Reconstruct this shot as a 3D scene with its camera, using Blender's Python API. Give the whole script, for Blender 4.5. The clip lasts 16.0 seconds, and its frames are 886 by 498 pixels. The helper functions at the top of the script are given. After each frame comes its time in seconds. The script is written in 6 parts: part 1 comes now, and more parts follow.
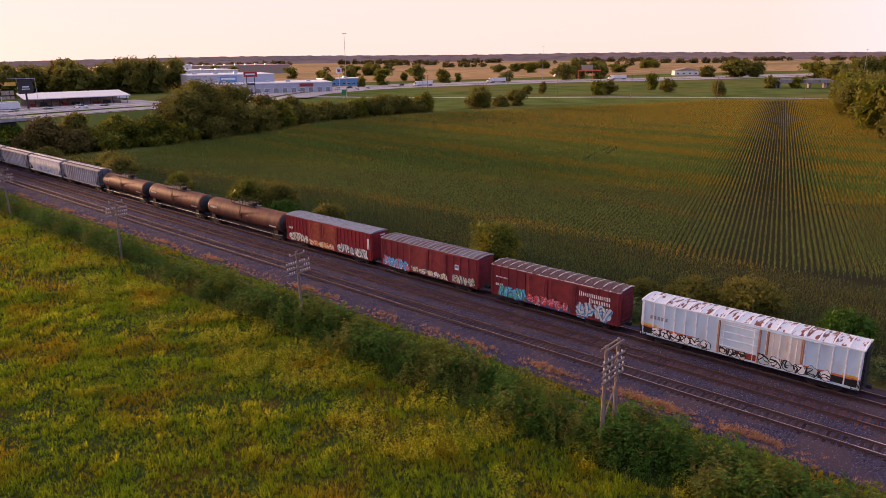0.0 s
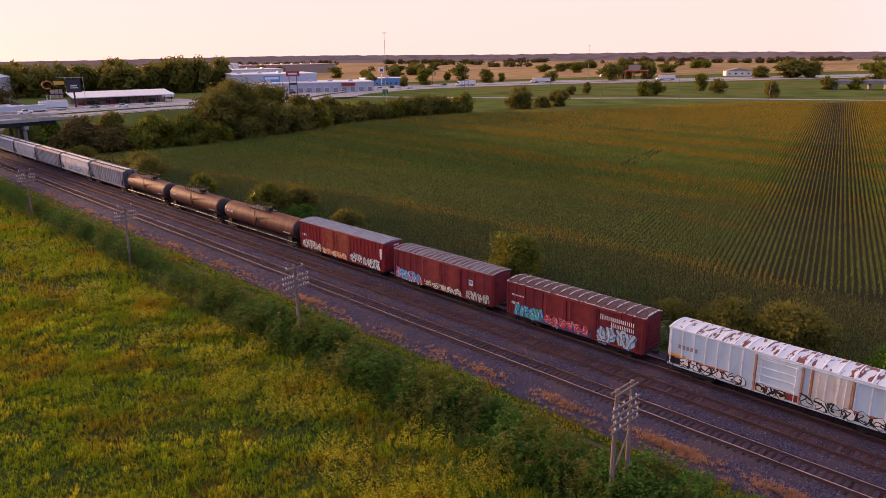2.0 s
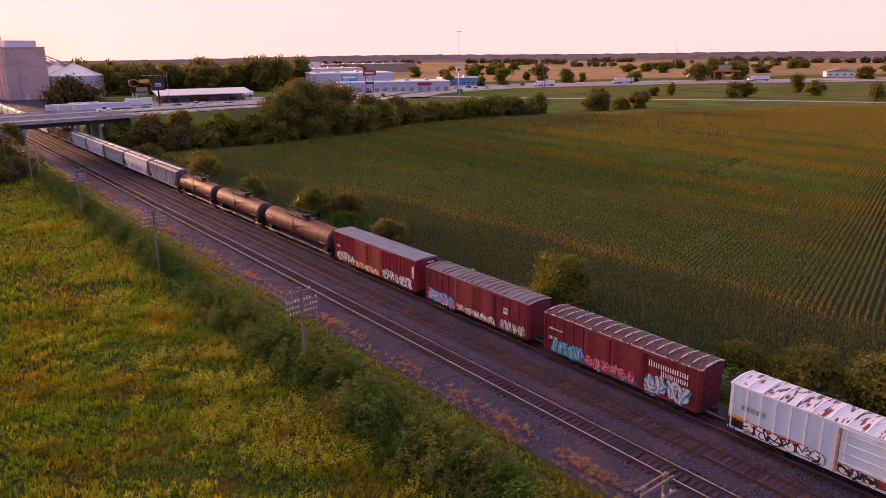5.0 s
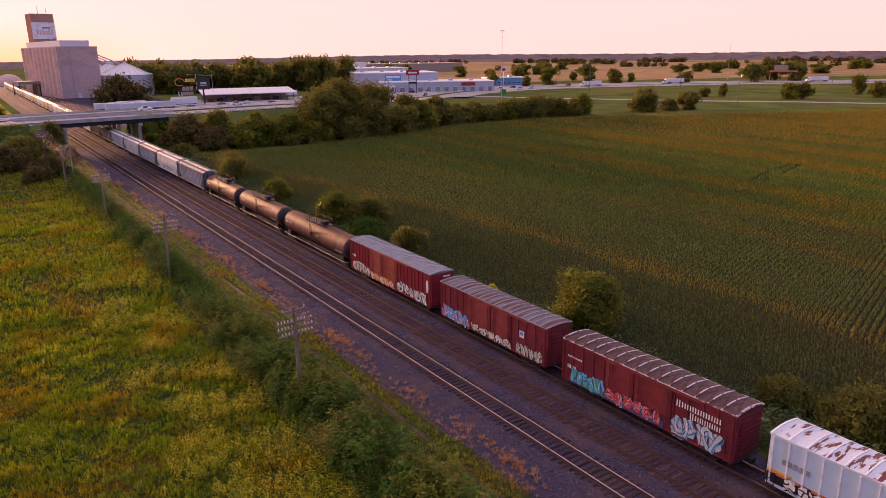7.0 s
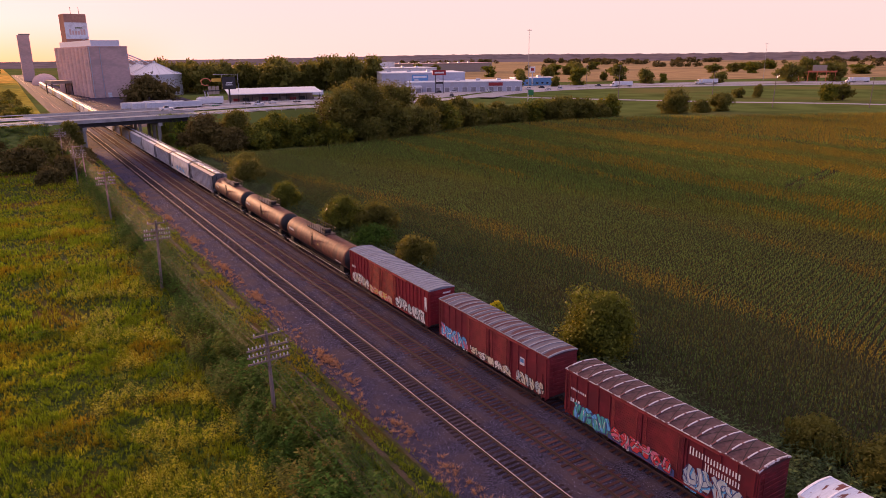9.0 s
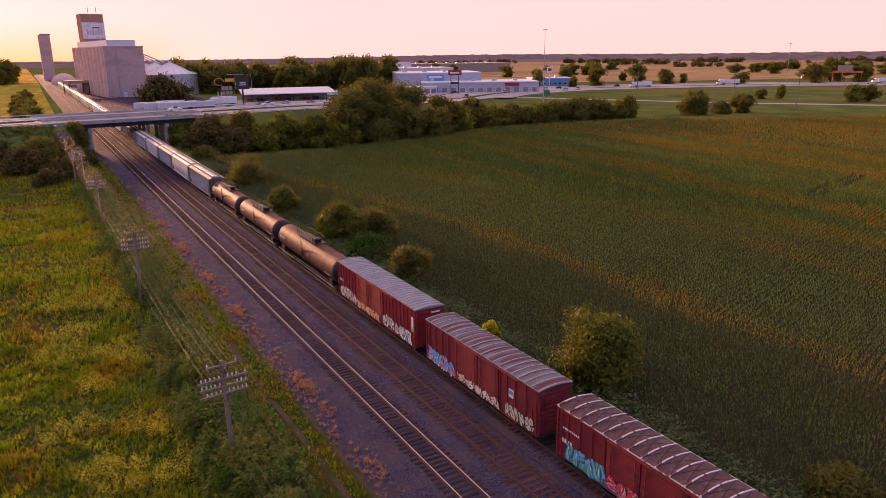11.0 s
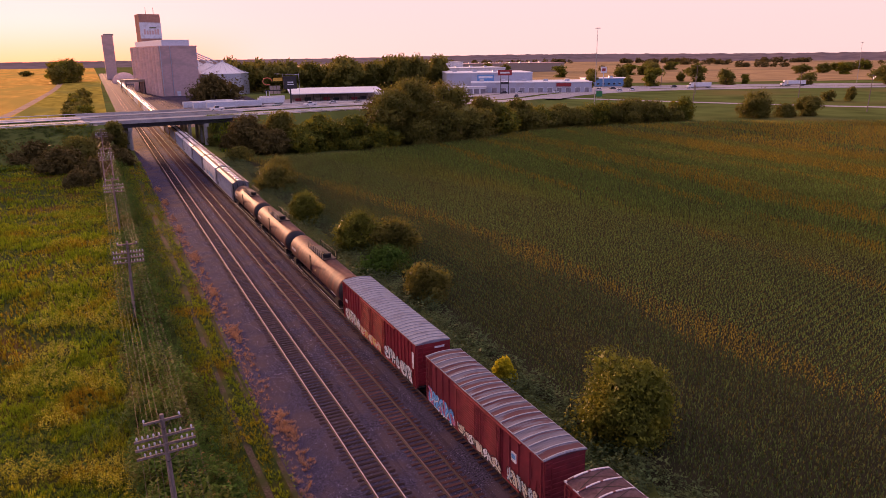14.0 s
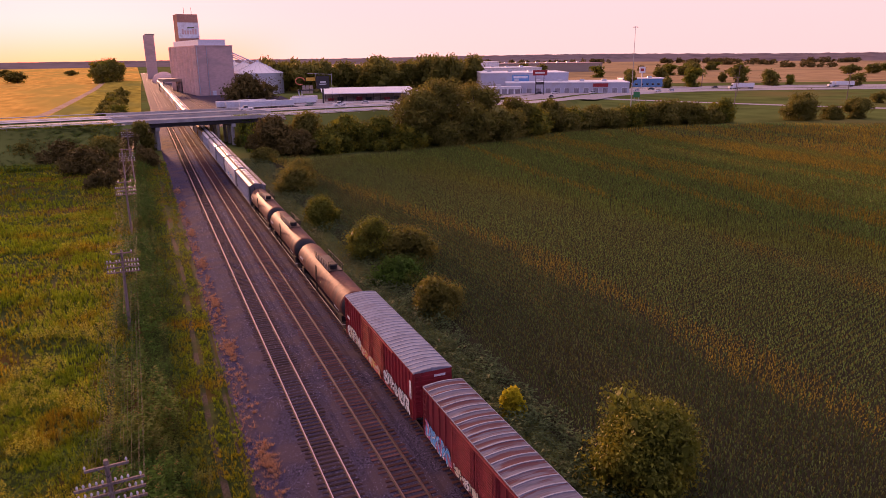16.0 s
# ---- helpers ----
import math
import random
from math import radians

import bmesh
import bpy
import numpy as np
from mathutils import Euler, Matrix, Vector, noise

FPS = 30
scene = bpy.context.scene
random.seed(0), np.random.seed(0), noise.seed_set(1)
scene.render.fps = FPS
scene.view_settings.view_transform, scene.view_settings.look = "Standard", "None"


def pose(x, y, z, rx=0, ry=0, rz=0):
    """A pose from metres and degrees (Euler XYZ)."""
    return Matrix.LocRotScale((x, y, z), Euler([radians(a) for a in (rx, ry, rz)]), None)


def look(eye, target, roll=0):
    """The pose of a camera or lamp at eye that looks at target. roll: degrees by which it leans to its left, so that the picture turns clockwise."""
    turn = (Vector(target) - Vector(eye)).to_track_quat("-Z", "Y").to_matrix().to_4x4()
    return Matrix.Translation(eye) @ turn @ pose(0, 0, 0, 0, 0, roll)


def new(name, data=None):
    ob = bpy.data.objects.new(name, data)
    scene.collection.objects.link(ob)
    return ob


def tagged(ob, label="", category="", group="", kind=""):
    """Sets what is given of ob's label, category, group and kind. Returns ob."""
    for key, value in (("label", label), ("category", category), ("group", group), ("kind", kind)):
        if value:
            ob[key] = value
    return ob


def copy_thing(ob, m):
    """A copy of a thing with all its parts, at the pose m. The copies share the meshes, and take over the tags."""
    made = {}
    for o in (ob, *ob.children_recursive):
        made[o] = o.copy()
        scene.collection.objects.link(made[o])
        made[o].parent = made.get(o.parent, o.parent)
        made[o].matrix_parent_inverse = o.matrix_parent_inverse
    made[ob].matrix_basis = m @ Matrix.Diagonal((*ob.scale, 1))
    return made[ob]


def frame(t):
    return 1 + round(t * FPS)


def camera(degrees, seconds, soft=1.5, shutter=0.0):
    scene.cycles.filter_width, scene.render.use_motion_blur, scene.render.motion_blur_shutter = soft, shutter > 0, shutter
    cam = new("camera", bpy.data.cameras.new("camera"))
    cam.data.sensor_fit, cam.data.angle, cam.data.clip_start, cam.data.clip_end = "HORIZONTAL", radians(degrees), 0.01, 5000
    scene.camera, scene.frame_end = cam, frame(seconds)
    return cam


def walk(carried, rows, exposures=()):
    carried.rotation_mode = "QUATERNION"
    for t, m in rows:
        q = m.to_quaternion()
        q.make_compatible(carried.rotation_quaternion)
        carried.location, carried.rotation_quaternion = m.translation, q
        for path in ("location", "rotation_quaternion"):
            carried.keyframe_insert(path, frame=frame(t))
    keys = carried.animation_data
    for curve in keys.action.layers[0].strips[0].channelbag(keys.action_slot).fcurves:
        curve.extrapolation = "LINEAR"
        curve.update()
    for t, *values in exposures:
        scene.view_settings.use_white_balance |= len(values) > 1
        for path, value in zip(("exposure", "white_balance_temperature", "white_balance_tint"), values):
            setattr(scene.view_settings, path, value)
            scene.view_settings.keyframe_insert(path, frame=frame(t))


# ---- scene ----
cam = camera(64.82, 16.0, soft=0.35)
ROWS = [
    (0.0, -59.897, -27.117, 26.713, -48.585, -15.768, 0.609),
    (0.5, -58.245, -26.806, 26.690, -47.666, -15.764, 0.607),
    (1.0, -56.615, -26.462, 26.667, -46.730, -15.761, 0.606),
    (1.5, -55.006, -26.085, 26.644, -45.803, -15.757, 0.604),
    (2.0, -53.418, -25.675, 26.622, -44.860, -15.754, 0.602),
    (2.5, -51.851, -25.235, 26.599, -43.924, -15.750, 0.601),
    (3.0, -50.304, -24.764, 26.576, -42.854, -15.746, 0.599),
    (3.5, -48.777, -24.264, 26.553, -41.641, -15.743, 0.597),
    (4.0, -47.271, -23.736, 26.530, -40.476, -15.739, 0.596),
    (4.5, -45.785, -23.180, 26.507, -39.326, -15.736, 0.594),
    (7.0, -38.648, -20.020, 26.393, -34.388, -15.718, 0.585),
    (7.5, -37.279, -19.318, 26.370, -33.571, -15.715, 0.584),
    (8.0, -35.928, -18.595, 26.347, -32.755, -15.711, 0.582),
    (8.5, -34.596, -17.852, 26.324, -32.184, -15.708, 0.580),
    (9.0, -33.283, -17.089, 26.301, -31.906, -15.704, 0.579),
    (11.5, -26.988, -13.019, 26.187, -29.718, -15.687, 0.570),
    (12.0, -25.782, -12.160, 26.164, -28.973, -15.683, 0.569),
    (12.5, -24.594, -11.287, 26.141, -28.228, -15.680, 0.567),
    (13.0, -23.422, -10.403, 26.118, -27.475, -15.676, 0.565),
    (13.5, -22.268, -9.507, 26.096, -26.730, -15.673, 0.563),
    (14.0, -21.131, -8.602, 26.073, -25.977, -15.669, 0.562),
    (14.5, -20.010, -7.687, 26.050, -25.231, -15.666, 0.560),
    (15.0, -18.906, -6.763, 26.027, -24.494, -15.662, 0.558),
    (15.5, -17.819, -5.832, 26.004, -23.749, -15.659, 0.557),
    (16.0, -16.747, -4.894, 25.981, -22.980, -15.655, 0.555),
]
walk(cam, [(t, pose(x, y, z, 90 + pitch, roll, yaw)) for t, x, y, z, yaw, pitch, roll in ROWS],
     [(0.0, 0.34, 6800, 27), (2.5, 0.32, 6850, 31), (4.5, 0.30, 7000, 48), (7.0, 0.25, 7100, 42), (9.0, 0.22, 7100, 45), (12.0, 0.20, 7150, 49), (14.0, 0.20, 7200, 54), (16.0, 0.20, 7250, 62)])

# ---- sky and sun: hazy sunset, sun low over the far end of the line ----
SUN_AZ, SUN_EL = 4.0, 6.0          # degrees left of +y, degrees above the horizon
world = bpy.data.worlds.new("sunset_sky")
scene.world = world
world.use_nodes = True
wt = world.node_tree
wt.nodes.clear()
w_out = wt.nodes.new("ShaderNodeOutputWorld")
w_sky = wt.nodes.new("ShaderNodeTexSky")
w_sky.sky_type, w_sky.sun_disc = "NISHITA", False
w_sky.sun_elevation, w_sky.sun_rotation = radians(SUN_EL), radians(-SUN_AZ)
w_sky.dust_density, w_sky.air_density = 0.4, 1.0
w_bg1 = wt.nodes.new("ShaderNodeBackground")
w_bg1.inputs["Strength"].default_value = 0.05
w_tone = wt.nodes.new("ShaderNodeVectorMath")
w_tone.operation = "MULTIPLY"
w_tone.inputs[1].default_value = (0.30, 0.17, 0.36)      # pink dusk haze
wt.links.new(w_sky.outputs[0], w_tone.inputs[0])
wt.links.new(w_tone.outputs[0], w_bg1.inputs[0])
w_geo = wt.nodes.new("ShaderNodeTexCoord")
w_dot = wt.nodes.new("ShaderNodeVectorMath")
w_dot.operation = "DOT_PRODUCT"
w_dot.inputs[1].default_value = (-math.sin(radians(SUN_AZ)), math.cos(radians(SUN_AZ)), 0.05)
wt.links.new(w_geo.outputs["Generated"], w_dot.inputs[0])
w_ramp = wt.nodes.new("ShaderNodeValToRGB")
w_map = wt.nodes.new("ShaderNodeMapRange")
w_map.inputs["From Min"].default_value = -1.0
wt.links.new(w_dot.outputs["Value"], w_map.inputs["Value"])
wt.links.new(w_map.outputs[0], w_ramp.inputs[0])
els = w_ramp.color_ramp.elements
els[0].position, els[0].color = 0.0, (0.22, 0.30, 0.50, 1)
els[1].position, els[1].color = 1.0, (0.92, 0.72, 0.62, 1)
for pos, col in ((0.30, (0.42, 0.52, 0.86, 1)), (0.44, (0.76, 0.79, 1.12, 1)), (0.53, (0.91, 0.79, 0.78, 1)), (0.62, (0.84, 0.72, 0.63, 1)), (0.88, (0.855, 0.72, 0.63, 1))):
    e = els.new(pos)
    e.color = col
w_bg2 = wt.nodes.new("ShaderNodeBackground")
w_bg2.inputs["Strength"].default_value = 0.90
w_sep = wt.nodes.new("ShaderNodeSeparateXYZ")          # orange glow low over the horizon round the sun
wt.links.new(w_geo.outputs["Generated"], w_sep.inputs[0])
w_low = wt.nodes.new("ShaderNodeMapRange")
w_low.interpolation_type = "SMOOTHSTEP"
w_low.inputs["From Min"].default_value, w_low.inputs["From Max"].default_value = 0.050, -0.02
wt.links.new(w_sep.outputs["Z"], w_low.inputs["Value"])
w_near = wt.nodes.new("ShaderNodeMapRange")
w_near.interpolation_type = "SMOOTHSTEP"
w_near.inputs["From Min"].default_value, w_near.inputs["From Max"].default_value = 0.955, 1.0
wt.links.new(w_dot.outputs["Value"], w_near.inputs["Value"])
w_fac = wt.nodes.new("ShaderNodeMath")
w_fac.operation = "MULTIPLY"
wt.links.new(w_low.outputs[0], w_fac.inputs[0])
wt.links.new(w_near.outputs[0], w_fac.inputs[1])
w_glow = wt.nodes.new("ShaderNodeMix")
w_glow.data_type = "RGBA"
w_glow.inputs["B"].default_value = (1.15, 0.46, 0.20, 1)
wt.links.new(w_fac.outputs[0], w_glow.inputs["Factor"])
wt.links.new(w_ramp.outputs[0], w_glow.inputs["A"])
wt.links.new(w_glow.outputs["Result"], w_bg2.inputs[0])
w_add = wt.nodes.new("ShaderNodeAddShader")
wt.links.new(w_bg1.outputs[0], w_add.inputs[0])
wt.links.new(w_bg2.outputs[0], w_add.inputs[1])
wt.links.new(w_add.outputs[0], w_out.inputs[0])

sun_data = bpy.data.lights.new("sun", "SUN")
sun_data.energy, sun_data.angle, sun_data.color = 5.0, radians(3.0), (1.0, 0.60, 0.30)
sun = new("sun", sun_data)
sun_from = Vector((-math.sin(radians(SUN_AZ)), math.cos(radians(SUN_AZ)), math.tan(radians(SUN_EL))))
sun.matrix_world = look(tuple(sun_from * 400), (0, 0, 0))


# ---- materials ----
def mat(name, base, rough=0.8, metal=0.0, var=0.25, scale=5.0, big=0.4, tint=None, tint_at=0.55, bump=0.15, island=0.0, each=0.0,
        trans=0.0, spec=0.3, stretch=(1, 1, 1), soft=0.08):
    """A surface with grain and stains at two scales. tint: a second colour in patches; island, each: variation from piece to piece."""
    m = bpy.data.materials.new(name)
    m.use_nodes = True
    t = m.node_tree
    n, link = t.nodes, t.links.new
    bsdf = n["Principled BSDF"]
    bsdf.inputs["Roughness"].default_value = rough
    bsdf.inputs["Metallic"].default_value = metal
    bsdf.inputs["Specular IOR Level"].default_value = 0.10 if trans else spec
    co = n.new("ShaderNodeTexCoord")
    mp = n.new("ShaderNodeMapping")
    mp.inputs["Scale"].default_value = stretch
    link(co.outputs["Object"], mp.inputs[0])
    fine = n.new("ShaderNodeTexNoise")
    fine.inputs["Scale"].default_value, fine.inputs["Detail"].default_value = scale, 6
    wide = n.new("ShaderNodeTexNoise")
    wide.inputs["Scale"].default_value, wide.inputs["Detail"].default_value = big, 4
    link(mp.outputs[0], fine.inputs[0])
    link(mp.outputs[0], wide.inputs[0])

    def mix(a, b, fac):
        x = n.new("ShaderNodeMix")
        x.data_type = "RGBA"
        for socket, value in ((x.inputs["A"], a), (x.inputs["B"], b), (x.inputs["Factor"], fac)):
            if hasattr(value, "is_linked"):
                link(value, socket)
            else:
                socket.default_value = value
        return x.outputs["Result"]

    def ramp(value, lo, hi):
        x = n.new("ShaderNodeMapRange")
        x.inputs["From Min"].default_value, x.inputs["From Max"].default_value = lo, hi
        link(value, x.inputs["Value"])
        return x.outputs[0]

    def shade(c, k):
        return (min(c[0] * k, 1), min(c[1] * k, 1), min(c[2] * k, 1), 1)

    colour = mix(shade(base, 1 - var), shade(base, 1 + var), ramp(fine.outputs[0], 0.3, 0.7))
    if tint:
        colour = mix(colour, (*tint, 1), ramp(wide.outputs[0], tint_at + 0.02 - soft, tint_at + 0.02 + soft))
    if island:
        geo = n.new("ShaderNodeNewGeometry")
        colour = mix(colour, shade(base, 1 + island), ramp(geo.outputs["Random Per Island"], 0.35, 1.3))
        colour = mix(colour, shade(base, 1 - island), ramp(geo.outputs["Random Per Island"], 0.6, -0.3))
    if each:
        info = n.new("ShaderNodeObjectInfo")
        colour = mix(colour, shade(base, 1 - each), info.outputs["Random"])
    link(colour, bsdf.inputs["Base Color"])
    if bump:
        b = n.new("ShaderNodeBump")
        b.inputs["Strength"].default_value, b.inputs["Distance"].default_value = bump, 0.05
        link(fine.outputs[0], b.inputs["Height"])
        link(b.outputs[0], bsdf.inputs["Normal"])
    if trans:
        tr = n.new("ShaderNodeBsdfTranslucent")
        link(colour, tr.inputs["Color"])
        ms = n.new("ShaderNodeMixShader")
        ms.inputs[0].default_value = trans
        link(bsdf.outputs[0], ms.inputs[1])
        link(tr.outputs[0], ms.inputs[2])
        link(ms.outputs[0], n["Material Output"].inputs["Surface"])
    return m


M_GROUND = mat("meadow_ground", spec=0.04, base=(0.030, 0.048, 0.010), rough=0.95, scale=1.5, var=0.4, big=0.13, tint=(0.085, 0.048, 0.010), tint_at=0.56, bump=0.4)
M_SOIL = mat("field_soil", spec=0.02, base=(0.036, 0.035, 0.019), rough=0.95, scale=2, big=0.03, tint=(0.044, 0.041, 0.020))
M_BALLAST = mat("ballast", spec=0.03, base=(0.046, 0.042, 0.072), rough=0.9, scale=10, var=1.0, big=0.3, tint=(0.070, 0.052, 0.066), tint_at=0.5, bump=1.0)
M_STONE = mat("ballast_stone", spec=0.04, base=(0.155, 0.140, 0.195), rough=0.9, scale=9, var=0.3, island=0.9, bump=0)
M_DIRT = mat("dirt_path", spec=0.04, base=(0.075, 0.058, 0.040), rough=0.95, scale=6, var=0.4, big=0.5, tint=(0.042, 0.052, 0.018), tint_at=0.47, bump=0.5)
M_RAIL = mat("rail_side", (0.055, 0.033, 0.034), 0.7, metal=0.1, scale=20, var=0.3, bump=0.1)
M_RAILTOP = mat("rail_head", (0.62, 0.47, 0.56), 0.2, metal=0.95, scale=10, var=0.12, big=2, bump=0.0, spec=0.8)
M_RAILRUST = mat("rusty_rail_head", (0.22, 0.125, 0.13), 0.27, metal=0.8, scale=10, var=0.25, big=2, bump=0.0, spec=0.5)
M_TIE = mat("sleeper_timber", spec=0.04, base=(0.050, 0.031, 0.037), rough=0.85, scale=12, var=0.5, each=0.6, bump=0.4, stretch=(1, 8, 1))
M_TIE2 = mat("weathered_sleeper_timber", spec=0.04, base=(0.115, 0.054, 0.054), rough=0.85, scale=12, var=0.5, each=0.6, bump=0.4, stretch=(1, 8, 1))
M_PLATE = mat("tie_plate", (0.060, 0.034, 0.032), 0.75, metal=0.1, scale=20, var=0.3, bump=0.1)
M_ASPHALT = mat("asphalt", spec=0.04, base=(0.36, 0.33, 0.33), rough=0.85, scale=3, var=0.12, big=0.05, tint=(0.42, 0.39, 0.38), bump=0.1)
M_CONCRETE = mat("concrete", spec=0.04, base=(0.42, 0.39, 0.36), rough=0.85, scale=3, var=0.15, big=0.25, tint=(0.33, 0.30, 0.28), bump=0.15)
M_STEEL = mat("bridge_steel", (0.05, 0.045, 0.045), 0.6, metal=0.2, scale=4, var=0.3)
M_PAINT = mat("road_paint", (0.6, 0.58, 0.52), 0.8, scale=6, var=0.2, bump=0)
M_GRASS = mat("meadow_grass", (0.190, 0.268, 0.010), 0.7, scale=0.6, var=0.55, big=0.17, tint=(0.46, 0.205, 0.012), tint_at=0.56, bump=0, island=0.5, trans=0.42, soft=0.11)
M_TUSSOCK = mat("bright_tussock_grass", (0.47, 0.45, 0.02), 0.7, scale=0.6, var=0.3, bump=0, island=0.5, trans=0.45)
# brighter copy of the corn leaf colour: light on the slanting rows is painted in
M_CORNLIT = mat("lit_corn_leaves", (0.138, 0.225, 0.040), 0.6, scale=0.4, var=0.35, big=0.02, tint=(0.27, 0.235, 0.038), tint_at=0.55, bump=0, island=0.8, trans=0.36, stretch=(1.2, 0.3, 1))
M_CORNDRY = mat("yellowing_corn_leaves", (0.345, 0.250, 0.023), 0.6, scale=0.4, var=0.3, big=0.1, tint=(0.20, 0.185, 0.03), tint_at=0.56, bump=0, island=0.5, trans=0.32)
M_GOLD = mat("yellow_weed_leaves", (0.46, 0.42, 0.02), 0.7, scale=0.8, var=0.4, big=0.3, tint=(0.26, 0.32, 0.02), bump=0, island=0.4, trans=0.45)
M_TASSEL = mat("corn_tassel", (0.125, 0.112, 0.028), 0.8, scale=0.4, var=0.25, big=0.028, tint=(0.19, 0.145, 0.034), tint_at=0.53, bump=0, island=0.55, trans=0.32, stretch=(1.4, 0.5, 1))
M_DRY = mat("dry_grass", (0.44, 0.245, 0.135), 0.8, scale=1, var=0.25, big=0.4, bump=0, island=0.4, trans=0.3)
M_WEED = mat("weed_leaves", (0.054, 0.122, 0.016), 0.85, spec=0.1, scale=0.5, var=0.4, big=0.15, tint=(0.20, 0.19, 0.020), tint_at=0.565, bump=0, island=0.55, trans=0.26)
M_WEEDPALE = mat("pale_weed_leaves", (0.125, 0.160, 0.030), 0.85, spec=0.1, scale=0.5, var=0.4, big=0.2, tint=(0.24, 0.19, 0.03), tint_at=0.56, bump=0, island=0.5, trans=0.3)
M_WEEDDARK = mat("shaded_weed_leaves", (0.068, 0.112, 0.040), 0.65, scale=0.5, var=0.3, big=0.15, tint=(0.12, 0.135, 0.04), tint_at=0.57, bump=0, island=0.7, trans=0.25)
# gold colour for low sun on the tips of the tall weeds
M_WEEDTOPS = mat("weed_flower_heads", (0.19, 0.130, 0.030), 0.8, scale=0.8, var=0.3, big=0.2, tint=(0.13, 0.125, 0.03), bump=0, island=0.6, trans=0.3)
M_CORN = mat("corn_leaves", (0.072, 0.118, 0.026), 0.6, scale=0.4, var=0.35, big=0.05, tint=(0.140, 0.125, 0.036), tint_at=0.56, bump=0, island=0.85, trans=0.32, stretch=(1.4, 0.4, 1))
M_LEAF = mat("tree_leaves", (0.150, 0.146, 0.028), 0.6, scale=0.3, var=0.3, big=0.2, tint=(0.215, 0.165, 0.028), tint_at=0.55, bump=0, island=0.28, trans=0.42)
M_LEAFWARM = mat("warm_tree_leaves", (0.130, 0.145, 0.018), 0.6, scale=0.9, var=0.4, big=0.3, tint=(0.34, 0.27, 0.018), tint_at=0.56, bump=0, island=0.45, trans=0.32)
M_LEAFRED = mat("brownish_tree_leaves", (0.115, 0.090, 0.026), 0.65, scale=0.3, var=0.3, bump=0, island=0.3, trans=0.24)
M_BARK = mat("bark", (0.07, 0.05, 0.04), 0.9, scale=8, var=0.4, bump=0.5, stretch=(1, 1, 0.2))
M_POLE = mat("weathered_pole_timber", (0.20, 0.15, 0.13), 0.85, scale=10, var=0.35, bump=0.3, stretch=(1, 1, 0.15))
M_INSUL = mat("insulator_glass", (0.55, 0.56, 0.60), 0.2, scale=5, var=0.1, bump=0, spec=0.6)
M_WIRE = mat("wire", (0.07, 0.055, 0.05), 0.65, metal=0.3, var=0.1, bump=0)
M_FARFIELD = mat("far_stubble_field", spec=0.04, base=(0.34, 0.215, 0.095), rough=0.95, scale=0.08, var=0.35, big=0.012, tint=(0.22, 0.155, 0.07), bump=0, stretch=(0.2, 1, 1))
# strong orange gold: glare of the low sun is put into the field colour
M_GOLDFIELD = mat("sunlit_gold_field", spec=0.0, base=(0.66, 0.37, 0.075), rough=1.0, scale=0.12, var=0.3, big=0.02, tint=(0.46, 0.32, 0.07), tint_at=0.52, bump=0, stretch=(1, 0.25, 1))
M_PALEDIRT = mat("pale_dirt_road", spec=0.0, base=(0.50, 0.34, 0.22), rough=0.95, scale=2, var=0.2, big=0.1, tint=(0.40, 0.27, 0.15), bump=0)
M_VERGE = mat("dry_green_verge", spec=0.0, base=(0.34, 0.27, 0.045), rough=1.0, scale=0.15, var=0.35, big=0.03, tint=(0.24, 0.22, 0.05), bump=0, stretch=(1, 0.3, 1))
M_HOPROOF = mat("dull_hopper_roof", (0.15, 0.14, 0.15), 0.7, scale=3, var=0.3, big=0.8, tint=(0.11, 0.10, 0.11), bump=0.05)
M_BRICK = mat("headhouse_cladding", spec=0.04, base=(0.46, 0.235, 0.165), rough=0.85, scale=0.6, var=0.15, big=0.1, tint=(0.38, 0.20, 0.15), bump=0.05)
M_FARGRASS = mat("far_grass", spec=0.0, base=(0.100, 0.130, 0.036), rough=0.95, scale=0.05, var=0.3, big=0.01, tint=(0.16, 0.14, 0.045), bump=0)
# pale mauve base holds the haze of distance over the dark woods
M_FARWOOD = mat("hazed_far_woods", spec=0.0, base=(0.170, 0.132, 0.130), rough=1.0, scale=0.03, var=0.25, big=0.006, tint=(0.200, 0.155, 0.152), bump=0)
M_WHITE = mat("white_paint", (0.72, 0.72, 0.72), 0.5, scale=2, var=0.08, big=0.4, tint=(0.6, 0.58, 0.56), bump=0.05)
M_GREYWALL = mat("pale_grey_siding", (0.42, 0.44, 0.50), 0.6, scale=2, var=0.08, big=0.2, tint=(0.40, 0.40, 0.42), bump=0.05)
M_ROOFW = mat("white_metal_roof", (0.70, 0.70, 0.72), 0.4, metal=0.1, scale=1, var=0.08, big=0.2, bump=0.05)
M_TANWALL = mat("tan_siding", (0.34, 0.27, 0.21), 0.8, scale=2, var=0.12)
M_GLASS = mat("dark_window", (0.03, 0.035, 0.045), 0.15, spec=0.6, var=0.1, bump=0)
# concrete with the pink of the sunset haze mixed into its base
M_SILO = mat("hazed_elevator_concrete", spec=0.04, base=(0.66, 0.43, 0.37), rough=0.85, scale=0.4, var=0.1, big=0.08, tint=(0.54, 0.37, 0.32), bump=0.05, stretch=(1, 1, 2))
M_GALV = mat("galvanised_steel", (0.52, 0.53, 0.56), 0.4, metal=0.6, scale=2, var=0.1, big=0.3, bump=0.05)
M_RED = mat("sign_red", (0.35, 0.04, 0.04), 0.5, var=0.1, bump=0)
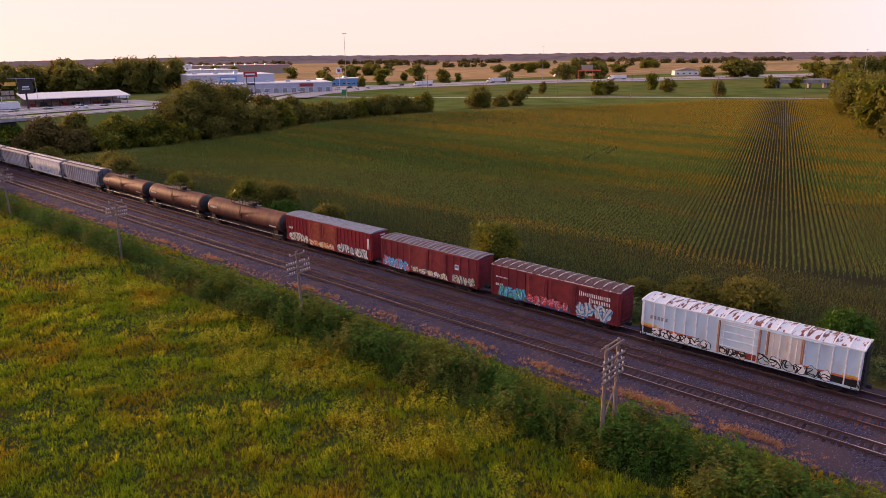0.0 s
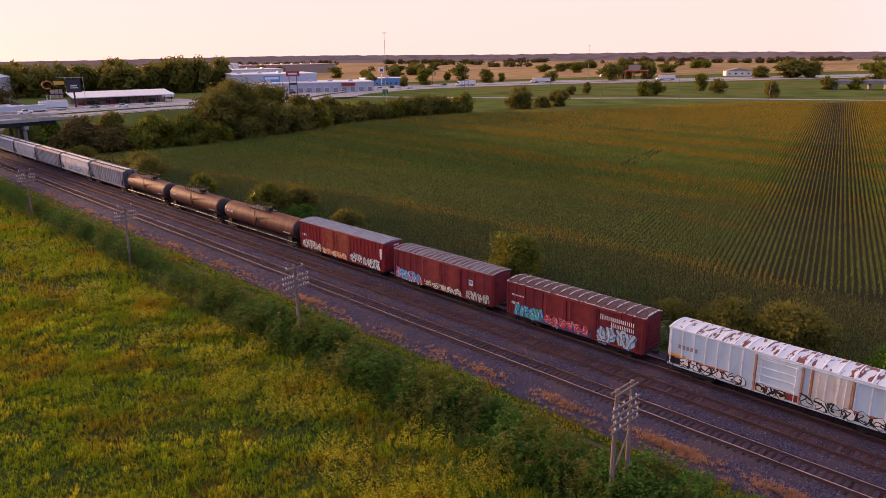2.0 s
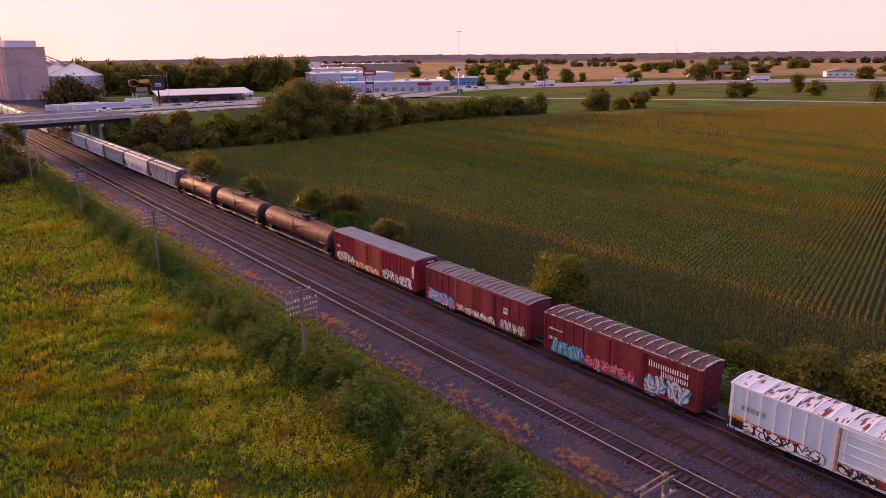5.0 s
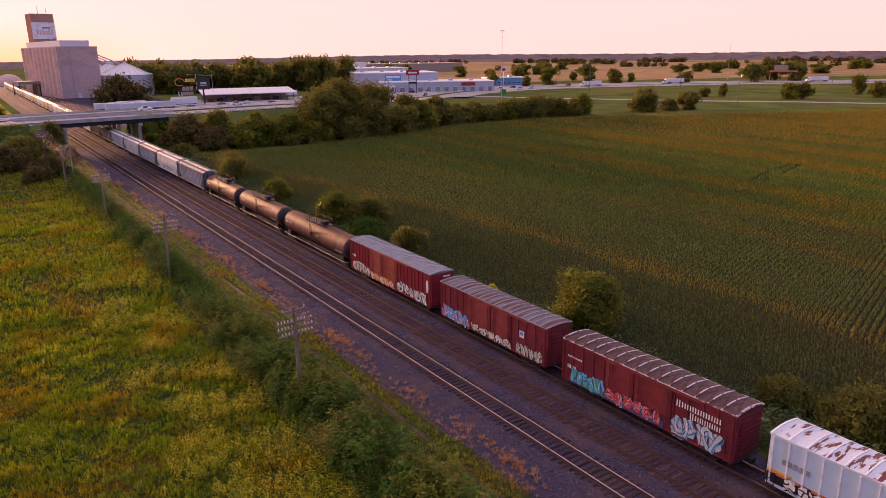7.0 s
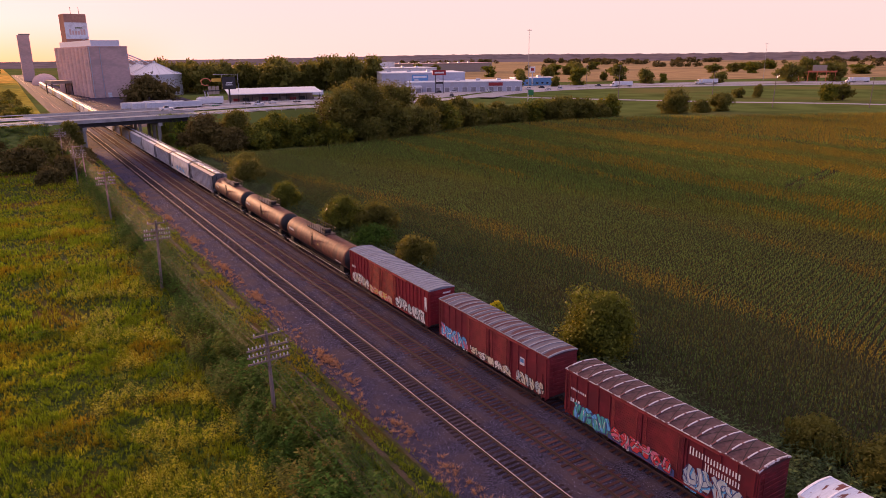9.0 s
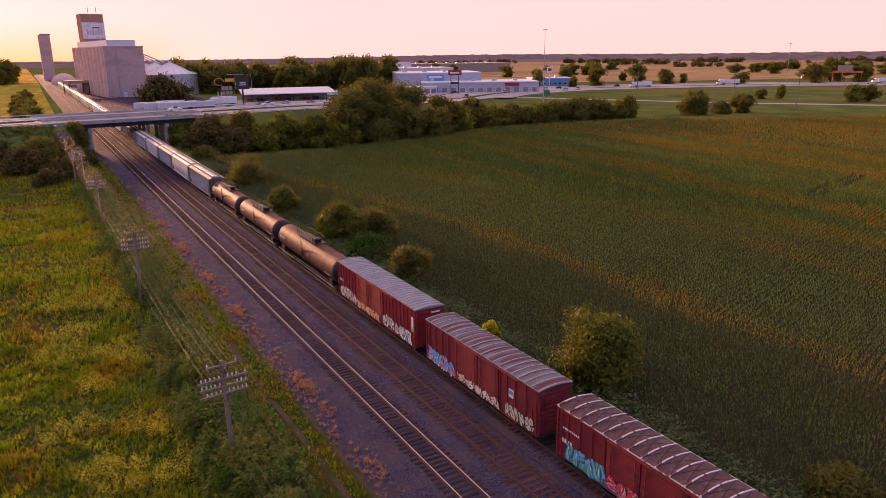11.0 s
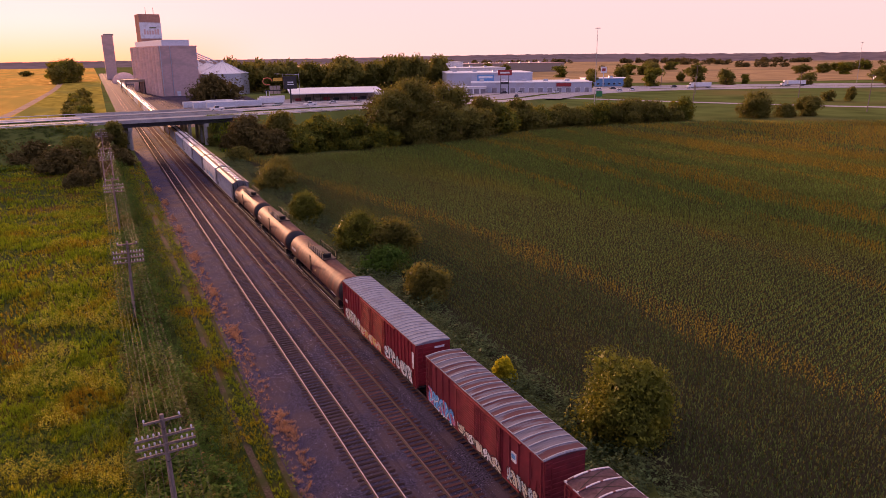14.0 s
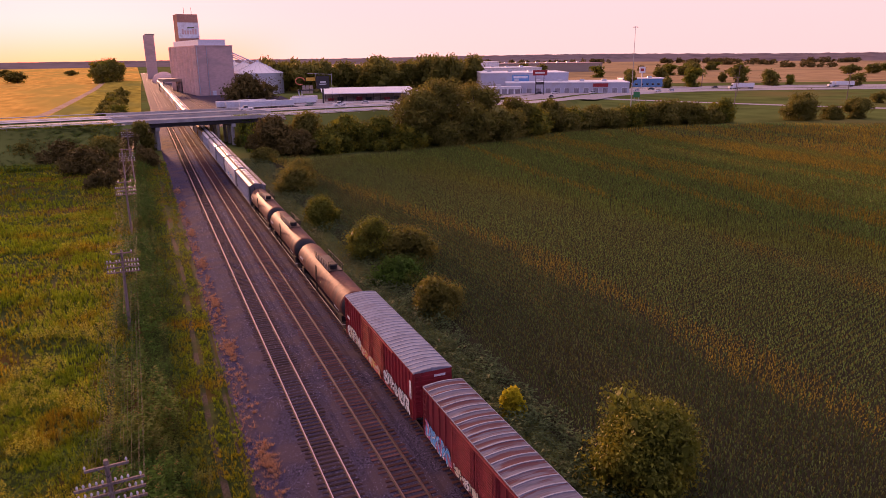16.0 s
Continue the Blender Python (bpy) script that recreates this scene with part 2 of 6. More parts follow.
M_BLUE = mat("sign_blue", (0.10, 0.28, 0.50), 0.5, var=0.1, bump=0)
M_GREEN = mat("sign_green", (0.02, 0.20, 0.08), 0.5, var=0.1, bump=0)
M_DARK = mat("dark_underframe", (0.022, 0.020, 0.020), 0.7, metal=0.2, scale=8, var=0.4, bump=0.2)
M_WHEEL = mat("wheel_steel", (0.07, 0.05, 0.045), 0.5, metal=0.6, scale=12, var=0.3, bump=0.1)
M_BOXRED = mat("boxcar_red_paint", (0.290, 0.026, 0.030), 0.6, scale=1.6, var=0.18, big=0.7, tint=(0.25, 0.028, 0.030), tint_at=0.5, bump=0.06)
M_BOXRED2 = mat("faded_boxcar_red_paint", (0.230, 0.031, 0.034), 0.6, scale=1.6, var=0.22, big=0.7, tint=(0.19, 0.028, 0.031), tint_at=0.5, bump=0.06)
M_BOXRED3 = mat("dull_boxcar_maroon_paint", (0.205, 0.025, 0.030), 0.6, scale=1.6, var=0.22, big=0.7, tint=(0.155, 0.024, 0.028), tint_at=0.5, bump=0.06)
M_ORANGE = mat("weathered_door_paint", (0.30, 0.048, 0.030), 0.65, scale=2.5, var=0.35, big=1.2, tint=(0.21, 0.042, 0.030), bump=0.1)
M_GALVROOF = mat("galvanised_roof", (0.27, 0.285, 0.325), 0.6, metal=0.1, scale=3, var=0.14, big=0.9, tint=(0.215, 0.215, 0.245), bump=0.08)
M_RUSTROOF = mat("rust_patched_roof", (0.135, 0.125, 0.155), 0.6, metal=0.0, scale=7, var=0.3, big=1.5, tint=(0.100, 0.030, 0.036), tint_at=0.49, bump=0.1, stretch=(0.08, 1.3, 1), soft=0.03)
M_RUSTROOF2 = mat("rusted_roof", (0.070, 0.028, 0.036), 0.6, metal=0.05, scale=6, var=0.35, big=1.6, tint=(0.115, 0.060, 0.070), tint_at=0.57, bump=0.1)
M_WHITEROOF = mat("rust_stained_white_roof", (0.56, 0.62, 0.70), 0.5, scale=6, var=0.1, big=1.5, tint=(0.15, 0.034, 0.030), tint_at=0.54, bump=0.08, stretch=(0.55, 2.1, 1), soft=0.022)
M_REEFER = mat("white_boxcar_paint", (0.50, 0.63, 0.73), 0.5, scale=1.5, var=0.06, big=0.8, tint=(0.47, 0.54, 0.60), tint_at=0.58, bump=0.05, stretch=(1, 1, 0.4))
M_RIBWHITE = mat("pale_worn_rib", (0.74, 0.76, 0.80), 0.5, scale=3, var=0.1, big=1.2, tint=(0.60, 0.50, 0.48), tint_at=0.6, bump=0.05)
M_CREAM = mat("cream_door_paint", (0.66, 0.60, 0.52), 0.55, scale=2, var=0.1, big=1.2, tint=(0.52, 0.36, 0.24), tint_at=0.6, bump=0.05, stretch=(1, 1, 0.35))
M_PEEL = mat("peeling_rib", (0.52, 0.49, 0.52), 0.6, metal=0.0, scale=5, var=0.2, big=2.2, tint=(0.16, 0.06, 0.06), tint_at=0.52, bump=0.1, soft=0.03)
M_RUSTPOST = mat("rust_streaked_post", (0.42, 0.21, 0.13), 0.6, scale=4, var=0.3, big=1.5, tint=(0.34, 0.16, 0.09), bump=0.1)
M_STRIPE = mat("orange_stripe", (0.62, 0.17, 0.08), 0.6, scale=3, var=0.15, bump=0)
M_STRIPEY = mat("yellow_stripe", (0.70, 0.40, 0.06), 0.6, scale=3, var=0.15, bump=0)
M_TANK = mat("brown_tank_paint", (0.130, 0.043, 0.030), 0.62, scale=2.5, var=0.35, big=0.6, tint=(0.075, 0.030, 0.028), tint_at=0.52, bump=0.05, spec=0.22, stretch=(1, 1, 0.6))
M_TANKBLK = mat("black_tank_band", (0.022, 0.020, 0.020), 0.5, scale=2, var=0.2, bump=0.05)
M_HOP1 = mat("grey_hopper_paint", (0.26, 0.25, 0.26), 0.55, scale=1.5, var=0.2, big=0.6, tint=(0.19, 0.16, 0.16), bump=0.06, stretch=(1, 1, 0.3))
M_HOP2 = mat("white_hopper_paint", (0.50, 0.51, 0.54), 0.5, scale=1.5, var=0.12, big=0.6, tint=(0.38, 0.36, 0.36), bump=0.06)
M_HOP3 = mat("yellow_hopper_paint", (0.52, 0.33, 0.12), 0.5, scale=1.5, var=0.15, big=0.6, tint=(0.42, 0.27, 0.10), bump=0.06)
M_LETTER = mat("white_lettering", (0.72, 0.70, 0.68), 0.6, scale=6, var=0.1, bump=0)
GRAF = {k: mat("spray_paint_" + k, c, 0.55, scale=5, var=0.12, bump=0) for k, c in {
    "white": (0.72, 0.72, 0.70), "black": (0.02, 0.02, 0.025), "teal": (0.04, 0.40, 0.36), "green": (0.06, 0.30, 0.10), "red": (0.60, 0.05, 0.06),
    "pink": (0.62, 0.16, 0.24), "blue": (0.08, 0.40, 0.72), "yellow": (0.62, 0.52, 0.16), "cream": (0.62, 0.56, 0.42), "silver": (0.42, 0.50, 0.52),
    "navy": (0.05, 0.08, 0.22)}.items()}


# ---- building helpers ----
def thing(name, at=(0, 0, 0), rz=0.0, label="", category="", group="", kind=""):
    ob = new(name)
    ob.empty_display_size = 0.3
    ob.matrix_world = pose(*at, 0, 0, rz)
    return tagged(ob, label, category, group, kind)


def link_mesh(name, mesh, material, parent=None, label=""):
    ob = new(name, mesh)
    if material and not mesh.materials:
        mesh.materials.append(material)
    if parent:
        ob.parent = parent
    return tagged(ob, label)


def part(name, bm, material, parent, label="", bevel=0.0):
    if bevel:
        bmesh.ops.bevel(bm, geom=[e for e in bm.edges if e.calc_face_angle(0) > 0.7], offset=bevel, segments=1, affect="EDGES")
    mesh = bpy.data.meshes.new(name)
    bm.to_mesh(mesh)
    bm.free()
    return link_mesh(name, mesh, material, parent, label)


def box(bm, x0, x1, y0, y1, z0, z1):
    v = [bm.verts.new(p) for p in ((x0, y0, z0), (x1, y0, z0), (x1, y1, z0), (x0, y1, z0), (x0, y0, z1), (x1, y0, z1), (x1, y1, z1), (x0, y1, z1))]
    for f in ((3, 2, 1, 0), (4, 5, 6, 7), (0, 1, 5, 4), (1, 2, 6, 5), (2, 3, 7, 6), (3, 0, 4, 7)):
        bm.faces.new([v[i] for i in f])
    return bm


def boxes(*dims):
    bm = bmesh.new()
    for d in dims:
        box(bm, *d)
    return bm


def tube(bm, a, b, r0, r1=None, seg=8, caps=True):
    """A round bar from a to b, tapering from r0 to r1."""
    a, b, r1 = Vector(a), Vector(b), r0 if r1 is None else r1
    q = (b - a).to_track_quat("Z", "Y")
    rings = [[bm.verts.new(p + q @ Vector((r * math.cos(k * math.tau / seg), r * math.sin(k * math.tau / seg), 0))) for k in range(seg)] for p, r in ((a, r0), (b, r1))]
    for k in range(seg):
        bm.faces.new((rings[0][k], rings[0][(k + 1) % seg], rings[1][(k + 1) % seg], rings[1][k]))
    if caps:
        bm.faces.new(rings[0][::-1])
        bm.faces.new(rings[1])
    return bm


def pipe(bm, pts, r, seg=4):
    """One unbroken round bar along a line of points."""
    rings = []
    for k, q in enumerate(pts):
        d = Vector(pts[min(k + 1, len(pts) - 1)]) - Vector(pts[max(k - 1, 0)])
        turn = d.to_track_quat("Z", "Y")
        rings.append([bm.verts.new(Vector(q) + turn @ Vector((r * math.cos(a), r * math.sin(a), 0))) for a in (j * math.tau / seg for j in range(seg))])
    for a, b in zip(rings, rings[1:]):
        for j in range(seg):
            bm.faces.new((a[j], a[(j + 1) % seg], b[(j + 1) % seg], b[j]))
    return bm


def sweep(bm, profile, places, closed=True):
    """The profile (x, z) carried along places (x, y, z) without turning, capped at both ends."""
    rings = [[bm.verts.new((x + px, y, z + pz)) for px, pz in profile] for x, y, z in places]
    n = len(profile)
    for r0, r1 in zip(rings, rings[1:]):
        for k in range(n if closed else n - 1):
            bm.faces.new((r0[k], r0[(k + 1) % n], r1[(k + 1) % n], r1[k]))
    if closed:
        bm.faces.new(rings[0][::-1])
        bm.faces.new(rings[-1])
    return bm


def mesh_np(name, verts, faces, material):
    """A mesh from arrays: verts (n, 3), faces (m, k)."""
    mesh = bpy.data.meshes.new(name)
    m, k = faces.shape
    mesh.vertices.add(len(verts))
    mesh.vertices.foreach_set("co", np.ascontiguousarray(verts, np.float32).ravel())
    mesh.loops.add(m * k)
    mesh.loops.foreach_set("vertex_index", np.ascontiguousarray(faces, np.int32).ravel())
    mesh.polygons.add(m)
    mesh.polygons.foreach_set("loop_start", np.arange(0, m * k, k, dtype=np.int32))
    mesh.update(calc_edges=True)
    mesh.materials.append(material)
    return mesh


RNG = np.random.default_rng(7)


def scatter(name, templates, at, size, material, kind="stuff", label="", category="", tall=None, parent=None, lean=0.0):
    """Many copies of small templates (verts, faces) joined in one mesh, each turned at random. at: (n, 3); size: (n,)."""
    n = len(at)
    which = RNG.integers(0, len(templates), n)
    turn = RNG.uniform(0, math.tau, n)
    tall = np.ones(n) if tall is None else tall
    all_v, all_f, base = [], [], 0
    for k, (tv, tf) in enumerate(templates):
        sel = np.nonzero(which == k)[0]
        if not len(sel):
            continue
        c, s = np.cos(turn[sel])[:, None], np.sin(turn[sel])[:, None]
        sz = size[sel][:, None]
        x = (tv[None, :, 0] * c - tv[None, :, 1] * s) * sz
        y = (tv[None, :, 0] * s + tv[None, :, 1] * c) * sz
        z = tv[None, :, 2] * sz * tall[sel][:, None]
        v = np.stack((x + at[sel, 0:1] + lean * z, y + at[sel, 1:2], z + at[sel, 2:3]), -1).reshape(-1, 3)
        f = (tf[None] + (np.arange(len(sel)) * len(tv))[:, None, None]).reshape(-1, tf.shape[1]) + base
        all_v.append(v)
        all_f.append(f)
        base += len(v)
    ob = link_mesh(name, mesh_np(name, np.concatenate(all_v), np.concatenate(all_f), material), None, parent)
    return tagged(ob, label, category, "", kind)


def blades(count, height, width, spread, seed):
    """A tuft of narrow bent leaves, each a folded kite."""
    r = np.random.default_rng(seed)
    v, f = [], []
    for k in range(count):
        a, out, h = r.uniform(0, math.tau), r.uniform(0.15, 1) * spread, height * r.uniform(0.6, 1.0)
        d, p = np.array((math.cos(a), math.sin(a), 0)), np.array((-math.sin(a), math.cos(a), 0)) * width
        foot = d * out * 0.2
        mid = d * out * 0.55 + np.array((0, 0, h * 0.62))
        v += [foot, mid + p, d * out + np.array((0, 0, h)), mid - p]
        f.append([4 * k, 4 * k + 1, 4 * k + 2, 4 * k + 3])
    return np.array(v), np.array(f)


def spikes(count, height, width, spread, seed):
    """A tuft of narrow pointed leaves, each one triangle."""
    r = np.random.default_rng(seed)
    v, f = [], []
    for k in range(count):
        a, out, h = r.uniform(0, math.tau), r.uniform(0.1, 1) * spread, height * r.uniform(0.55, 1.0)
        d, p = np.array((math.cos(a), math.sin(a), 0)), np.array((-math.sin(a), math.cos(a), 0)) * width
        v += [d * out * 0.25 + p, d * out * 0.25 - p, d * out + np.array((0, 0, h))]
        f.append([3 * k, 3 * k + 1, 3 * k + 2])
    return np.array(v), np.array(f)


def corn_plant(leaves, height, width, reach, seed):
    """A corn plant: arching leaves that rise from the stalk and droop at their tips."""
    r = np.random.default_rng(seed)
    v, f = [], []
    for k in range(leaves):
        a = r.uniform(0, math.tau)
        h0, out = height * (0.25 + 0.62 * (k + 0.5) / leaves), reach * r.uniform(0.6, 1.05)
        d, p = np.array((math.cos(a), math.sin(a), 0)), np.array((-math.sin(a), math.cos(a), 0)) * width
        mid = d * out * 0.5 + np.array((0, 0, h0 + 0.10 * height))
        v += [np.array((0, 0, h0)), mid + p, d * out + np.array((0, 0, h0 + r.uniform(-0.10, 0.08) * height)), mid - p]
        f.append([4 * k, 4 * k + 1, 4 * k + 2, 4 * k + 3])
    return np.array(v), np.array(f)


def corn_top(leaves, height, width, reach, seed):
    """A slim corn plant for the middle distance: pointed leaves, one triangle each, steep round the stalk."""
    r = np.random.default_rng(seed)
    v = []
    for k in range(leaves):
        a, h0 = r.uniform(0, math.tau), height * (0.15 + 0.6 * k / leaves)
        d, p = np.array((math.cos(a), math.sin(a), 0)), np.array((-math.sin(a), math.cos(a), 0)) * width
        v += [np.array((0, 0, h0)) + p, np.array((0, 0, h0)) - p, d * reach * r.uniform(0.5, 1.0) + np.array((0, 0, h0 + height * r.uniform(0.22, 0.34)))]
    return np.array(v), np.arange(3 * leaves).reshape(-1, 3)


def leafstalk(count, rx, height, leaf, seed):
    """An upright leafy weed: small pointed leaves, one triangle each, round a stem that thins towards its top."""
    r = np.random.default_rng(seed)
    u = r.uniform(0, 1, count) ** 0.75
    a = r.uniform(0, math.tau, count)
    rad = rx * (1.05 - 0.75 * u) * r.uniform(0.3, 1.0, count)
    c = np.stack((rad * np.cos(a), rad * np.sin(a), height * (0.08 + 0.92 * u)), -1)
    d = np.stack((np.cos(a), np.sin(a), r.uniform(-0.5, 0.5, count)), -1) * (leaf * r.uniform(0.7, 1.4, (count, 1)))
    e = np.stack((-np.sin(a), np.cos(a), r.uniform(-0.5, 0.5, count)), -1) * (leaf * 0.42)
    return np.stack((c - e, c + e, c + d * 1.3), 1).reshape(-1, 3), np.arange(3 * count).reshape(-1, 3)


def field_of(n, x0, x1, y0, y1, z=0.0):
    return np.stack((RNG.uniform(x0, x1, n), RNG.uniform(y0, y1, n), np.full(n, z)), -1)


def ripple(p, s, seed=0.0):
    """Smooth uneven values about 0, for places p."""
    x, y = p[:, 0] / s, p[:, 1] / s
    return (np.sin(x * 1.7 + 1.3 * np.sin(y * 0.9 + seed) + seed) + np.sin(y * 1.9 + 1.1 * np.sin(x * 1.2 - seed)) + np.sin((x + y) * 0.83 + 2 * seed)) / 3


# ---- ground, fields and the railway bed ----
def sheet(name, corners, z, material, label, category, kind="structure"):
    bm = bmesh.new()
    bm.faces.new([bm.verts.new((x, y, z)) for x, y in corners])
    ob = part(name, bm, material, None)
    return tagged(ob, label, category, "", kind)


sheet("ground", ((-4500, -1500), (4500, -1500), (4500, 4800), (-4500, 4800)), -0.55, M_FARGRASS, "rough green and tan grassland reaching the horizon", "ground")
sheet("meadow", ((-160, -90), (-12.6, -90), (-12.6, 195), (-160, 195)), -0.52, M_GROUND, "dark overgrown meadow soil beside the railway", "ground")
sheet("crop_field", ((7.5, -120), (420, -160), (372, 66), (322, 120), (240, 160), (190, 190), (150, 200), (110, 197), (78, 184), (34, 176), (12, 180), (8, 150)), -0.50, M_SOIL,
      "dark soil of a large corn field beside the railway", "field")

bm = bmesh.new()
bed = [(-13.6, -0.66), (-12.7, -0.47), (-12.0, -0.38), (-10.8, -0.30), (-9.6, -0.22), (-6.4, -0.21), (-6.0, -0.30), (-5.6, -0.22), (-2.4, -0.22), (-2.0, -0.32), (-1.5, -0.22),
       (1.5, -0.22), (3.2, -0.55), (4.0, -0.75)]
sweep(bm, bed, [(0, y, 0) for y in range(-120, 1300, 20)], closed=False)
ballast = part("ballast_bed", bm, M_BALLAST, None)
tagged(ballast, "dark purplish grey crushed stone bed under the railway tracks", "ballast", "", "structure")

stone_t = []
for s in range(4):
    r = np.random.default_rng(s)
    stone_t.append((np.array(((0.5, 0, 0), (-0.3, 0.45, 0), (-0.3, -0.45, 0), (0, 0, 0.55))) * r.uniform(0.6, 1.2, (4, 1)), np.array(((0, 1, 3), (1, 2, 3), (2, 0, 3)))))
p = np.concatenate((field_of(33000, -12.7, -1.6, -25, 48), field_of(13000, -12.5, -1.6, 48, 125)))
p[:, 2] = np.interp(p[:, 0], [a for a, _ in bed], [b for _, b in bed]) - 0.02
scatter("ballast_stones", stone_t, p, RNG.uniform(0.05, 0.13, len(p)) * np.where(p[:, 1] > 45, 1.35, 1.0), M_STONE, label="loose crushed ballast stones, grey and purple", category="stones")

# a worn dirt track between the ballast and the weeds
bm = bmesh.new()
for x0, x1 in ((-13.3, -12.95), (-14.85, -14.4)):
    ring = []
    for k in range(80):
        y = -110 + k * 4
        dx = 0.22 * math.sin(y * 0.09) - max(0, y - 90) * 0.010
        ring.append([bm.verts.new((x0 + dx, y, -0.505)), bm.verts.new((x1 + dx, y, -0.505))])
    for a, b in zip(ring, ring[1:]):
        bm.faces.new((a[0], a[1], b[1], b[0]))
tagged(part("dirt_track", bm, M_DIRT, None), "pair of worn dirt wheel ruts along the railway bed", "path", "", "structure")

# ---- tracks ----
RAIL_PROFILE = [(-0.07, -0.18), (0.07, -0.18), (0.07, -0.165), (0.015, -0.15), (0.015, -0.045), (0.036, -0.035), (0.036, -0.006), (-0.036, -0.006), (-0.036, -0.035), (-0.015, -0.045), (-0.015, -0.15), (-0.07, -0.165)]
TOP_PROFILE = [(-0.033, -0.006), (0.033, -0.006), (0.030, 0.0), (-0.030, 0.0)]


def sleeper_mesh(name, material, seed):
    r = random.Random(seed)
    bm = boxes((-1.3 + r.uniform(-0.06, 0.06), 1.3 + r.uniform(-0.06, 0.06), -0.115, 0.115, -0.36, -0.185))
    bmesh.ops.bevel(bm, geom=bm.edges[:], offset=0.012, segments=1, affect="EDGES")
    mesh = bpy.data.meshes.new(name)
    bm.to_mesh(mesh)
    bm.free()
    mesh.materials.append(material)
    return mesh


def track(x, tie_mat, top_mat, near, label):
    t = thing("railway_track", (x, 0, 0), 0, label, "track", "parallel tracks", "structure")
    for side in (-0.7525, 0.7525):
        bm = bmesh.new()
        sweep(bm, RAIL_PROFILE, [(side, -120, 0), (side, 1300, 0)])
        rail = part("rail", bm, M_RAIL, t, "rust-brown steel rail")
        bm = bmesh.new()
        sweep(bm, TOP_PROFILE, [(side, -120, 0), (side, 1300, 0)])
        part("rail_head", bm, top_mat, rail, "worn running surface of the rail")
    meshes = [sleeper_mesh("sleeper", tie_mat, s) for s in range(4)]
    r = random.Random(int(x * 10) + 50)
    bm = bmesh.new()
    y = -60.0
    plates = bmesh.new()
    while y < 640:
        turn, off, dz = r.uniform(-1.2, 1.2), r.uniform(-0.12, 0.12), r.uniform(-0.015, 0.012)
        if near and near[0] <= y <= near[1]:
            ob = link_mesh("sleeper", r.choice(meshes), None, t)
            ob.matrix_basis = pose(off, y, dz, r.uniform(-1, 1), 0, turn)
        elif y < 330:
            box(bm, -1.3 + off, 1.3 + off, y - 0.115, y + 0.115, -0.36, -0.185 + dz)
        if y < 120:
            for side in (-0.7525, 0.7525):
                box(plates, side - 0.17, side + 0.17, y - 0.09, y + 0.09, -0.186 + dz, -0.162)
        y += 0.535 + r.uniform(-0.03, 0.03)
    tagged(part("sleepers", bm, tie_mat, t, "row of timber sleepers further along"), kind="stuff")
    tagged(part("tie_plates", plates, M_PLATE, t, "rusty tie plates and spikes under the rails"), kind="stuff")
    return t


track(-8.0, M_TIE, M_RAILTOP, (-24, 134), "main track with shiny rails on dark timber sleepers")
track(-4.0, M_TIE2, M_RAILRUST, (-24, 134), "side track with rusty rails on brown timber sleepers")
track(0.0, M_TIE2, M_RAILRUST, None, "track under the freight train with rusty rails")


# ---- the freight train; cars stand on the track at x = 0, their long sides at x = -1.45 and 1.45 ----
def wheels_of(car, half, label=""):
    """Two trucks with side frames, wheels and axles."""
    for yc in (-half, half):
        truck = part("truck", boxes((-0.93, 0.93, yc - 0.25, yc + 0.25, 0.45, 0.75)), M_DARK, car, "cast steel truck frame")
        for s in (-1, 1):
            bm = bmesh.new()
            outline = [(-1.25, 0.38), (-0.6, 0.38), (-0.45, 0.26), (0.45, 0.26), (0.6, 0.38), (1.25, 0.38), (1.25, 0.62), (0.6, 0.66), (0.4, 0.8), (-0.4, 0.8), (-0.6, 0.66), (-1.25, 0.62)]
            ends = [[bm.verts.new((s * 1.02 + e, yc + py, pz)) for py, pz in outline] for e in (-0.07, 0.07)]
            for k in range(12):
                bm.faces.new((ends[0][k], ends[0][(k + 1) % 12], ends[1][(k + 1) % 12], ends[1][k]))
            bm.faces.new(ends[0][::-1])
            bm.faces.new(ends[1])
            part("side_frame", bm, M_DARK, truck)
        for dy in (-0.88, 0.88):
            bm = bmesh.new()
            for s in (-1, 1):
                tube(bm, (s * 0.70, yc + dy, 0.46), (s * 0.83, yc + dy, 0.46), 0.46, 0.44, 18)
                tube(bm, (s * 0.83, yc + dy, 0.46), (s * 0.86, yc + dy, 0.46), 0.2, 0.18, 10)
            tube(bm, (-0.72, yc + dy, 0.46), (0.72, yc + dy, 0.46), 0.09, seg=8)
            part("wheelset", bm, M_WHEEL, truck, "worn steel wheels on an axle")


def ends_of(car, L):
    """Couplers, ladders and brake gear at both ends."""
    for s in (-1, 1):
        bm = bmesh.new()
        y = s * L / 2
        box(bm, -0.18, 0.18, *sorted((y - s * 0.6, y + s * 0.35)), 0.72, 1.0)
        box(bm, -0.22, 0.22, *sorted((y + s * 0.35, y + s * 0.62)), 0.70, 1.02)
        part("coupler", bm, M_DARK, car, "dark steel coupler", 0.03)
        bm = bmesh.new()
        tube(bm, (0.3, y + s * 0.2, 0.72), (0.25, y + s * 0.75, 0.45), 0.03, seg=6)
        part("air_hose", bm, M_DARK, car)


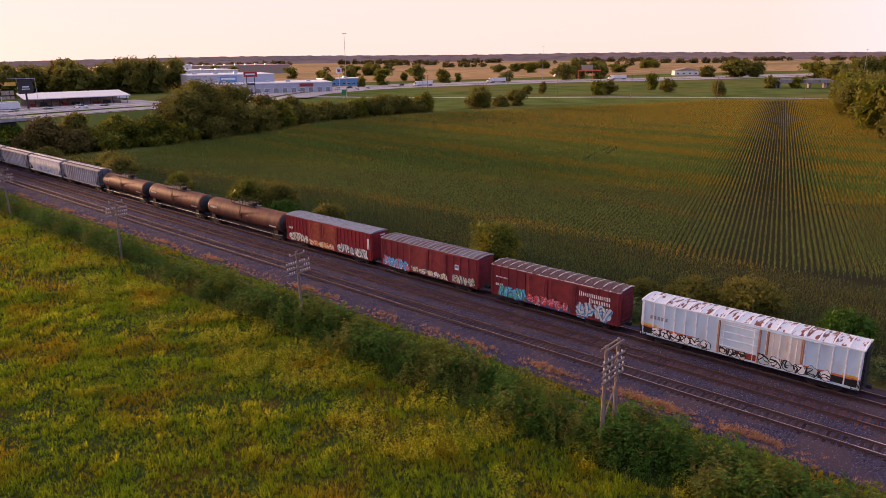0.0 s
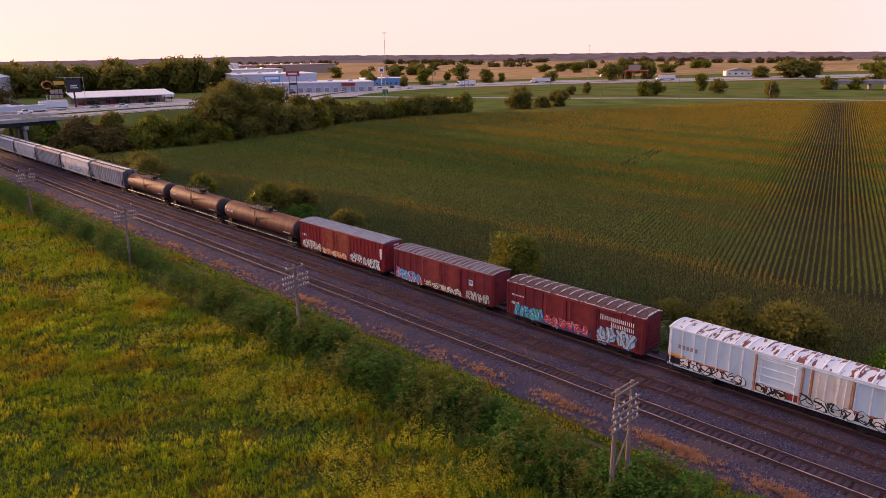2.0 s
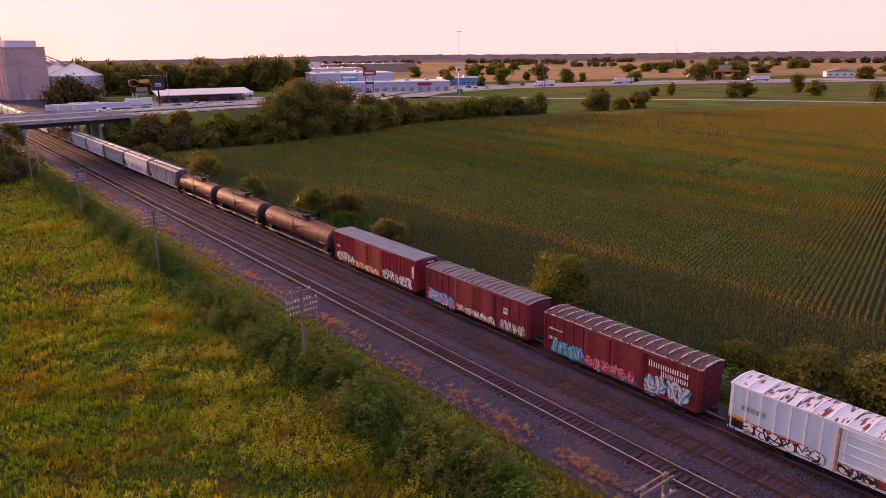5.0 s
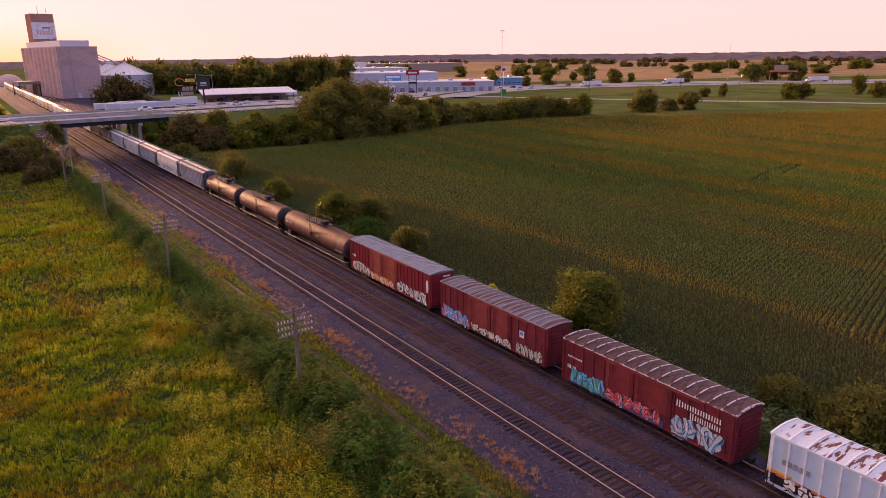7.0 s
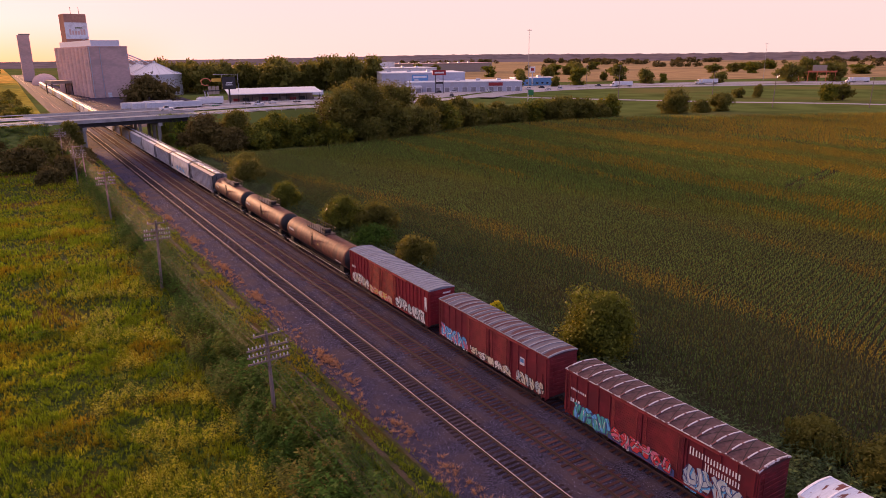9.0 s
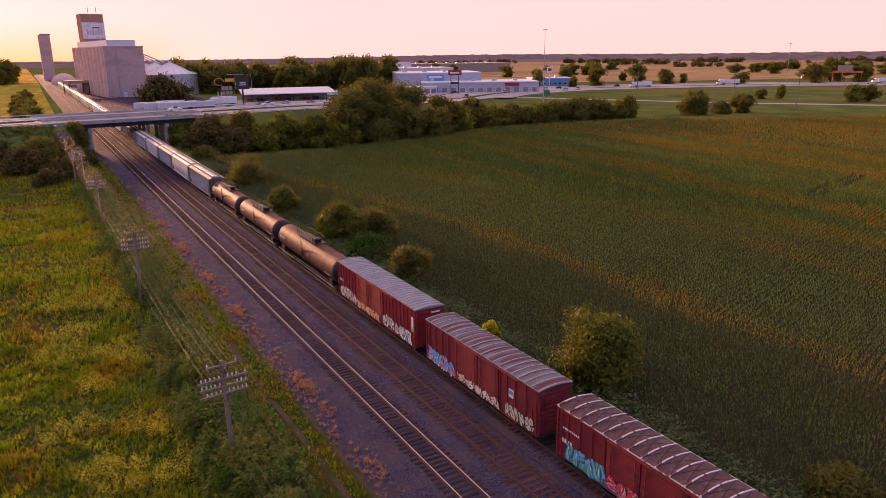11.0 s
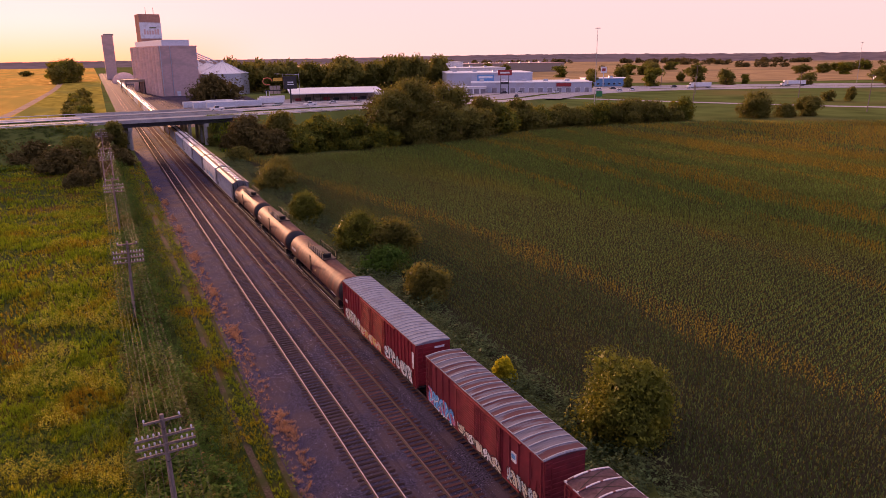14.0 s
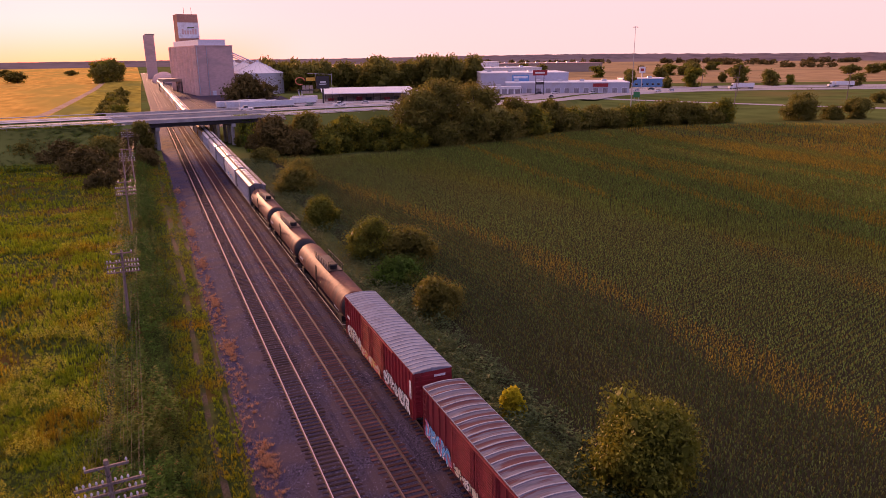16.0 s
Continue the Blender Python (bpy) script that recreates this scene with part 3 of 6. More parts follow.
def ladder(car, y, x, z0, z1, material, across=True):
    bm = bmesh.new()
    for d in (-0.22, 0.22):
        if across:
            box(bm, x + d - 0.02, x + d + 0.02, y - 0.03, y + 0.03, z0, z1)
        else:
            box(bm, x - 0.03, x + 0.03, y + d - 0.02, y + d + 0.02, z0, z1)
    z = z0 + 0.15
    while z < z1:
        if across:
            box(bm, x - 0.22, x + 0.22, y - 0.02, y + 0.02, z, z + 0.035)
        else:
            box(bm, x - 0.02, x + 0.02, y - 0.22, y + 0.22, z, z + 0.035)
        z += 0.38
    part("ladder", bm, material, car)


def stroke(bm, pts, width, x):
    """A flat painted stroke on the side x = const along (y, z) points."""
    rows = []
    for k, (y, z) in enumerate(pts):
        a, b = pts[max(0, k - 1)], pts[min(len(pts) - 1, k + 1)]
        d = Vector((b[0] - a[0], b[1] - a[1]))
        d = d.normalized() if d.length else Vector((1, 0))
        w = width * (0.75 + 0.25 * math.sin(k * 1.3))
        rows.append((bm.verts.new((x, y - d[1] * w, z + d[0] * w)), bm.verts.new((x, y + d[1] * w, z - d[0] * w))))
    for a, b in zip(rows, rows[1:]):
        bm.faces.new((a[0], a[1], b[1], b[0]))


def blob(bm, y, z, ry, rz, x, r, corners=9):
    pts = [(y + ry * math.cos(a) * r.uniform(0.75, 1.15), z + rz * math.sin(a) * r.uniform(0.75, 1.15)) for a in (k * math.tau / corners for k in range(corners))]
    bm.faces.new([bm.verts.new((x, py, pz)) for py, pz in pts][::-1])


def graffiti(car, x, y0, y1, z0, z1, fills, line, seed, letters=6, shine="white", slant=0.12, busy=3, ink=False, under=None, side=None):
    """Spray paint: a row of bulging shapes in several colours, each with an outline and strokes inside."""
    r = random.Random(seed)
    step = (y1 - y0) / letters
    back, edge, glint = {c: bmesh.new() for c in fills}, bmesh.new(), bmesh.new()
    h = z1 - z0
    thick = 0.085 * h + 0.03
    low, dark = bmesh.new(), bmesh.new()
    if under:
        n = letters * 4
        top = [(y0 - 0.2 + (y1 - y0 + 0.4) * k / n, z0 + h * r.uniform(0.30, 0.62)) for k in range(n + 1)]
        for (a, za), (b, zb) in zip(top, top[1:]):
            low.faces.new([low.verts.new(q) for q in ((x - 0.002, a, z0 + r.uniform(0, 0.05)), (x - 0.002, a, za), (x - 0.002, b, zb), (x - 0.002, b, z0 + r.uniform(0, 0.05)))])
    for k in range(letters):
        y, z, c = y0 + (k + 0.5) * step, (z0 + z1) / 2 + r.uniform(-0.06, 0.06) * h, fills[k % len(fills)]
        blob(back[c], y, z, step * 0.5, h * 0.44, x - 0.004 - 0.001 * (k % 3), r, 11)
        corners = 13
        rr = [r.uniform(0.8, 1.12) for _ in range(corners)]
        pts = [(y + step * 0.50 * rr[j % corners] * math.cos(j * math.tau / corners) + slant * math.sin(j * math.tau / corners) * step, z + h * 0.47 * rr[j % corners] * math.sin(j * math.tau / corners)) for j in range(corners + 1)]
        stroke(edge, pts, 0.03, x - 0.010)
        # thick overlapping strokes between nodes of a small grid, each with a dark edge
        nodes = [(y + step * (gx - 1) * 0.42 + slant * step * (gz - 1.5) * 0.5, z + h * (gz - 1.5) * 0.29) for gz in range(4) for gx in range(3)]
        for j in range(busy):
            a, b, m = r.sample(range(12), 3)
            (ay, az), (my, mz), (by, bz) = nodes[a], nodes[m], nodes[b]
            pts = [((1 - s) ** 2 * ay + 2 * s * (1 - s) * my + s * s * by, (1 - s) ** 2 * az + 2 * s * (1 - s) * mz + s * s * bz) for s in (0, 0.2, 0.4, 0.6, 0.8, 1)]
            if ink:
                stroke(edge, pts, 0.045 + 0.04 * (j % 2), x - 0.011 - 0.0012 * j)
                continue
            stroke(dark, [(q[0] - 0.10, q[1] - 0.08) for q in pts], thick * 1.2, x - 0.0085)
            stroke(edge, pts, thick * 1.35, x - 0.011 - 0.0012 * j)
            stroke(back[fills[(k + j) % len(fills)]], pts, thick * 0.95, x - 0.0116 - 0.0012 * j)
            if j % 2:
                stroke(glint, [(q[0], q[1] + thick * 0.4) for q in pts[1:4]], thick * 0.18, x - 0.018)
    g = part("graffiti", back[fills[0]], GRAF[fills[0]], car, "spray-painted graffiti with rounded overlapping shapes")
    tagged(g, kind="stuff")
    for c in back:
        if c != fills[0]:
            tagged(part("graffiti_fill", back[c], GRAF[c], g), kind="stuff")
    tagged(part("graffiti_outline", edge, GRAF[line], g), kind="stuff")
    for nm, mesh_, c in (("graffiti_highlight", glint, shine), ("graffiti_ground", low, under), ("graffiti_shade", dark, side or line)):
        if len(mesh_.faces):
            tagged(part(nm, mesh_, GRAF[c], g), kind="stuff")
        else:
            mesh_.free()


def bars(car, x, y0, y1, z, h, count, seed, material=None, gap=0.35):
    """A line of lettering as plain bars."""
    r = random.Random(seed)
    bm = bmesh.new()
    step = (y1 - y0) / count
    for k in range(count):
        w = step * (1 - gap) * r.uniform(0.8, 1.1)
        y = y0 + k * step
        bm.faces.new([bm.verts.new(q) for q in ((x, y, z), (x, y, z + h), (x, y + w, z + h), (x, y + w, z))])
    tagged(part("lettering", bm, material or M_LETTER, car, "painted lettering as plain bars"), kind="stuff")


def boxcar(name, y0, y1, label, paint, roof, eave, sill=0.84, posts=None, doors=(), door_paint=None, roof_ribs=14, peak=0.15, rib_mat=None, post_mat=None, post_w=0.09, lock_mat=None, end_ribs=9, door_styles=None, end_mat=None, edge_mat=None):
    """A boxcar: sheathed body with side posts, sliding doors with their track, ribbed roof, corrugated ends, trucks and couplers."""
    L, yc = y1 - y0, (y0 + y1) / 2
    car = thing(name, (0, yc, 0), 0, label, "boxcar", "cars of the freight train")
    h = L / 2
    W = 1.40
    bm = boxes((-W, W, -h, h, sill + 0.12, eave - 0.04))
    part("body", bm, paint, car, "", 0.03)
    part("underframe", boxes((-1.2, 1.2, -h + 0.2, h - 0.2, sill - 0.12, sill + 0.14), (-0.25, 0.25, -h + 1, h - 1, 0.55, sill)), M_DARK, car)
    for s in (-1, 1):
        part("side_sill", boxes((s * W - 0.03, s * W + 0.05, -h + 0.02, h - 0.02, sill, sill + 0.2) if s > 0 else (-W - 0.05, -W + 0.03, -h + 0.02, h - 0.02, sill, sill + 0.2)), paint, car)
        part("top_chord", boxes((*sorted((s * (W - 0.02), s * (W + 0.07))), -h, h, eave - 0.16, eave - 0.02)), paint, car)
    # posts
    ys = posts if posts is not None else [(-h + 0.08) + k * (L - 0.16) / 14 for k in range(15)]
    data = None
    for s in (-1, 1):
        for y in ys:
            if any(a - 0.02 < y < b + 0.02 for a, b in doors) and s < 0:
                continue
            if data is None:
                bm = boxes((-0.065, 0.045, -post_w / 2, post_w / 2, sill + 0.2, eave - 0.16))
                for v in bm.verts:
                    if v.co.x < 0:
                        v.co.y *= 0.6
                data = bpy.data.meshes.new("side_post")
                bm.to_mesh(data)
                bm.free()
                data.materials.append(post_mat or paint)
            ob = link_mesh("side_post", data, None, car)
            ob.matrix_basis = pose(s * (W + 0.043), y, 0, 0, 0, 0 if s < 0 else 180)
    # doors
    for d, (a, b) in enumerate(doors):
        style, dp = (door_styles[d] if door_styles else ("corrugated", door_paint or paint))
        bm = boxes((-W - 0.10, -W - 0.02, a, b, sill + 0.18, eave - 0.22))
        door = part("sliding_door", bm, dp, car, "", 0.02)
        bm = bmesh.new()
        if style == "corrugated":
            n = 16
            for k in range(n):
                z = sill + 0.35 + k * (eave - sill - 0.7) / n
                box(bm, -W - 0.13, -W - 0.10, a + 0.1, b - 0.1, z, z + (eave - sill - 0.7) / n * 0.5)
            part("door_corrugation", bm, dp, door)
        elif style == "bars":
            for z in (sill + 0.9, sill + 1.55, sill + 2.2, sill + 2.85):
                box(bm, -W - 0.14, -W - 0.10, a + 0.12, b - 0.12, z, z + 0.06)
            box(bm, -W - 0.13, -W - 0.10, a + 0.1, b - 0.1, eave - 0.36, eave - 0.28)
            part("door_bar", bm, M_RIBWHITE, door, "pale horizontal door bars")
            part("door_kick_plate", boxes((-W - 0.115, -W - 0.10, a + 0.05, b - 0.05, sill + 0.2, sill + 0.75)), M_ORANGE, door, "red-brown worn lower door edge")
        else:
            for y in (a + (b - a) * 0.33, a + (b - a) * 0.66):
                box(bm, -W - 0.15, -W - 0.10, y - 0.05, y + 0.05, sill + 0.3, eave - 0.3)
            part("door_rib", bm, M_RIBWHITE, door, "pale vertical door ribs")
        for y in (a + 0.35, b - 0.35):
            part("lock_bar", tube(bmesh.new(), (-W - 0.14, y, sill + 0.2), (-W - 0.14, y, eave - 0.3), 0.025, seg=6), lock_mat or paint, door)
    if doors:
        a, b = min(d[0] for d in doors), max(d[1] for d in doors)
        part("door_track", boxes((-W - 0.16, -W, max(-h + 0.2, a - 2.4), b + 0.1, sill + 0.06, sill + 0.15), (-W - 0.15, -W, max(-h + 0.2, a - 2.4), b + 0.1, eave - 0.24, eave - 0.17)), paint, car)
    # roof with a low ridge and cross ribs
    prof = [(-W - 0.05, eave - 0.05), (W + 0.05, eave - 0.05), (W + 0.05, eave), (W * 0.7, eave + peak * 0.5), (W * 0.35, eave + peak * 0.87), (0, eave + peak), (-W * 0.35, eave + peak * 0.87), (-W * 0.7, eave + peak * 0.5), (-W - 0.05, eave)]
    bm = bmesh.new()
    sweep(bm, prof, [(0, -h - 0.04, 0), (0, h + 0.04, 0)])
    part("roof", bm, roof, car)
    for s in (-1, 1):
        part("roof_edge", boxes((*sorted((s * (W + 0.045), s * (W + 0.075))), -h - 0.05, h + 0.05, eave - 0.055, eave + 0.012)), edge_mat or rib_mat or roof, car, "worn pale roof edge")
        bm = bmesh.new()
        sweep(bm, [(x, z + 0.02) for x, z in prof[2:]] + [(x, z - 0.05) for x, z in prof[:1:-1]], [(0, s * (h + 0.012), 0), (0, s * (h + 0.055), 0)])
        part("roof_end_edge", bm, edge_mat or rib_mat or roof, car, "worn pale roof edge")
    rib = None
    for k in range(roof_ribs + 1):
        y = -h + 0.05 + k * (L - 0.1) / roof_ribs
        if rib is None:
            bm = bmesh.new()
            top = [(x, z + 0.045) for x, z in prof[2:]]
            sweep(bm, [(W + 0.055, eave - 0.02)] + top + [(-W - 0.055, eave - 0.02)], [(0, -0.045, 0), (0, 0.045, 0)])
            rib = bpy.data.meshes.new("roof_rib")
            bm.to_mesh(rib)
            bm.free()
            rib.materials.append(rib_mat or roof)
        ob = link_mesh("roof_rib", rib, None, car)
        ob.matrix_basis = pose(0, y, 0)
    # ends
    for s in (-1, 1):
        if end_mat:
            part("end_panel", boxes((-W + 0.03, W - 0.03, *sorted((s * h, s * (h + 0.012))), sill + 0.15, eave - 0.06)), end_mat, car, "black painted car end")
        for k in range(end_ribs):
            z = sill + 0.35 + k * (eave - sill - 0.5) / end_ribs
            part("end_rib", boxes((-1.3, 1.3, *sorted((s * h - s * 0.01, s * h + s * 0.06)), z, z + 0.16)), end_mat or paint, car)
        ladder(car, s * (h + 0.08), -1.15, sill + 0.1, eave - 0.2, end_mat or paint)
        ladder(car, s * (h - 0.35), -W - 0.09, sill - 0.1, sill + (0.9 if end_mat else 1.9) if s < 0 or end_mat else eave - 0.3, end_mat or paint, across=False)
        part("crossover_step", boxes((-1.3, 1.3, *sorted((s * h, s * (h + 0.22))), sill + 0.08, sill + 0.13)), M_DARK, car)
    wheels_of(car, h - 2.6)
    ends_of(car, L)
    return car


SX = -1.452
# the white insulated car
w = boxcar("white_boxcar", -18.55, -0.18, "white insulated boxcar with rust-stained roof, orange stripe and graffiti", M_REEFER, M_WHITEROOF, 4.22,
           posts=[-9.05 + k * 1.0 for k in range(19)], doors=((-1.42, 1.81), (-4.77, -2.25)), door_paint=M_REEFER, roof_ribs=17, peak=0.16, post_mat=M_RIBWHITE, post_w=0.13, lock_mat=M_RIBWHITE,
           door_styles=(("bars", M_REEFER), ("ribs", M_CREAM)), end_mat=M_TANKBLK, rib_mat=M_RIBWHITE)
for a, b in ((-9.17, -4.9), (4.0, 9.17)):
    part("stripe", boxes((-1.447, -1.39, a, b, 1.62, 1.78)), M_STRIPE, w, "orange-red stripe")
    part("stripe", boxes((-1.448, -1.39, a + (0.1 if a < 0 else 3.6), b - (3.0 if a < 0 else 0.1), 1.785, 1.95)), M_STRIPEY, w, "yellow stripe")
    part("lower_band", boxes((-1.446, -1.39, a, b, 0.86, 1.61)), M_TANKBLK, w, "black band along the sill")
graffiti(w, -1.50, 2.5, 8.1, 0.92, 1.85, ("white", "white"), "black", 3, 6, busy=3, ink=True)
graffiti(w, -1.575, -0.6, 1.7, 0.92, 1.7, ("cream", "white"), "black", 4, 3, busy=4, ink=True)
graffiti(w, -1.575, -7.3, -1.5, 0.92, 1.95, ("white", "silver"), "black", 5, 6, busy=3, ink=True)
bars(w, -1.50, 6.6, 8.4, 2.55, 0.35, 5, 1, M_HOP1)
for y in (1.84, -1.58, -2.22, -4.95):
    part("door_frame_post", boxes((-1.57, -1.40, y, y + 0.14, 0.95, 4.03)), M_RUSTPOST, w, "rust-stained door post")

# brown car with a rusted roof
c3 = boxcar("brown_boxcar", 2.10, 17.58, "dull red-brown boxcar with rusted roof, white lettering and graffiti", M_BOXRED3, M_RUSTROOF2, 4.25,
            posts=[-7.6, -6.5, -5.4, -4.2, -3.1, 3.3, 4.4, 5.5, 6.6, 7.6], doors=((-2.9, 0.35), (0.45, 3.1)), roof_ribs=15, rib_mat=M_PEEL, peak=0.18)
graffiti(c3, -1.50, 3.2, 6.6, 0.90, 2.2, ("teal", "teal", "blue"), "navy", 11, 6, under="green", side="navy")
graffiti(c3, -1.57, -2.2, 3.0, 0.92, 2.05, ("red", "pink", "red"), "black", 12, 6, under="navy", side="silver")
graffiti(c3, -1.50, -7.0, -3.0, 0.92, 2.55, ("silver", "silver"), "navy", 13, 4, side="blue", slant=0.04)
bars(c3, -1.515, -6.75, -3.65, 3.16, 0.38, 15, 2, gap=0.52)
bars(c3, -1.515, -6.75, -4.75, 2.62, 0.36, 11, 3, gap=0.52)
bars(c3, -1.515, -3.62, -3.2, 3.10, 0.52, 2, 7, gap=0.5)
bars(c3, -1.515, -4.72, -4.35, 2.56, 0.50, 2, 7, gap=0.5)
bars(c3, -1.47, 5.6, 7.2, 2.9, 0.16, 9, 4)
bars(c3, -1.47, 6.2, 7.3, 1.95, 0.3, 4, 5)

for k in range(15):          # crossed braces stamped into each roof panel
    bm = bmesh.new()
    ya, yb = -7.66 + k * 1.026, -6.66 + k * 1.026
    for s in (-1, 1):
        pts = [(1.36 * u, 4.25 + 0.18 * (1 - u * u) + 0.012, ya + (yb - ya) * (0.5 + 0.5 * s * u)) for u in (-1, -0.7, -0.35, 0, 0.35, 0.7, 1)]
        rows_ = [(bm.verts.new((x, y - 0.025, z)), bm.verts.new((x, y + 0.025, z))) for x, z, y in pts]
        for a, b in zip(rows_, rows_[1:]):
            bm.faces.new((a[0], b[0], b[1], a[1]))
    part("roof_brace", bm, M_DARK, c3)

# red car with a patched roof
c2 = boxcar("red_boxcar", 19.57, 35.15, "faded red boxcar with rust-patched ribbed roof, shield emblem and graffiti", M_BOXRED2, M_RUSTROOF, 4.33,
            posts=[-7.6, -6.4, -5.2, -4.2, -3.3, 4.0, 5.0, 6.1, 7.0, 7.6], doors=((-3.1, -0.4), (-0.3, 3.0)), roof_ribs=20, rib_mat=M_GALVROOF)
graffiti(c2, -1.50, 3.1, 7.3, 0.90, 2.15, ("blue", "blue", "pink", "blue"), "navy", 21, 5, under="pink", side="white")
graffiti(c2, -1.57, -3.4, 2.4, 0.9, 1.7, ("cream", "white"), "black", 22, 5)
graffiti(c2, -1.50, -7.5, -4.0, 0.92, 1.95, ("cream", "silver"), "black", 23, 6)
bm = bmesh.new()
box(bm, -1.47, -1.40, -4.95, -4.4, 2.5, 3.1)
part("emblem", bm, M_LETTER, c2, "white shield emblem")
part("emblem_band", boxes((-1.476, -1.40, -4.89, -4.46, 2.72, 3.02)), M_BLUE, c2, "blue band of the emblem")
bars(c2, -1.46, -6.6, -6.2, 2.4, 0.9, 1, 6, M_BOXRED3)

# bright red car with a plain galvanised roof
c1 = boxcar("bright_red_boxcar", 37.03, 54.95, "bright red boxcar with galvanised ribbed roof, louvred doors and white graffiti", M_BOXRED, M_GALVROOF, 4.48,
            posts=[-8.85 + k * 0.74 for k in range(25)], doors=((-2.3, 0.9), (1.0, 3.7)), door_paint=M_ORANGE, roof_ribs=30)
graffiti(c1, -1.50, 4.0, 8.4, 0.92, 2.15, ("white", "cream"), "black", 31, 5)
graffiti(c1, -1.50, -8.2, -2.2, 0.92, 2.2, ("white", "silver"), "black", 32, 7)
graffiti(c1, -1.58, -1.6, 3.7, 0.92, 1.75, ("cream", "yellow"), "red", 33, 5)
bars(c1, -1.50, -8.6, -7.9, 2.3, 1.4, 1, 8)
bars(c1, -1.50, 7.4, 8.6, 2.55, 0.3, 3, 9)
part("end_plate", boxes((0.1, 0.95, -9.03, -8.99, 3.95, 4.12)), M_LETTER, c1, "white stencil plate on the car end")


def tank_car(y0, y1, label, seed):
    """A tank car: shell with domed heads, black end band, walkway with rails, manway, sills, ladders and trucks."""
    L, yc = y1 - y0, (y0 + y1) / 2
    car = thing("tank_car", (0, yc, 0), 0, label, "tank car", "cars of the freight train")
    h, R, zc, seg = L / 2, 1.48, 2.62, 28
    stations = [(-h, 0.0), (-h + 0.05, 0.45), (-h + 0.16, 0.8), (-h + 0.34, 1.15), (-h + 0.55, 1.36), (-h + 0.8, R), (-h + 0.84, R), (h - 0.84, R), (h - 0.8, R), (h - 0.55, 1.36), (h - 0.34, 1.15), (h - 0.16, 0.8), (h - 0.05, 0.45), (h, 0.0)]
    bm = bmesh.new()
    rings = []
    for y, r in stations:
        rings.append([bm.verts.new((max(r, 0.01) * math.cos(a), y, zc + max(r, 0.01) * math.sin(a))) for a in (k * math.tau / seg for k in range(seg))])
    for a, b in zip(rings, rings[1:]):
        for k in range(seg):
            f = bm.faces.new((a[k], b[k], b[(k + 1) % seg], a[(k + 1) % seg]))
            f.smooth = True
    part("tank", bm, M_TANK, car, "rust-brown painted cylindrical tank")
    for s in (-1, 1):
        bm = bmesh.new()
        rr = []
        for y, r in [(s * (h - 0.85), R + 0.006)] + [(s * abs(y), r + 0.006) for y, r in stations[4::-1]]:
            rr.append([bm.verts.new((max(r, 0.02) * math.cos(a), y + s * 0.006, zc + max(r, 0.02) * math.sin(a))) for a in (k * math.tau / seg for k in range(seg))])
        for a, b in zip(rr, rr[1:]):
            for k in range(seg):
                bm.faces.new((a[k], a[(k + 1) % seg], b[(k + 1) % seg], b[k])).smooth = True
        part("tank_head", bm, M_TANKBLK, car, "black domed tank head")
    bm = bmesh.new()
    for y in (-h * 0.62, -h * 0.2, h * 0.25, h * 0.64):
        for k in range(seg):
            a, b = k * math.tau / seg, (k + 1) * math.tau / seg
            q = [(R + 0.012) * math.cos(a), (R + 0.012) * math.sin(a), (R + 0.012) * math.cos(b), (R + 0.012) * math.sin(b)]
            bm.faces.new([bm.verts.new(v) for v in ((q[0], y, zc + q[1]), (q[0], y + 0.06, zc + q[1]), (q[2], y + 0.06, zc + q[3]), (q[2], y, zc + q[3]))])
    part("weld_seam", bm, M_TANK, car)
    z = zc + R
    part("walkway", boxes((-0.75, 0.75, -2.6, 3.6, z - 0.06, z + 0.04)), M_WHEEL, car, "dark grated top walkway")
    bm = bmesh.new()
    for x in (-0.75, 0.75):
        for k in range(9):
            y = -2.6 + k * 6.2 / 8
            tube(bm, (x, y, z), (x, y, z + 0.75), 0.03, seg=5)
        tube(bm, (x, -2.6, z + 0.75), (x, 3.6, z + 0.75), 0.03, seg=5)
        tube(bm, (x, -2.6, z + 0.4), (x, 3.6, z + 0.4), 0.02, seg=5)
    part("walkway_rail", bm, M_DARK, car, "dark pipe railing")
    bm = bmesh.new()
    tube(bm, (0, -1.6, z - 0.05), (0, -1.6, z + 0.42), 0.42, seg=14)
    tube(bm, (0, -1.6, z + 0.42), (0, -1.6, z + 0.55), 0.5, 0.4, seg=14)
    box(bm, -0.25, 0.25, -0.9, -0.4, z, z + 0.45)
    part("manway", bm, M_DARK, car, "dark manway housing")
    bm = bmesh.new()
    for s in (-1, 1):
        box(bm, *sorted((s * 0.95, s * 1.1)), -h + 0.3, h - 0.3, 0.86, 1.0)
        for y in (-h + 1.9, h - 1.9):
            box(bm, *sorted((s * 0.3, s * 1.25)), y - 0.5, y + 0.5, 0.9, 1.55)
    box(bm, -0.3, 0.3, -h + 0.1, h - 0.1, 0.75, 1.15)
    part("stub_sill", bm, M_DARK, car)
    bm = bmesh.new()
    for s in (-1, 1):
        tube(bm, (s * 1.45, -h + 0.5, 1.0), (s * 1.45, h - 0.5, 1.0), 0.02, seg=6)
        for y in (-h + 0.5, h - 0.5):
            tube(bm, (s * 1.45, y, 1.0), (s * 1.1, y, 0.95), 0.03, seg=6)
    part("safety_rail", bm, M_GALV, car, "long side safety rail")
    ladder(car, 0.2, -1.5, 1.0, 4.1, M_DARK, across=False)
    bars(car, -1.49, h - 3.4, h - 1.5, zc + 0.15, 0.28, 5, seed)
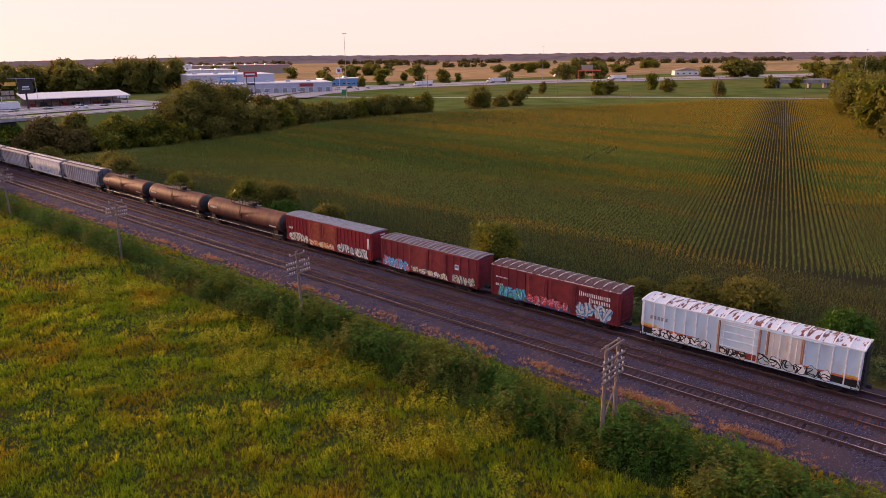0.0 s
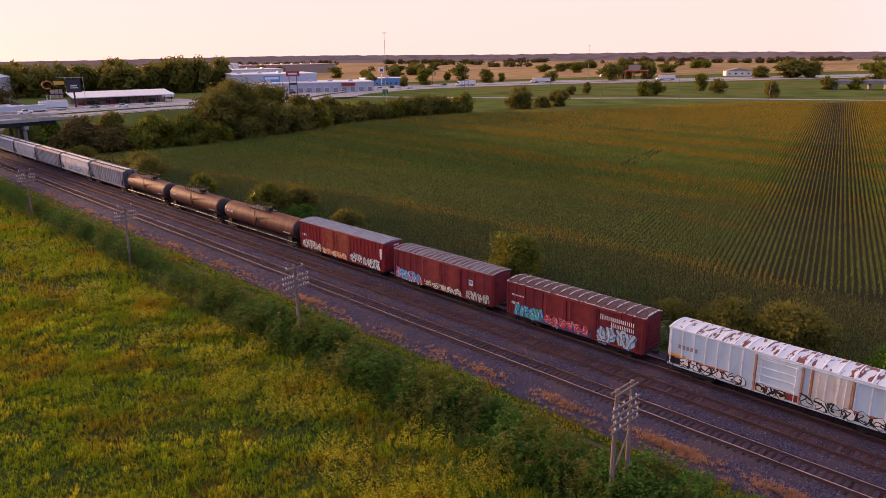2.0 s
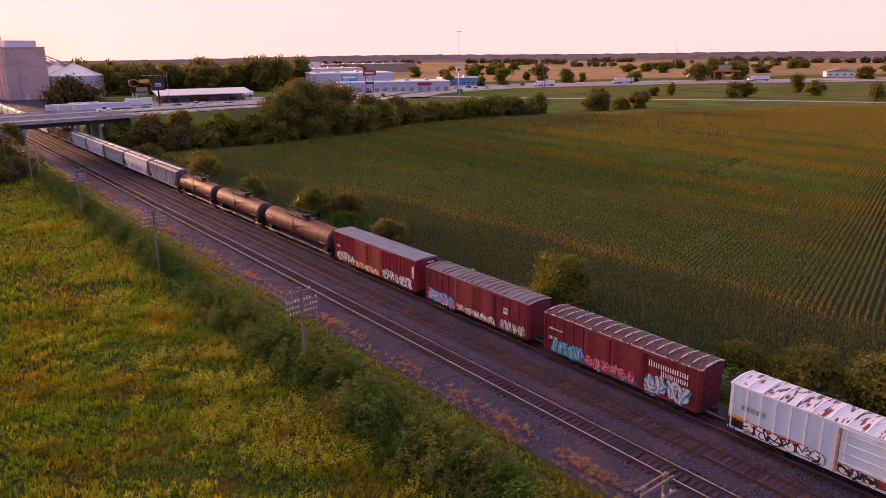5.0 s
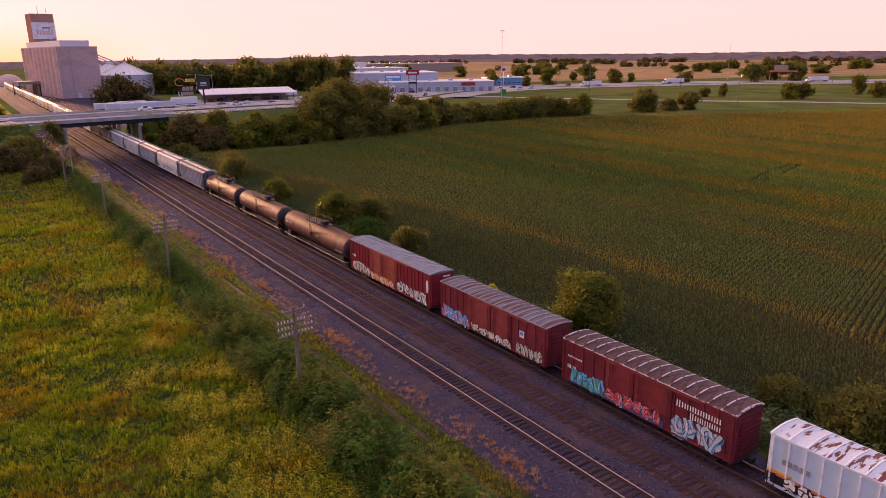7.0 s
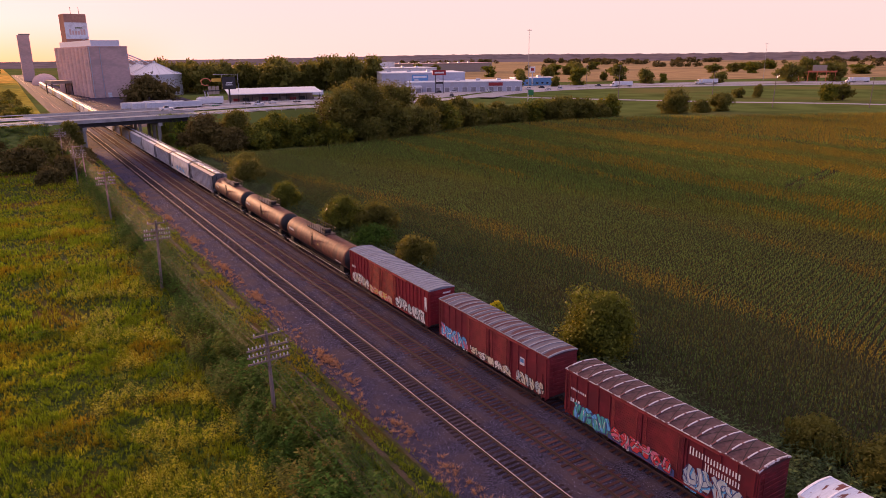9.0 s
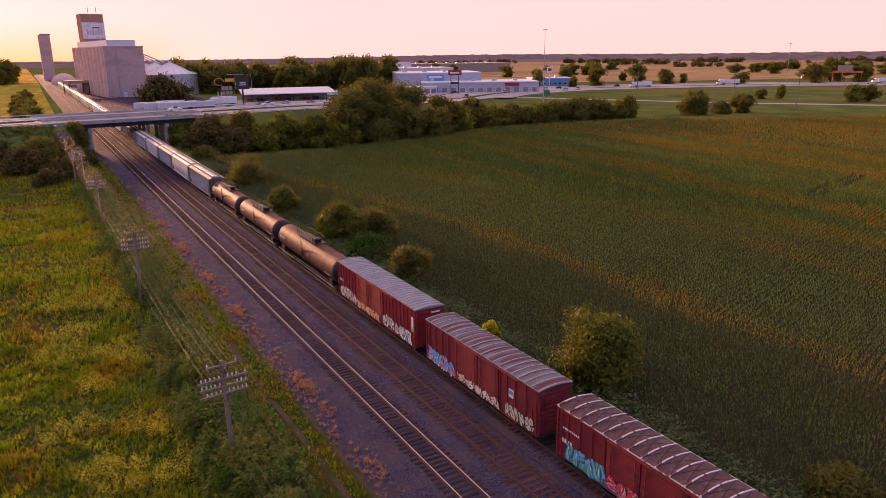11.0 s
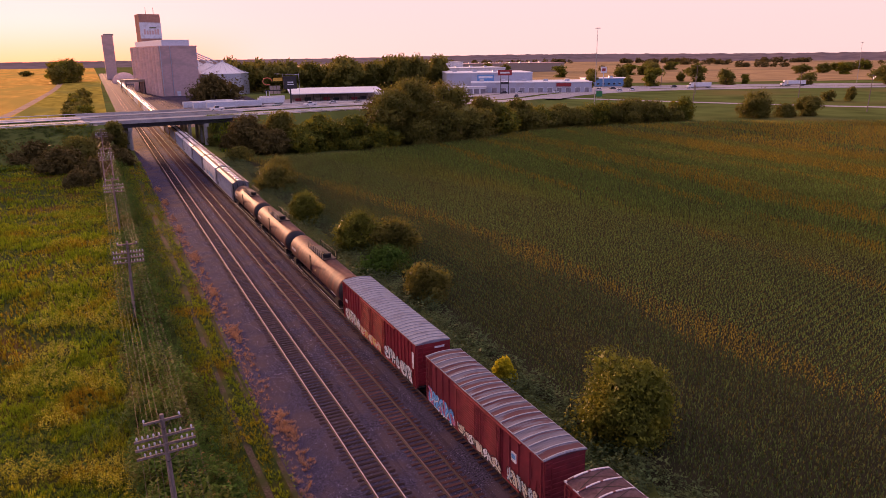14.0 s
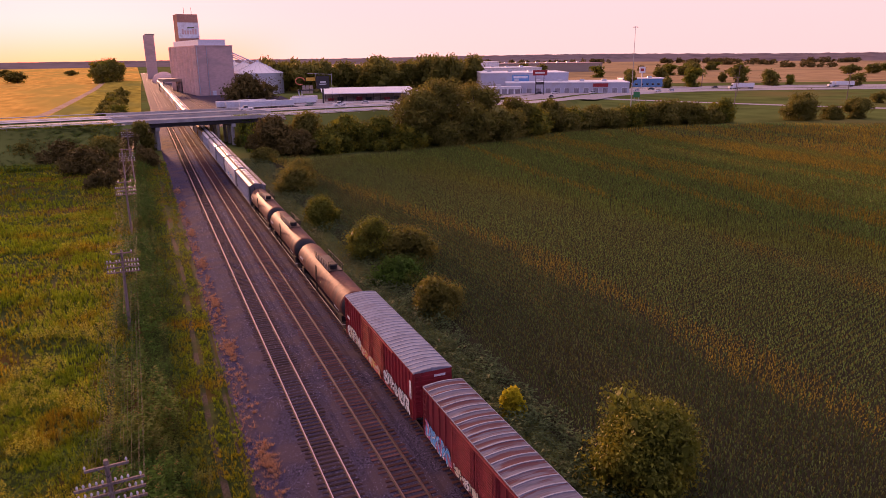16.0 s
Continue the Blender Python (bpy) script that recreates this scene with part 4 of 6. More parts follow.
    bars(car, -1.49, -h + 1.5, -h + 3.3, zc - 0.55, 0.13, 7, seed + 1)
    bars(car, -1.495, -0.9 - seed % 2, -0.4 - seed % 2, zc + 0.1, 0.16, 2, seed + 2, GRAF["yellow"])
    wheels_of(car, h - 1.9)
    ends_of(car, L - 0.2)
    return car


tank_car(56.1, 77.0, "rust-brown tank car with black ends and a railed walkway", 41)
tank_car(78.3, 97.0, "rust-brown tank car with black band, walkway and dome", 52)
tank_car(98.3, 116.2, "rust-brown tank car with white lettering near its end", 63)


bm = boxes((-0.38, 0.38, -0.72, 0.72, 0.28, 0.42))
bmesh.ops.bevel(bm, geom=bm.edges[:], offset=0.03, segments=1, affect="EDGES")
HATCH = bpy.data.meshes.new("hatch_cover")
bm.to_mesh(HATCH)
bm.free()
HATCH.materials.append(M_GALV)


def hopper_car(y0, y1, label, paint, ribs):
    """A covered hopper: body with sloped ends, side posts or smooth curved side, roof with hatches and running boards, outlet chutes, trucks."""
    L, yc = y1 - y0, (y0 + y1) / 2
    car = thing("hopper_car", (0, yc, 0), 0, label, "hopper car", "cars of the freight train")
    h, W, eave, sill = L / 2, 1.38, 4.25, 1.05
    bm = bmesh.new()
    prof = [(-W, 1.45), (-W * 0.93, sill), (W * 0.93, sill), (W, 1.45), (W + (0 if ribs else 0.1), 2.9), (W, eave), (W * 0.55, eave + 0.28), (-W * 0.55, eave + 0.28), (-W, eave), (-W - (0 if ribs else 0.1), 2.9)]
    a = [(x, -h + (0.05 if z > 2.6 else 1.9), z) for x, z in prof]
    b = [(x, h - (0.05 if z > 2.6 else 1.9), z) for x, z in prof]
    va, vb = [bm.verts.new(q) for q in a], [bm.verts.new(q) for q in b]
    for k in range(len(prof)):
        bm.faces.new((va[k], va[(k + 1) % len(prof)], vb[(k + 1) % len(prof)], vb[k]))
    bmesh.ops.triangulate(bm, faces=[bm.faces.new(va[::-1]), bm.faces.new(vb)])
    part("body", bm, paint, car)
    if ribs:
        bm = boxes((-0.05, 0.05, -0.05, 0.05, sill + 0.3, eave - 0.05))
        data = bpy.data.meshes.new("side_post")
        bm.to_mesh(data)
        bm.free()
        data.materials.append(M_HOP2)
        for s in (-1, 1):
            for k in range(ribs):
                ob = link_mesh("side_post", data, None, car)
                ob.matrix_basis = pose(s * (W + 0.05), -h + 2.2 + k * (L - 4.4) / (ribs - 1), 0)
    part("top_chord", boxes((-W - 0.1, -W + 0.03, -h, h, eave - 0.1, eave + 0.06), (W - 0.03, W + 0.1, -h, h, eave - 0.1, eave + 0.06)), paint, car)
    part("side_sill", boxes((-W - 0.06, -W + 0.06, -h, h, sill, sill + 0.28), (W - 0.06, W + 0.06, -h, h, sill, sill + 0.28)), paint, car)
    part("roof_panel", boxes((-W * 0.56, W * 0.56, -h + 0.06, h - 0.06, eave + 0.272, eave + 0.29)), M_HOPROOF, car, "dull grey roof")
    for k in range(8):
        ob = link_mesh("hatch_cover", HATCH, None, car, "pale roof hatch cover")
        ob.matrix_basis = pose(0, -h + 1.5 + k * (L - 3.0) / 7, eave)
    part("running_board", boxes((-0.86, -0.55, -h, h, eave + 0.3, eave + 0.35), (0.55, 0.86, -h, h, eave + 0.3, eave + 0.35)), M_DARK, car, "dark grated running boards")
    bm = bmesh.new()
    for k in range(3):
        y = -L * 0.26 + k * L * 0.26
        v = [bm.verts.new(q) for q in ((-1.1, y - 1.5, sill), (1.1, y - 1.5, sill), (1.1, y + 1.5, sill), (-1.1, y + 1.5, sill), (-0.4, y - 0.4, 0.4), (0.4, y - 0.4, 0.4), (0.4, y + 0.4, 0.4), (-0.4, y + 0.4, 0.4))]
        for f in ((7, 6, 5, 4), (4, 5, 1, 0), (5, 6, 2, 1), (6, 7, 3, 2), (7, 4, 0, 3)):
            bm.faces.new([v[i] for i in f])
    part("outlet_chute", bm, M_DARK, car)
    for s in (-1, 1):
        part("end_platform", boxes((-1.3, 1.3, *sorted((s * (h - 1.9), s * h)), sill - 0.02, sill + 0.06)), M_DARK, car)
        bm = bmesh.new()
        for x in (-1.25, -0.5, 0.5, 1.25):
            tube(bm, (x, s * (h - 0.15), sill), (x, s * (h - 0.3), eave - 0.2), 0.04, seg=5)
        part("end_post", bm, M_DARK, car)
        ladder(car, s * (h - 0.3), -W - 0.06, sill, eave, paint, across=False)
    wheels_of(car, h - 2.2)
    ends_of(car, L)
    return car


hopper_car(117.4, 135.8, "grey ribbed covered hopper car with faded graffiti", M_HOP1, 15)
hb = hopper_car(136.9, 155.3, "white covered hopper car with smooth curved sides", M_HOP2, 0)
hopper_car(156.3, 174.6, "grey ribbed covered hopper car with pale hatches", M_HOP1, 15)
hopper_car(175.7, 194.1, "white covered hopper car with smooth sides", M_HOP2, 0)
hopper_car(195.3, 213.9, "pale grey covered hopper car near the bridge", M_HOP2, 15)
hopper_car(215.2, 232.6, "yellow-brown hopper car below the bridge", M_HOP3, 15)
y = 233.8
for k in range(26):
    hopper_car(y, y + 17.6, "covered hopper car beyond the bridge", (M_HOP3, M_HOP2, M_HOP2, M_HOP1)[k % 4], (15, 0, 0, 15)[k % 4] if k < 4 else 0)
    y += 18.8
graffiti(hb, -1.49, -6.0, 4.5, 1.5, 2.5, ("silver", "blue"), "navy", 71, 7)


# ---- roads, overpass and embankments ----
def ribbon(name, pts, width, material, label, category, lift=0.0, kind="structure", parent=None, thick=0.0):
    """A road along centre points (x, y, z), cut across evenly."""
    bm = bmesh.new()
    rows = []
    for k, q in enumerate(pts):
        a, b = Vector(pts[max(0, k - 1)]), Vector(pts[min(len(pts) - 1, k + 1)])
        d = b - a
        nrm = Vector((-d.y, d.x, 0)).normalized() * width / 2
        c = Vector(q) + Vector((0, 0, lift))
        rows.append((bm.verts.new(c + nrm), bm.verts.new(c - nrm)))
    for a, b in zip(rows, rows[1:]):
        bm.faces.new((a[0], a[1], b[1], b[0]))
    ob = part(name, bm, material, parent)
    return tagged(ob, label, category, "", kind) if not parent else ob


def spline(ctrl, n=12):
    out = []
    for k in range(len(ctrl) - 1):
        p0, p1, p2, p3 = [Vector(ctrl[min(max(k + j, 0), len(ctrl) - 1)]) for j in (-1, 0, 1, 2)]
        for s in range(n):
            t = s / n
            out.append(0.5 * (2 * p1 + (p2 - p0) * t + (2 * p0 - 5 * p1 + 4 * p2 - p3) * t * t + (3 * p1 - p0 - 3 * p2 + p3) * t ** 3))
    out.append(Vector(ctrl[-1]))
    return out


def shifted(pts, d):
    out = []
    for k, q in enumerate(pts):
        a, b = pts[max(0, k - 1)], pts[min(len(pts) - 1, k + 1)]
        t = b - a
        out.append(q + Vector((-t.y, t.x, 0)).normalized() * d)
    return out


def bank(name, pts, top, foot, label):
    """A grass embankment under a road."""
    bm = bmesh.new()
    rows = []
    for l0, l1, r1, r0 in zip(shifted(pts, foot), shifted(pts, top), shifted(pts, -top), shifted(pts, -foot)):
        h = max(l1.z, 0.0)
        k = h / 7.5
        m = (l1 + r1) / 2
        lo = -0.6
        fl, fr = l1 + (l0 - l1) * k, r1 + (r0 - r1) * k
        rows.append([bm.verts.new((fl.x, fl.y, lo)), bm.verts.new((l1.x, l1.y, h - 0.12)), bm.verts.new((r1.x, r1.y, h - 0.12)), bm.verts.new((fr.x, fr.y, lo))])
    for a, b in zip(rows, rows[1:]):
        for k in range(3):
            bm.faces.new((a[k], a[k + 1], b[k + 1], b[k]))
    bm.faces.new(rows[0])
    bm.faces.new(rows[-1][::-1])
    return tagged(part(name, bm, M_FARGRASS, None), label, "embankment", "", "structure")


Z_DECK = 7.6
over = spline([(-420, 190, 4), (-200, 214, Z_DECK), (-60, 228, Z_DECK), (0, 234, Z_DECK), (60, 242, Z_DECK), (110, 264, 5.8), (155, 303, 3.0), (205, 352, 0.15), (260, 388, -0.44), (350, 396, -0.44), (485, 343, -0.44), (580, 275, -0.44), (668, 225, -0.44), (900, 90, -0.44), (1400, -220, -0.44)])
left_bank = [q for q in over if q.x < -18]
right_bank = [q for q in over if 13 < q.x < 215]
bank("embankment", left_bank, 19, 34, "grassy embankment rising to the overpass")
bank("embankment", right_bank, 17, 32, "grassy embankment falling away from the overpass")
road_pts = [q for q in over if q.x < -18 or q.x > 13]
ribbon("dirt_road", spline([(-74, 300, 0), (-66, 352, 0), (-60, 390, 0), (-56, 502, 0), (-52, 684, 0), (-53, 868, 0), (-57, 1122, 0)]), 4.5, M_PALEDIRT, "pale dirt road curving through the golden field", "road", -0.38)
wide = [q for q in over if q.x > 200]
for d, w_ in ((-21, 9.5), (22, 11.5), (36, 12)):
    ribbon("ramp_road", shifted(wide, d), w_, M_ASPHALT, "pale grey ramp lane beside the highway", "road", 0.05)
for d in (-9.5, 9.5):
    for seg in (left_bank, [q for q in over if q.x > 13]):
        ribbon("road", shifted(seg, d), 13.5, M_ASPHALT, "pale grey highway carriageway with worn lane markings", "road", 0.06)
        ribbon("lane_line", shifted(seg, d - 5.2), 0.22, M_PAINT, "solid white edge line on the highway", "road marking", 0.07)
        ribbon("lane_line", shifted(seg, d + 5.2), 0.22, M_PAINT, "solid white edge line on the highway", "road marking", 0.07)
ramp_pts = spline([(225, 362, -0.46), (247, 311, -0.46), (293, 229, -0.46), (333, 172, -0.46), (383, 62, -0.46), (430, -80, -0.46)])
ribbon("ramp_road", ramp_pts, 7.5, M_ASPHALT, "narrow grey frontage road beside the corn field", "road", 0.02)

# overpass
bridge = thing("overpass", (0, 234, 0), 6.5, "concrete road overpass on steel girders crossing the railway", "bridge", "", "structure")
for d in (-10.5, 10.5):
    deck = part("deck", boxes((-24, 19, d - 7.5, d + 7.5, Z_DECK - 0.28, Z_DECK + 0.04)), M_CONCRETE, bridge, "pale concrete deck")
    for s in (-7.35, 7.35):
        part("parapet", boxes((-26, 22, d + s - 0.15, d + s + 0.15, Z_DECK + 0.04, Z_DECK + 0.75)), M_CONCRETE, bridge, "concrete parapet", 0.02)
    for k in range(6):
        y0 = d - 6.6 + k * 2.64
        part("girder", boxes((-24, 19, y0 - 0.04, y0 + 0.04, Z_DECK - 1.45, Z_DECK - 0.28), (-24, 19, y0 - 0.22, y0 + 0.22, Z_DECK - 1.5, Z_DECK - 1.44)), M_STEEL, bridge, "dark steel girder")
    for x in (-15.5, 6.2):
        part("pier_cap", boxes((x - 0.6, x + 0.6, d - 7.2, d + 7.2, Z_DECK - 2.5, Z_DECK - 1.5)), M_CONCRETE, bridge, "concrete pier cap", 0.05)
        for y0 in (d - 5.5, d, d + 5.5):
            bm = bmesh.new()
            tube(bm, (x, y0, -0.6), (x, y0, Z_DECK - 2.5), 0.55, seg=14)
            part("pier_column", bm, M_CONCRETE, bridge)
for x0, x1 in ((-27, -24), (19, 22)):
    part("abutment", boxes((x0, x1, -19, 19, -0.6, Z_DECK - 0.1)), M_CONCRETE, bridge, "concrete abutment")
for d in (-18.6, -2.6, 2.6, 18.6):
    for seg in (left_bank, [q for q in right_bank if q.x < 150]):
        rail = thing("guard_rail", (0, 0, 0), 0, "steel guard rail along the road edge", "guard rail", "guard rails")
        bm = bmesh.new()
        line = [q for q in shifted(seg, d) if q.x > -130]
        pipe(bm, [q + Vector((0, 0, 0.6)) for q in line], 0.13)
        part("beam", bm, M_GALV, rail)
        for q in line[::1]:
            bm = boxes((q.x - 0.06, q.x + 0.06, q.y - 0.06, q.y + 0.06, q.z - 0.2, q.z + 0.65))
            part("rail_post", bm, M_GALV, rail)

# far fields in bands behind the highway, and by the line towards the sunset
sheet("far_field", ((180, 640), (420, 470), (640, 380), (1000, 190), (2600, -200), (3600, 900), (1600, 1900), (300, 2400)), -0.40, M_FARFIELD, "pale ripe crop fields behind the highway", "field")
sheet("far_field", ((-1200, 270), (-20, 270), (-14, 900), (-20, 3200), (-1800, 3200)), -0.42, M_GOLDFIELD, "golden field beside the line towards the sunset, sun glare in its colour", "field")


sheet("far_verge", ((-58, 268), (-18, 268), (-15, 880), (-49, 880), (-50, 684), (-53, 502), (-57, 390)), -0.40, M_VERGE, "dry green verge between the dirt road and the tracks", "grass")


# ---- grasses, weeds and corn ----
tufts = [spikes(5, 0.75, 0.055, 0.42, s) for s in range(8)]
fine_tufts = [spikes(9, 0.52, 0.021, 0.40, 90 + s) for s in range(8)]
thatch = [spikes(26, 0.34, 0.012, 0.5, 120 + s) for s in range(8)]


def meadow_points(n, x0, x1, y0, y1):
    return field_of(n, x0, x1, y0, y1, -0.52)


p = meadow_points(50000, -62, -22, -12, 60)
sz = 0.95 + 0.4 * ripple(p, 3.5, 1.0) + 0.4 * ripple(p, 1.0, 2.0) + RNG.uniform(-0.25, 0.3, len(p))
scatter("meadow_grass", fine_tufts, p, np.clip(sz * 0.82, 0.35, 1.6), M_GRASS, label="tall uneven green and yellow meadow grass with reddish patches", category="grass")
p = np.concatenate((meadow_points(21000, -75, -20, 60, 130), meadow_points(11000, -95, -20, 130, 200), meadow_points(7000, -125, -62, 0, 130), meadow_points(15000, -75, -21, -50, -12)))
sz = 1.0 + 0.45 * ripple(p, 3.5, 1.0) + RNG.uniform(-0.25, 0.3, len(p))
scatter("meadow_grass", tufts, p, np.clip(sz * 0.8, 0.35, 1.6), M_GRASS, label="tall uneven green and yellow meadow grass with reddish patches", category="grass")
q = np.concatenate((meadow_points(45000, -64, -22, -14, 75), meadow_points(30000, -90, -21, 75, 190)))
q = q[(ripple(q, 1.1, 0.7) + 0.6 * ripple(q, 5.0, 2.2) + RNG.normal(0, 0.2, len(q)) > 0.62)]
scatter("bright_tussocks", fine_tufts, q, RNG.uniform(0.5, 1.05, len(q)), M_TUSSOCK, label="bright yellow-green grass tussocks leaning in drifts", category="grass", lean=0.1)

shrub_t = [leafstalk(17, 0.50, 1.15, 0.18, s) for s in range(8)]
stalk_t = [leafstalk(32, 0.33, 1.70, 0.135, 10 + s) for s in range(8)]
p = np.concatenate((field_of(8200, -25.0, -15.2, -30, 45, -0.55), field_of(4600, -25, -15.6, 45, 150, -0.55), field_of(1200, -23, -16, 150, 200, -0.55)))
u = (p[:, 0] + 19.2) / 3.7
hump = np.clip(1 - np.abs(u) ** 2.2, 0, 1)
lump = 0.66 + 0.55 * ripple(p, 2.6, 2.0) + 0.4 * ripple(p, 7.0, 0.4) + 0.5 * ripple(p, 1.1, 5.2)
keep = RNG.uniform(0, 1, len(p)) < 0.12 + 1.1 * hump + 0.5 * (ripple(p, 3.0, 4.0) > 0.35)
p, hump, lump = p[keep], hump[keep], lump[keep]
top = 0.35 + 2.9 * hump * np.clip(lump, 0.12, 1.5) * np.interp(p[:, 1], (20, 60), (1.0, 0.72))
wide_ = np.clip(top / 1.6, 0.45, 1.5) * RNG.uniform(0.65, 1.1, len(p))
stand = RNG.uniform(0.75, 1.45, len(p))
pale = ripple(p, 1.5, 7.3) + 0.5 * ripple(p, 5.0, 3.9) > 0.42
for sel, m_, lb in ((~pale, M_WEED, "dense band of tall leafy weeds along the pole line"), (pale, M_WEEDPALE, "paler olive weeds in clumps along the pole line")):
    scatter("tall_weeds", stalk_t, p[sel], wide_[sel], m_, label=lb, category="weeds", tall=stand[sel])
# tufts added on the tallest weeds, their gold painting the sunlit tops
heads = (wide_ * stand > 0.9) & (RNG.uniform(0, 1, len(p)) < np.interp(p[:, 1], (15, 40), (0.35, 0.10)))
crest = p[heads] + np.stack((np.zeros(heads.sum()), np.zeros(heads.sum()), 1.45 * (wide_ * stand)[heads]), -1)
tops_t = [leafstalk(12, 0.20, 0.42, 0.085, 140 + s) for s in range(6)]
scatter("weed_flower_heads", tops_t, crest, RNG.uniform(0.8, 1.4, len(crest)), M_WEEDTOPS, label="tan and yellow leaf tufts added as sunlit tops of the tall weeds", category="weeds")

p = np.concatenate((field_of(9000, -17.0, -12.7, -30, 70, -0.52), field_of(5500, -17.5, -12.7, 70, 190, -0.5)))
p = p[((np.abs(p[:, 0] + 14.65) > 0.36) & (np.abs(p[:, 0] + 13.1) > 0.26)) | (ripple(p, 4.0, 0.9) > 0.25)]
scatter("verge_grass", fine_tufts, p, RNG.uniform(0.3, 0.8, len(p)), M_GRASS, label="shorter green grass verge beside the ballast", category="grass")

gold_t = [leafstalk(18, 0.24, 0.75, 0.055, 80 + s) for s in range(6)]
q = np.concatenate((field_of(8200, -31, -20.5, -20, 70, -0.4), field_of(4500, -34, -21, 70, 160, -0.45), field_of(3000, -60, -34, -5, 80, -0.45)))
q = q[(ripple(q, 2.2, 5.0) + 0.6 * ripple(q, 7.5, 1.1) - 0.03 * np.maximum(-q[:, 0] - 27, 0) + 0.22 * (q[:, 0] > -28) > 0.26)]
scatter("yellow_weeds", gold_t, q, RNG.uniform(0.7, 1.5, len(q)), M_GOLD, label="yellow flowering weeds scattered through the meadow", category="weeds")

herb_t = [leafstalk(20, 0.42, 0.46, 0.075, 160 + s) for s in range(6)]
q = np.concatenate((field_of(16000, -60, -22, -14, 62, -0.52), field_of(6000, -60, -22, 62, 150, -0.52)))
q = q[ripple(q, 1.7, 3.3) + 0.7 * ripple(q, 6.0, 4.1) + 0.022 * (q[:, 0] + 30) + RNG.normal(0, 0.15, len(q)) > 0.62]
scatter("meadow_herbs", herb_t, q, RNG.uniform(0.6, 1.3, len(q)), M_WEED, label="dark green broad-leaved herbs in patches among the grass", category="weeds")

# dry grass clumps on the ballast
cl = np.concatenate([np.stack((RNG.normal(-11.5 - 0.004 * max(yc, 0), 0.3, 2 * k), RNG.normal(yc, 1.5, 2 * k), np.full(2 * k, -0.36)), -1)
                     for yc, k in [(-14, 70), (-6, 170), (3, 60), (12, 40), (17, 12), (24, 24), (33, 22), (38, 70), (45, 8), (52, 14), (58, 60), (66, 16), (72, 50), (80, 14), (88, 50), (97, 18), (106, 40), (115, 14), (130, 40), (145, 26)]])
cl = np.concatenate((cl, np.stack((RNG.normal(-12.45, 0.2, 450), RNG.uniform(-25, 130, 450), np.full(450, -0.48)), -1)))
scatter("dry_grass_clumps", thatch, cl, RNG.uniform(0.5, 1.0, len(cl)), M_DRY, label="dry reddish tan grass clumps growing on the ballast", category="grass")

# corn: rows parallel to the railway at the edge, slanting rows beyond
corn_t = [corn_plant(6, 2.1, 0.042, 0.23, 20 + s) for s in range(6)]
corn_mid = [corn_plant(5, 1.75, 0.050, 0.20, 50 + s) for s in range(6)]
corn_far = [corn_top(5, 1.7, 0.070, 0.17, 40 + s) for s in range(6)]
ROW_AZ = radians(73.8)
rd, rn = np.array((math.sin(ROW_AZ), math.cos(ROW_AZ))), np.array((math.cos(ROW_AZ), -math.sin(ROW_AZ)))
FAR_EDGE = [(12, 176), (34, 172), (78, 180), (110, 193), (150, 196), (190, 186), (240, 156), (322, 116), (368, 66), (400, -60), (420, -160)]


def inside_field(q):
    """Within the field, but for a short pair of vehicle ruts."""
    s = np.clip(((q[:, 0] - 96.5) * 25.5 + (q[:, 1] - 61.5) * 7) / 699, 0, 1)
    off = np.abs(np.hypot(q[:, 0] - 96.5 - 25.5 * s, q[:, 1] - 61.5 - 7 * s) - 1.1)
    return (off > 0.68) & (q[:, 1] < np.interp(q[:, 0], [a for a, _ in FAR_EDGE], [b for _, b in FAR_EDGE]))


def head_edge(y):
    return np.interp(y, [-60, -15, 35, 75, 120, 150, 180], [28, 27, 26.5, 26, 19, 14, 10])


rows = []
for x in np.arange(9.2, 34, 0.72):
    y = np.arange(-40, 178, 0.33) + RNG.uniform(-0.09, 0.09, len(np.arange(-40, 178, 0.33)))
    q = np.stack((np.full(len(y), x) + RNG.normal(0, 0.03, len(y)) + np.interp(y, [-60, 60, 130, 180], [0, 0, 1.5, 6]), y), -1)
    rows.append(q[q[:, 0] < head_edge(q[:, 1])])
q = np.concatenate(rows)
q = q[inside_field(q)]
p = np.column_stack((q, np.full(len(q), -0.5)))

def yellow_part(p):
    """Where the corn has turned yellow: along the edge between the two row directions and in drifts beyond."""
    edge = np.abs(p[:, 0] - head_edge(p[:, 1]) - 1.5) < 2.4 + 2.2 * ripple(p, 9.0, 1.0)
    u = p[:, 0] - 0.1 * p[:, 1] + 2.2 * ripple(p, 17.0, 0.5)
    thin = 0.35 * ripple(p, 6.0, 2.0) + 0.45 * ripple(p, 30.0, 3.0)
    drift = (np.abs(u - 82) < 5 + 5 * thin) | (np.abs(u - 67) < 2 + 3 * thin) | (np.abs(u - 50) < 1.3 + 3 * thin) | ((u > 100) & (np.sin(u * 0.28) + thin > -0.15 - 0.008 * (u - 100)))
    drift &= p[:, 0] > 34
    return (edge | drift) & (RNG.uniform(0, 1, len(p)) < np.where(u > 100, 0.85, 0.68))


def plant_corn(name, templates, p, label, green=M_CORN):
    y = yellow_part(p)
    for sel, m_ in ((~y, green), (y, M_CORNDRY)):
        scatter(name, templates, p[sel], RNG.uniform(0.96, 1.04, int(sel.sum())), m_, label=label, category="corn")


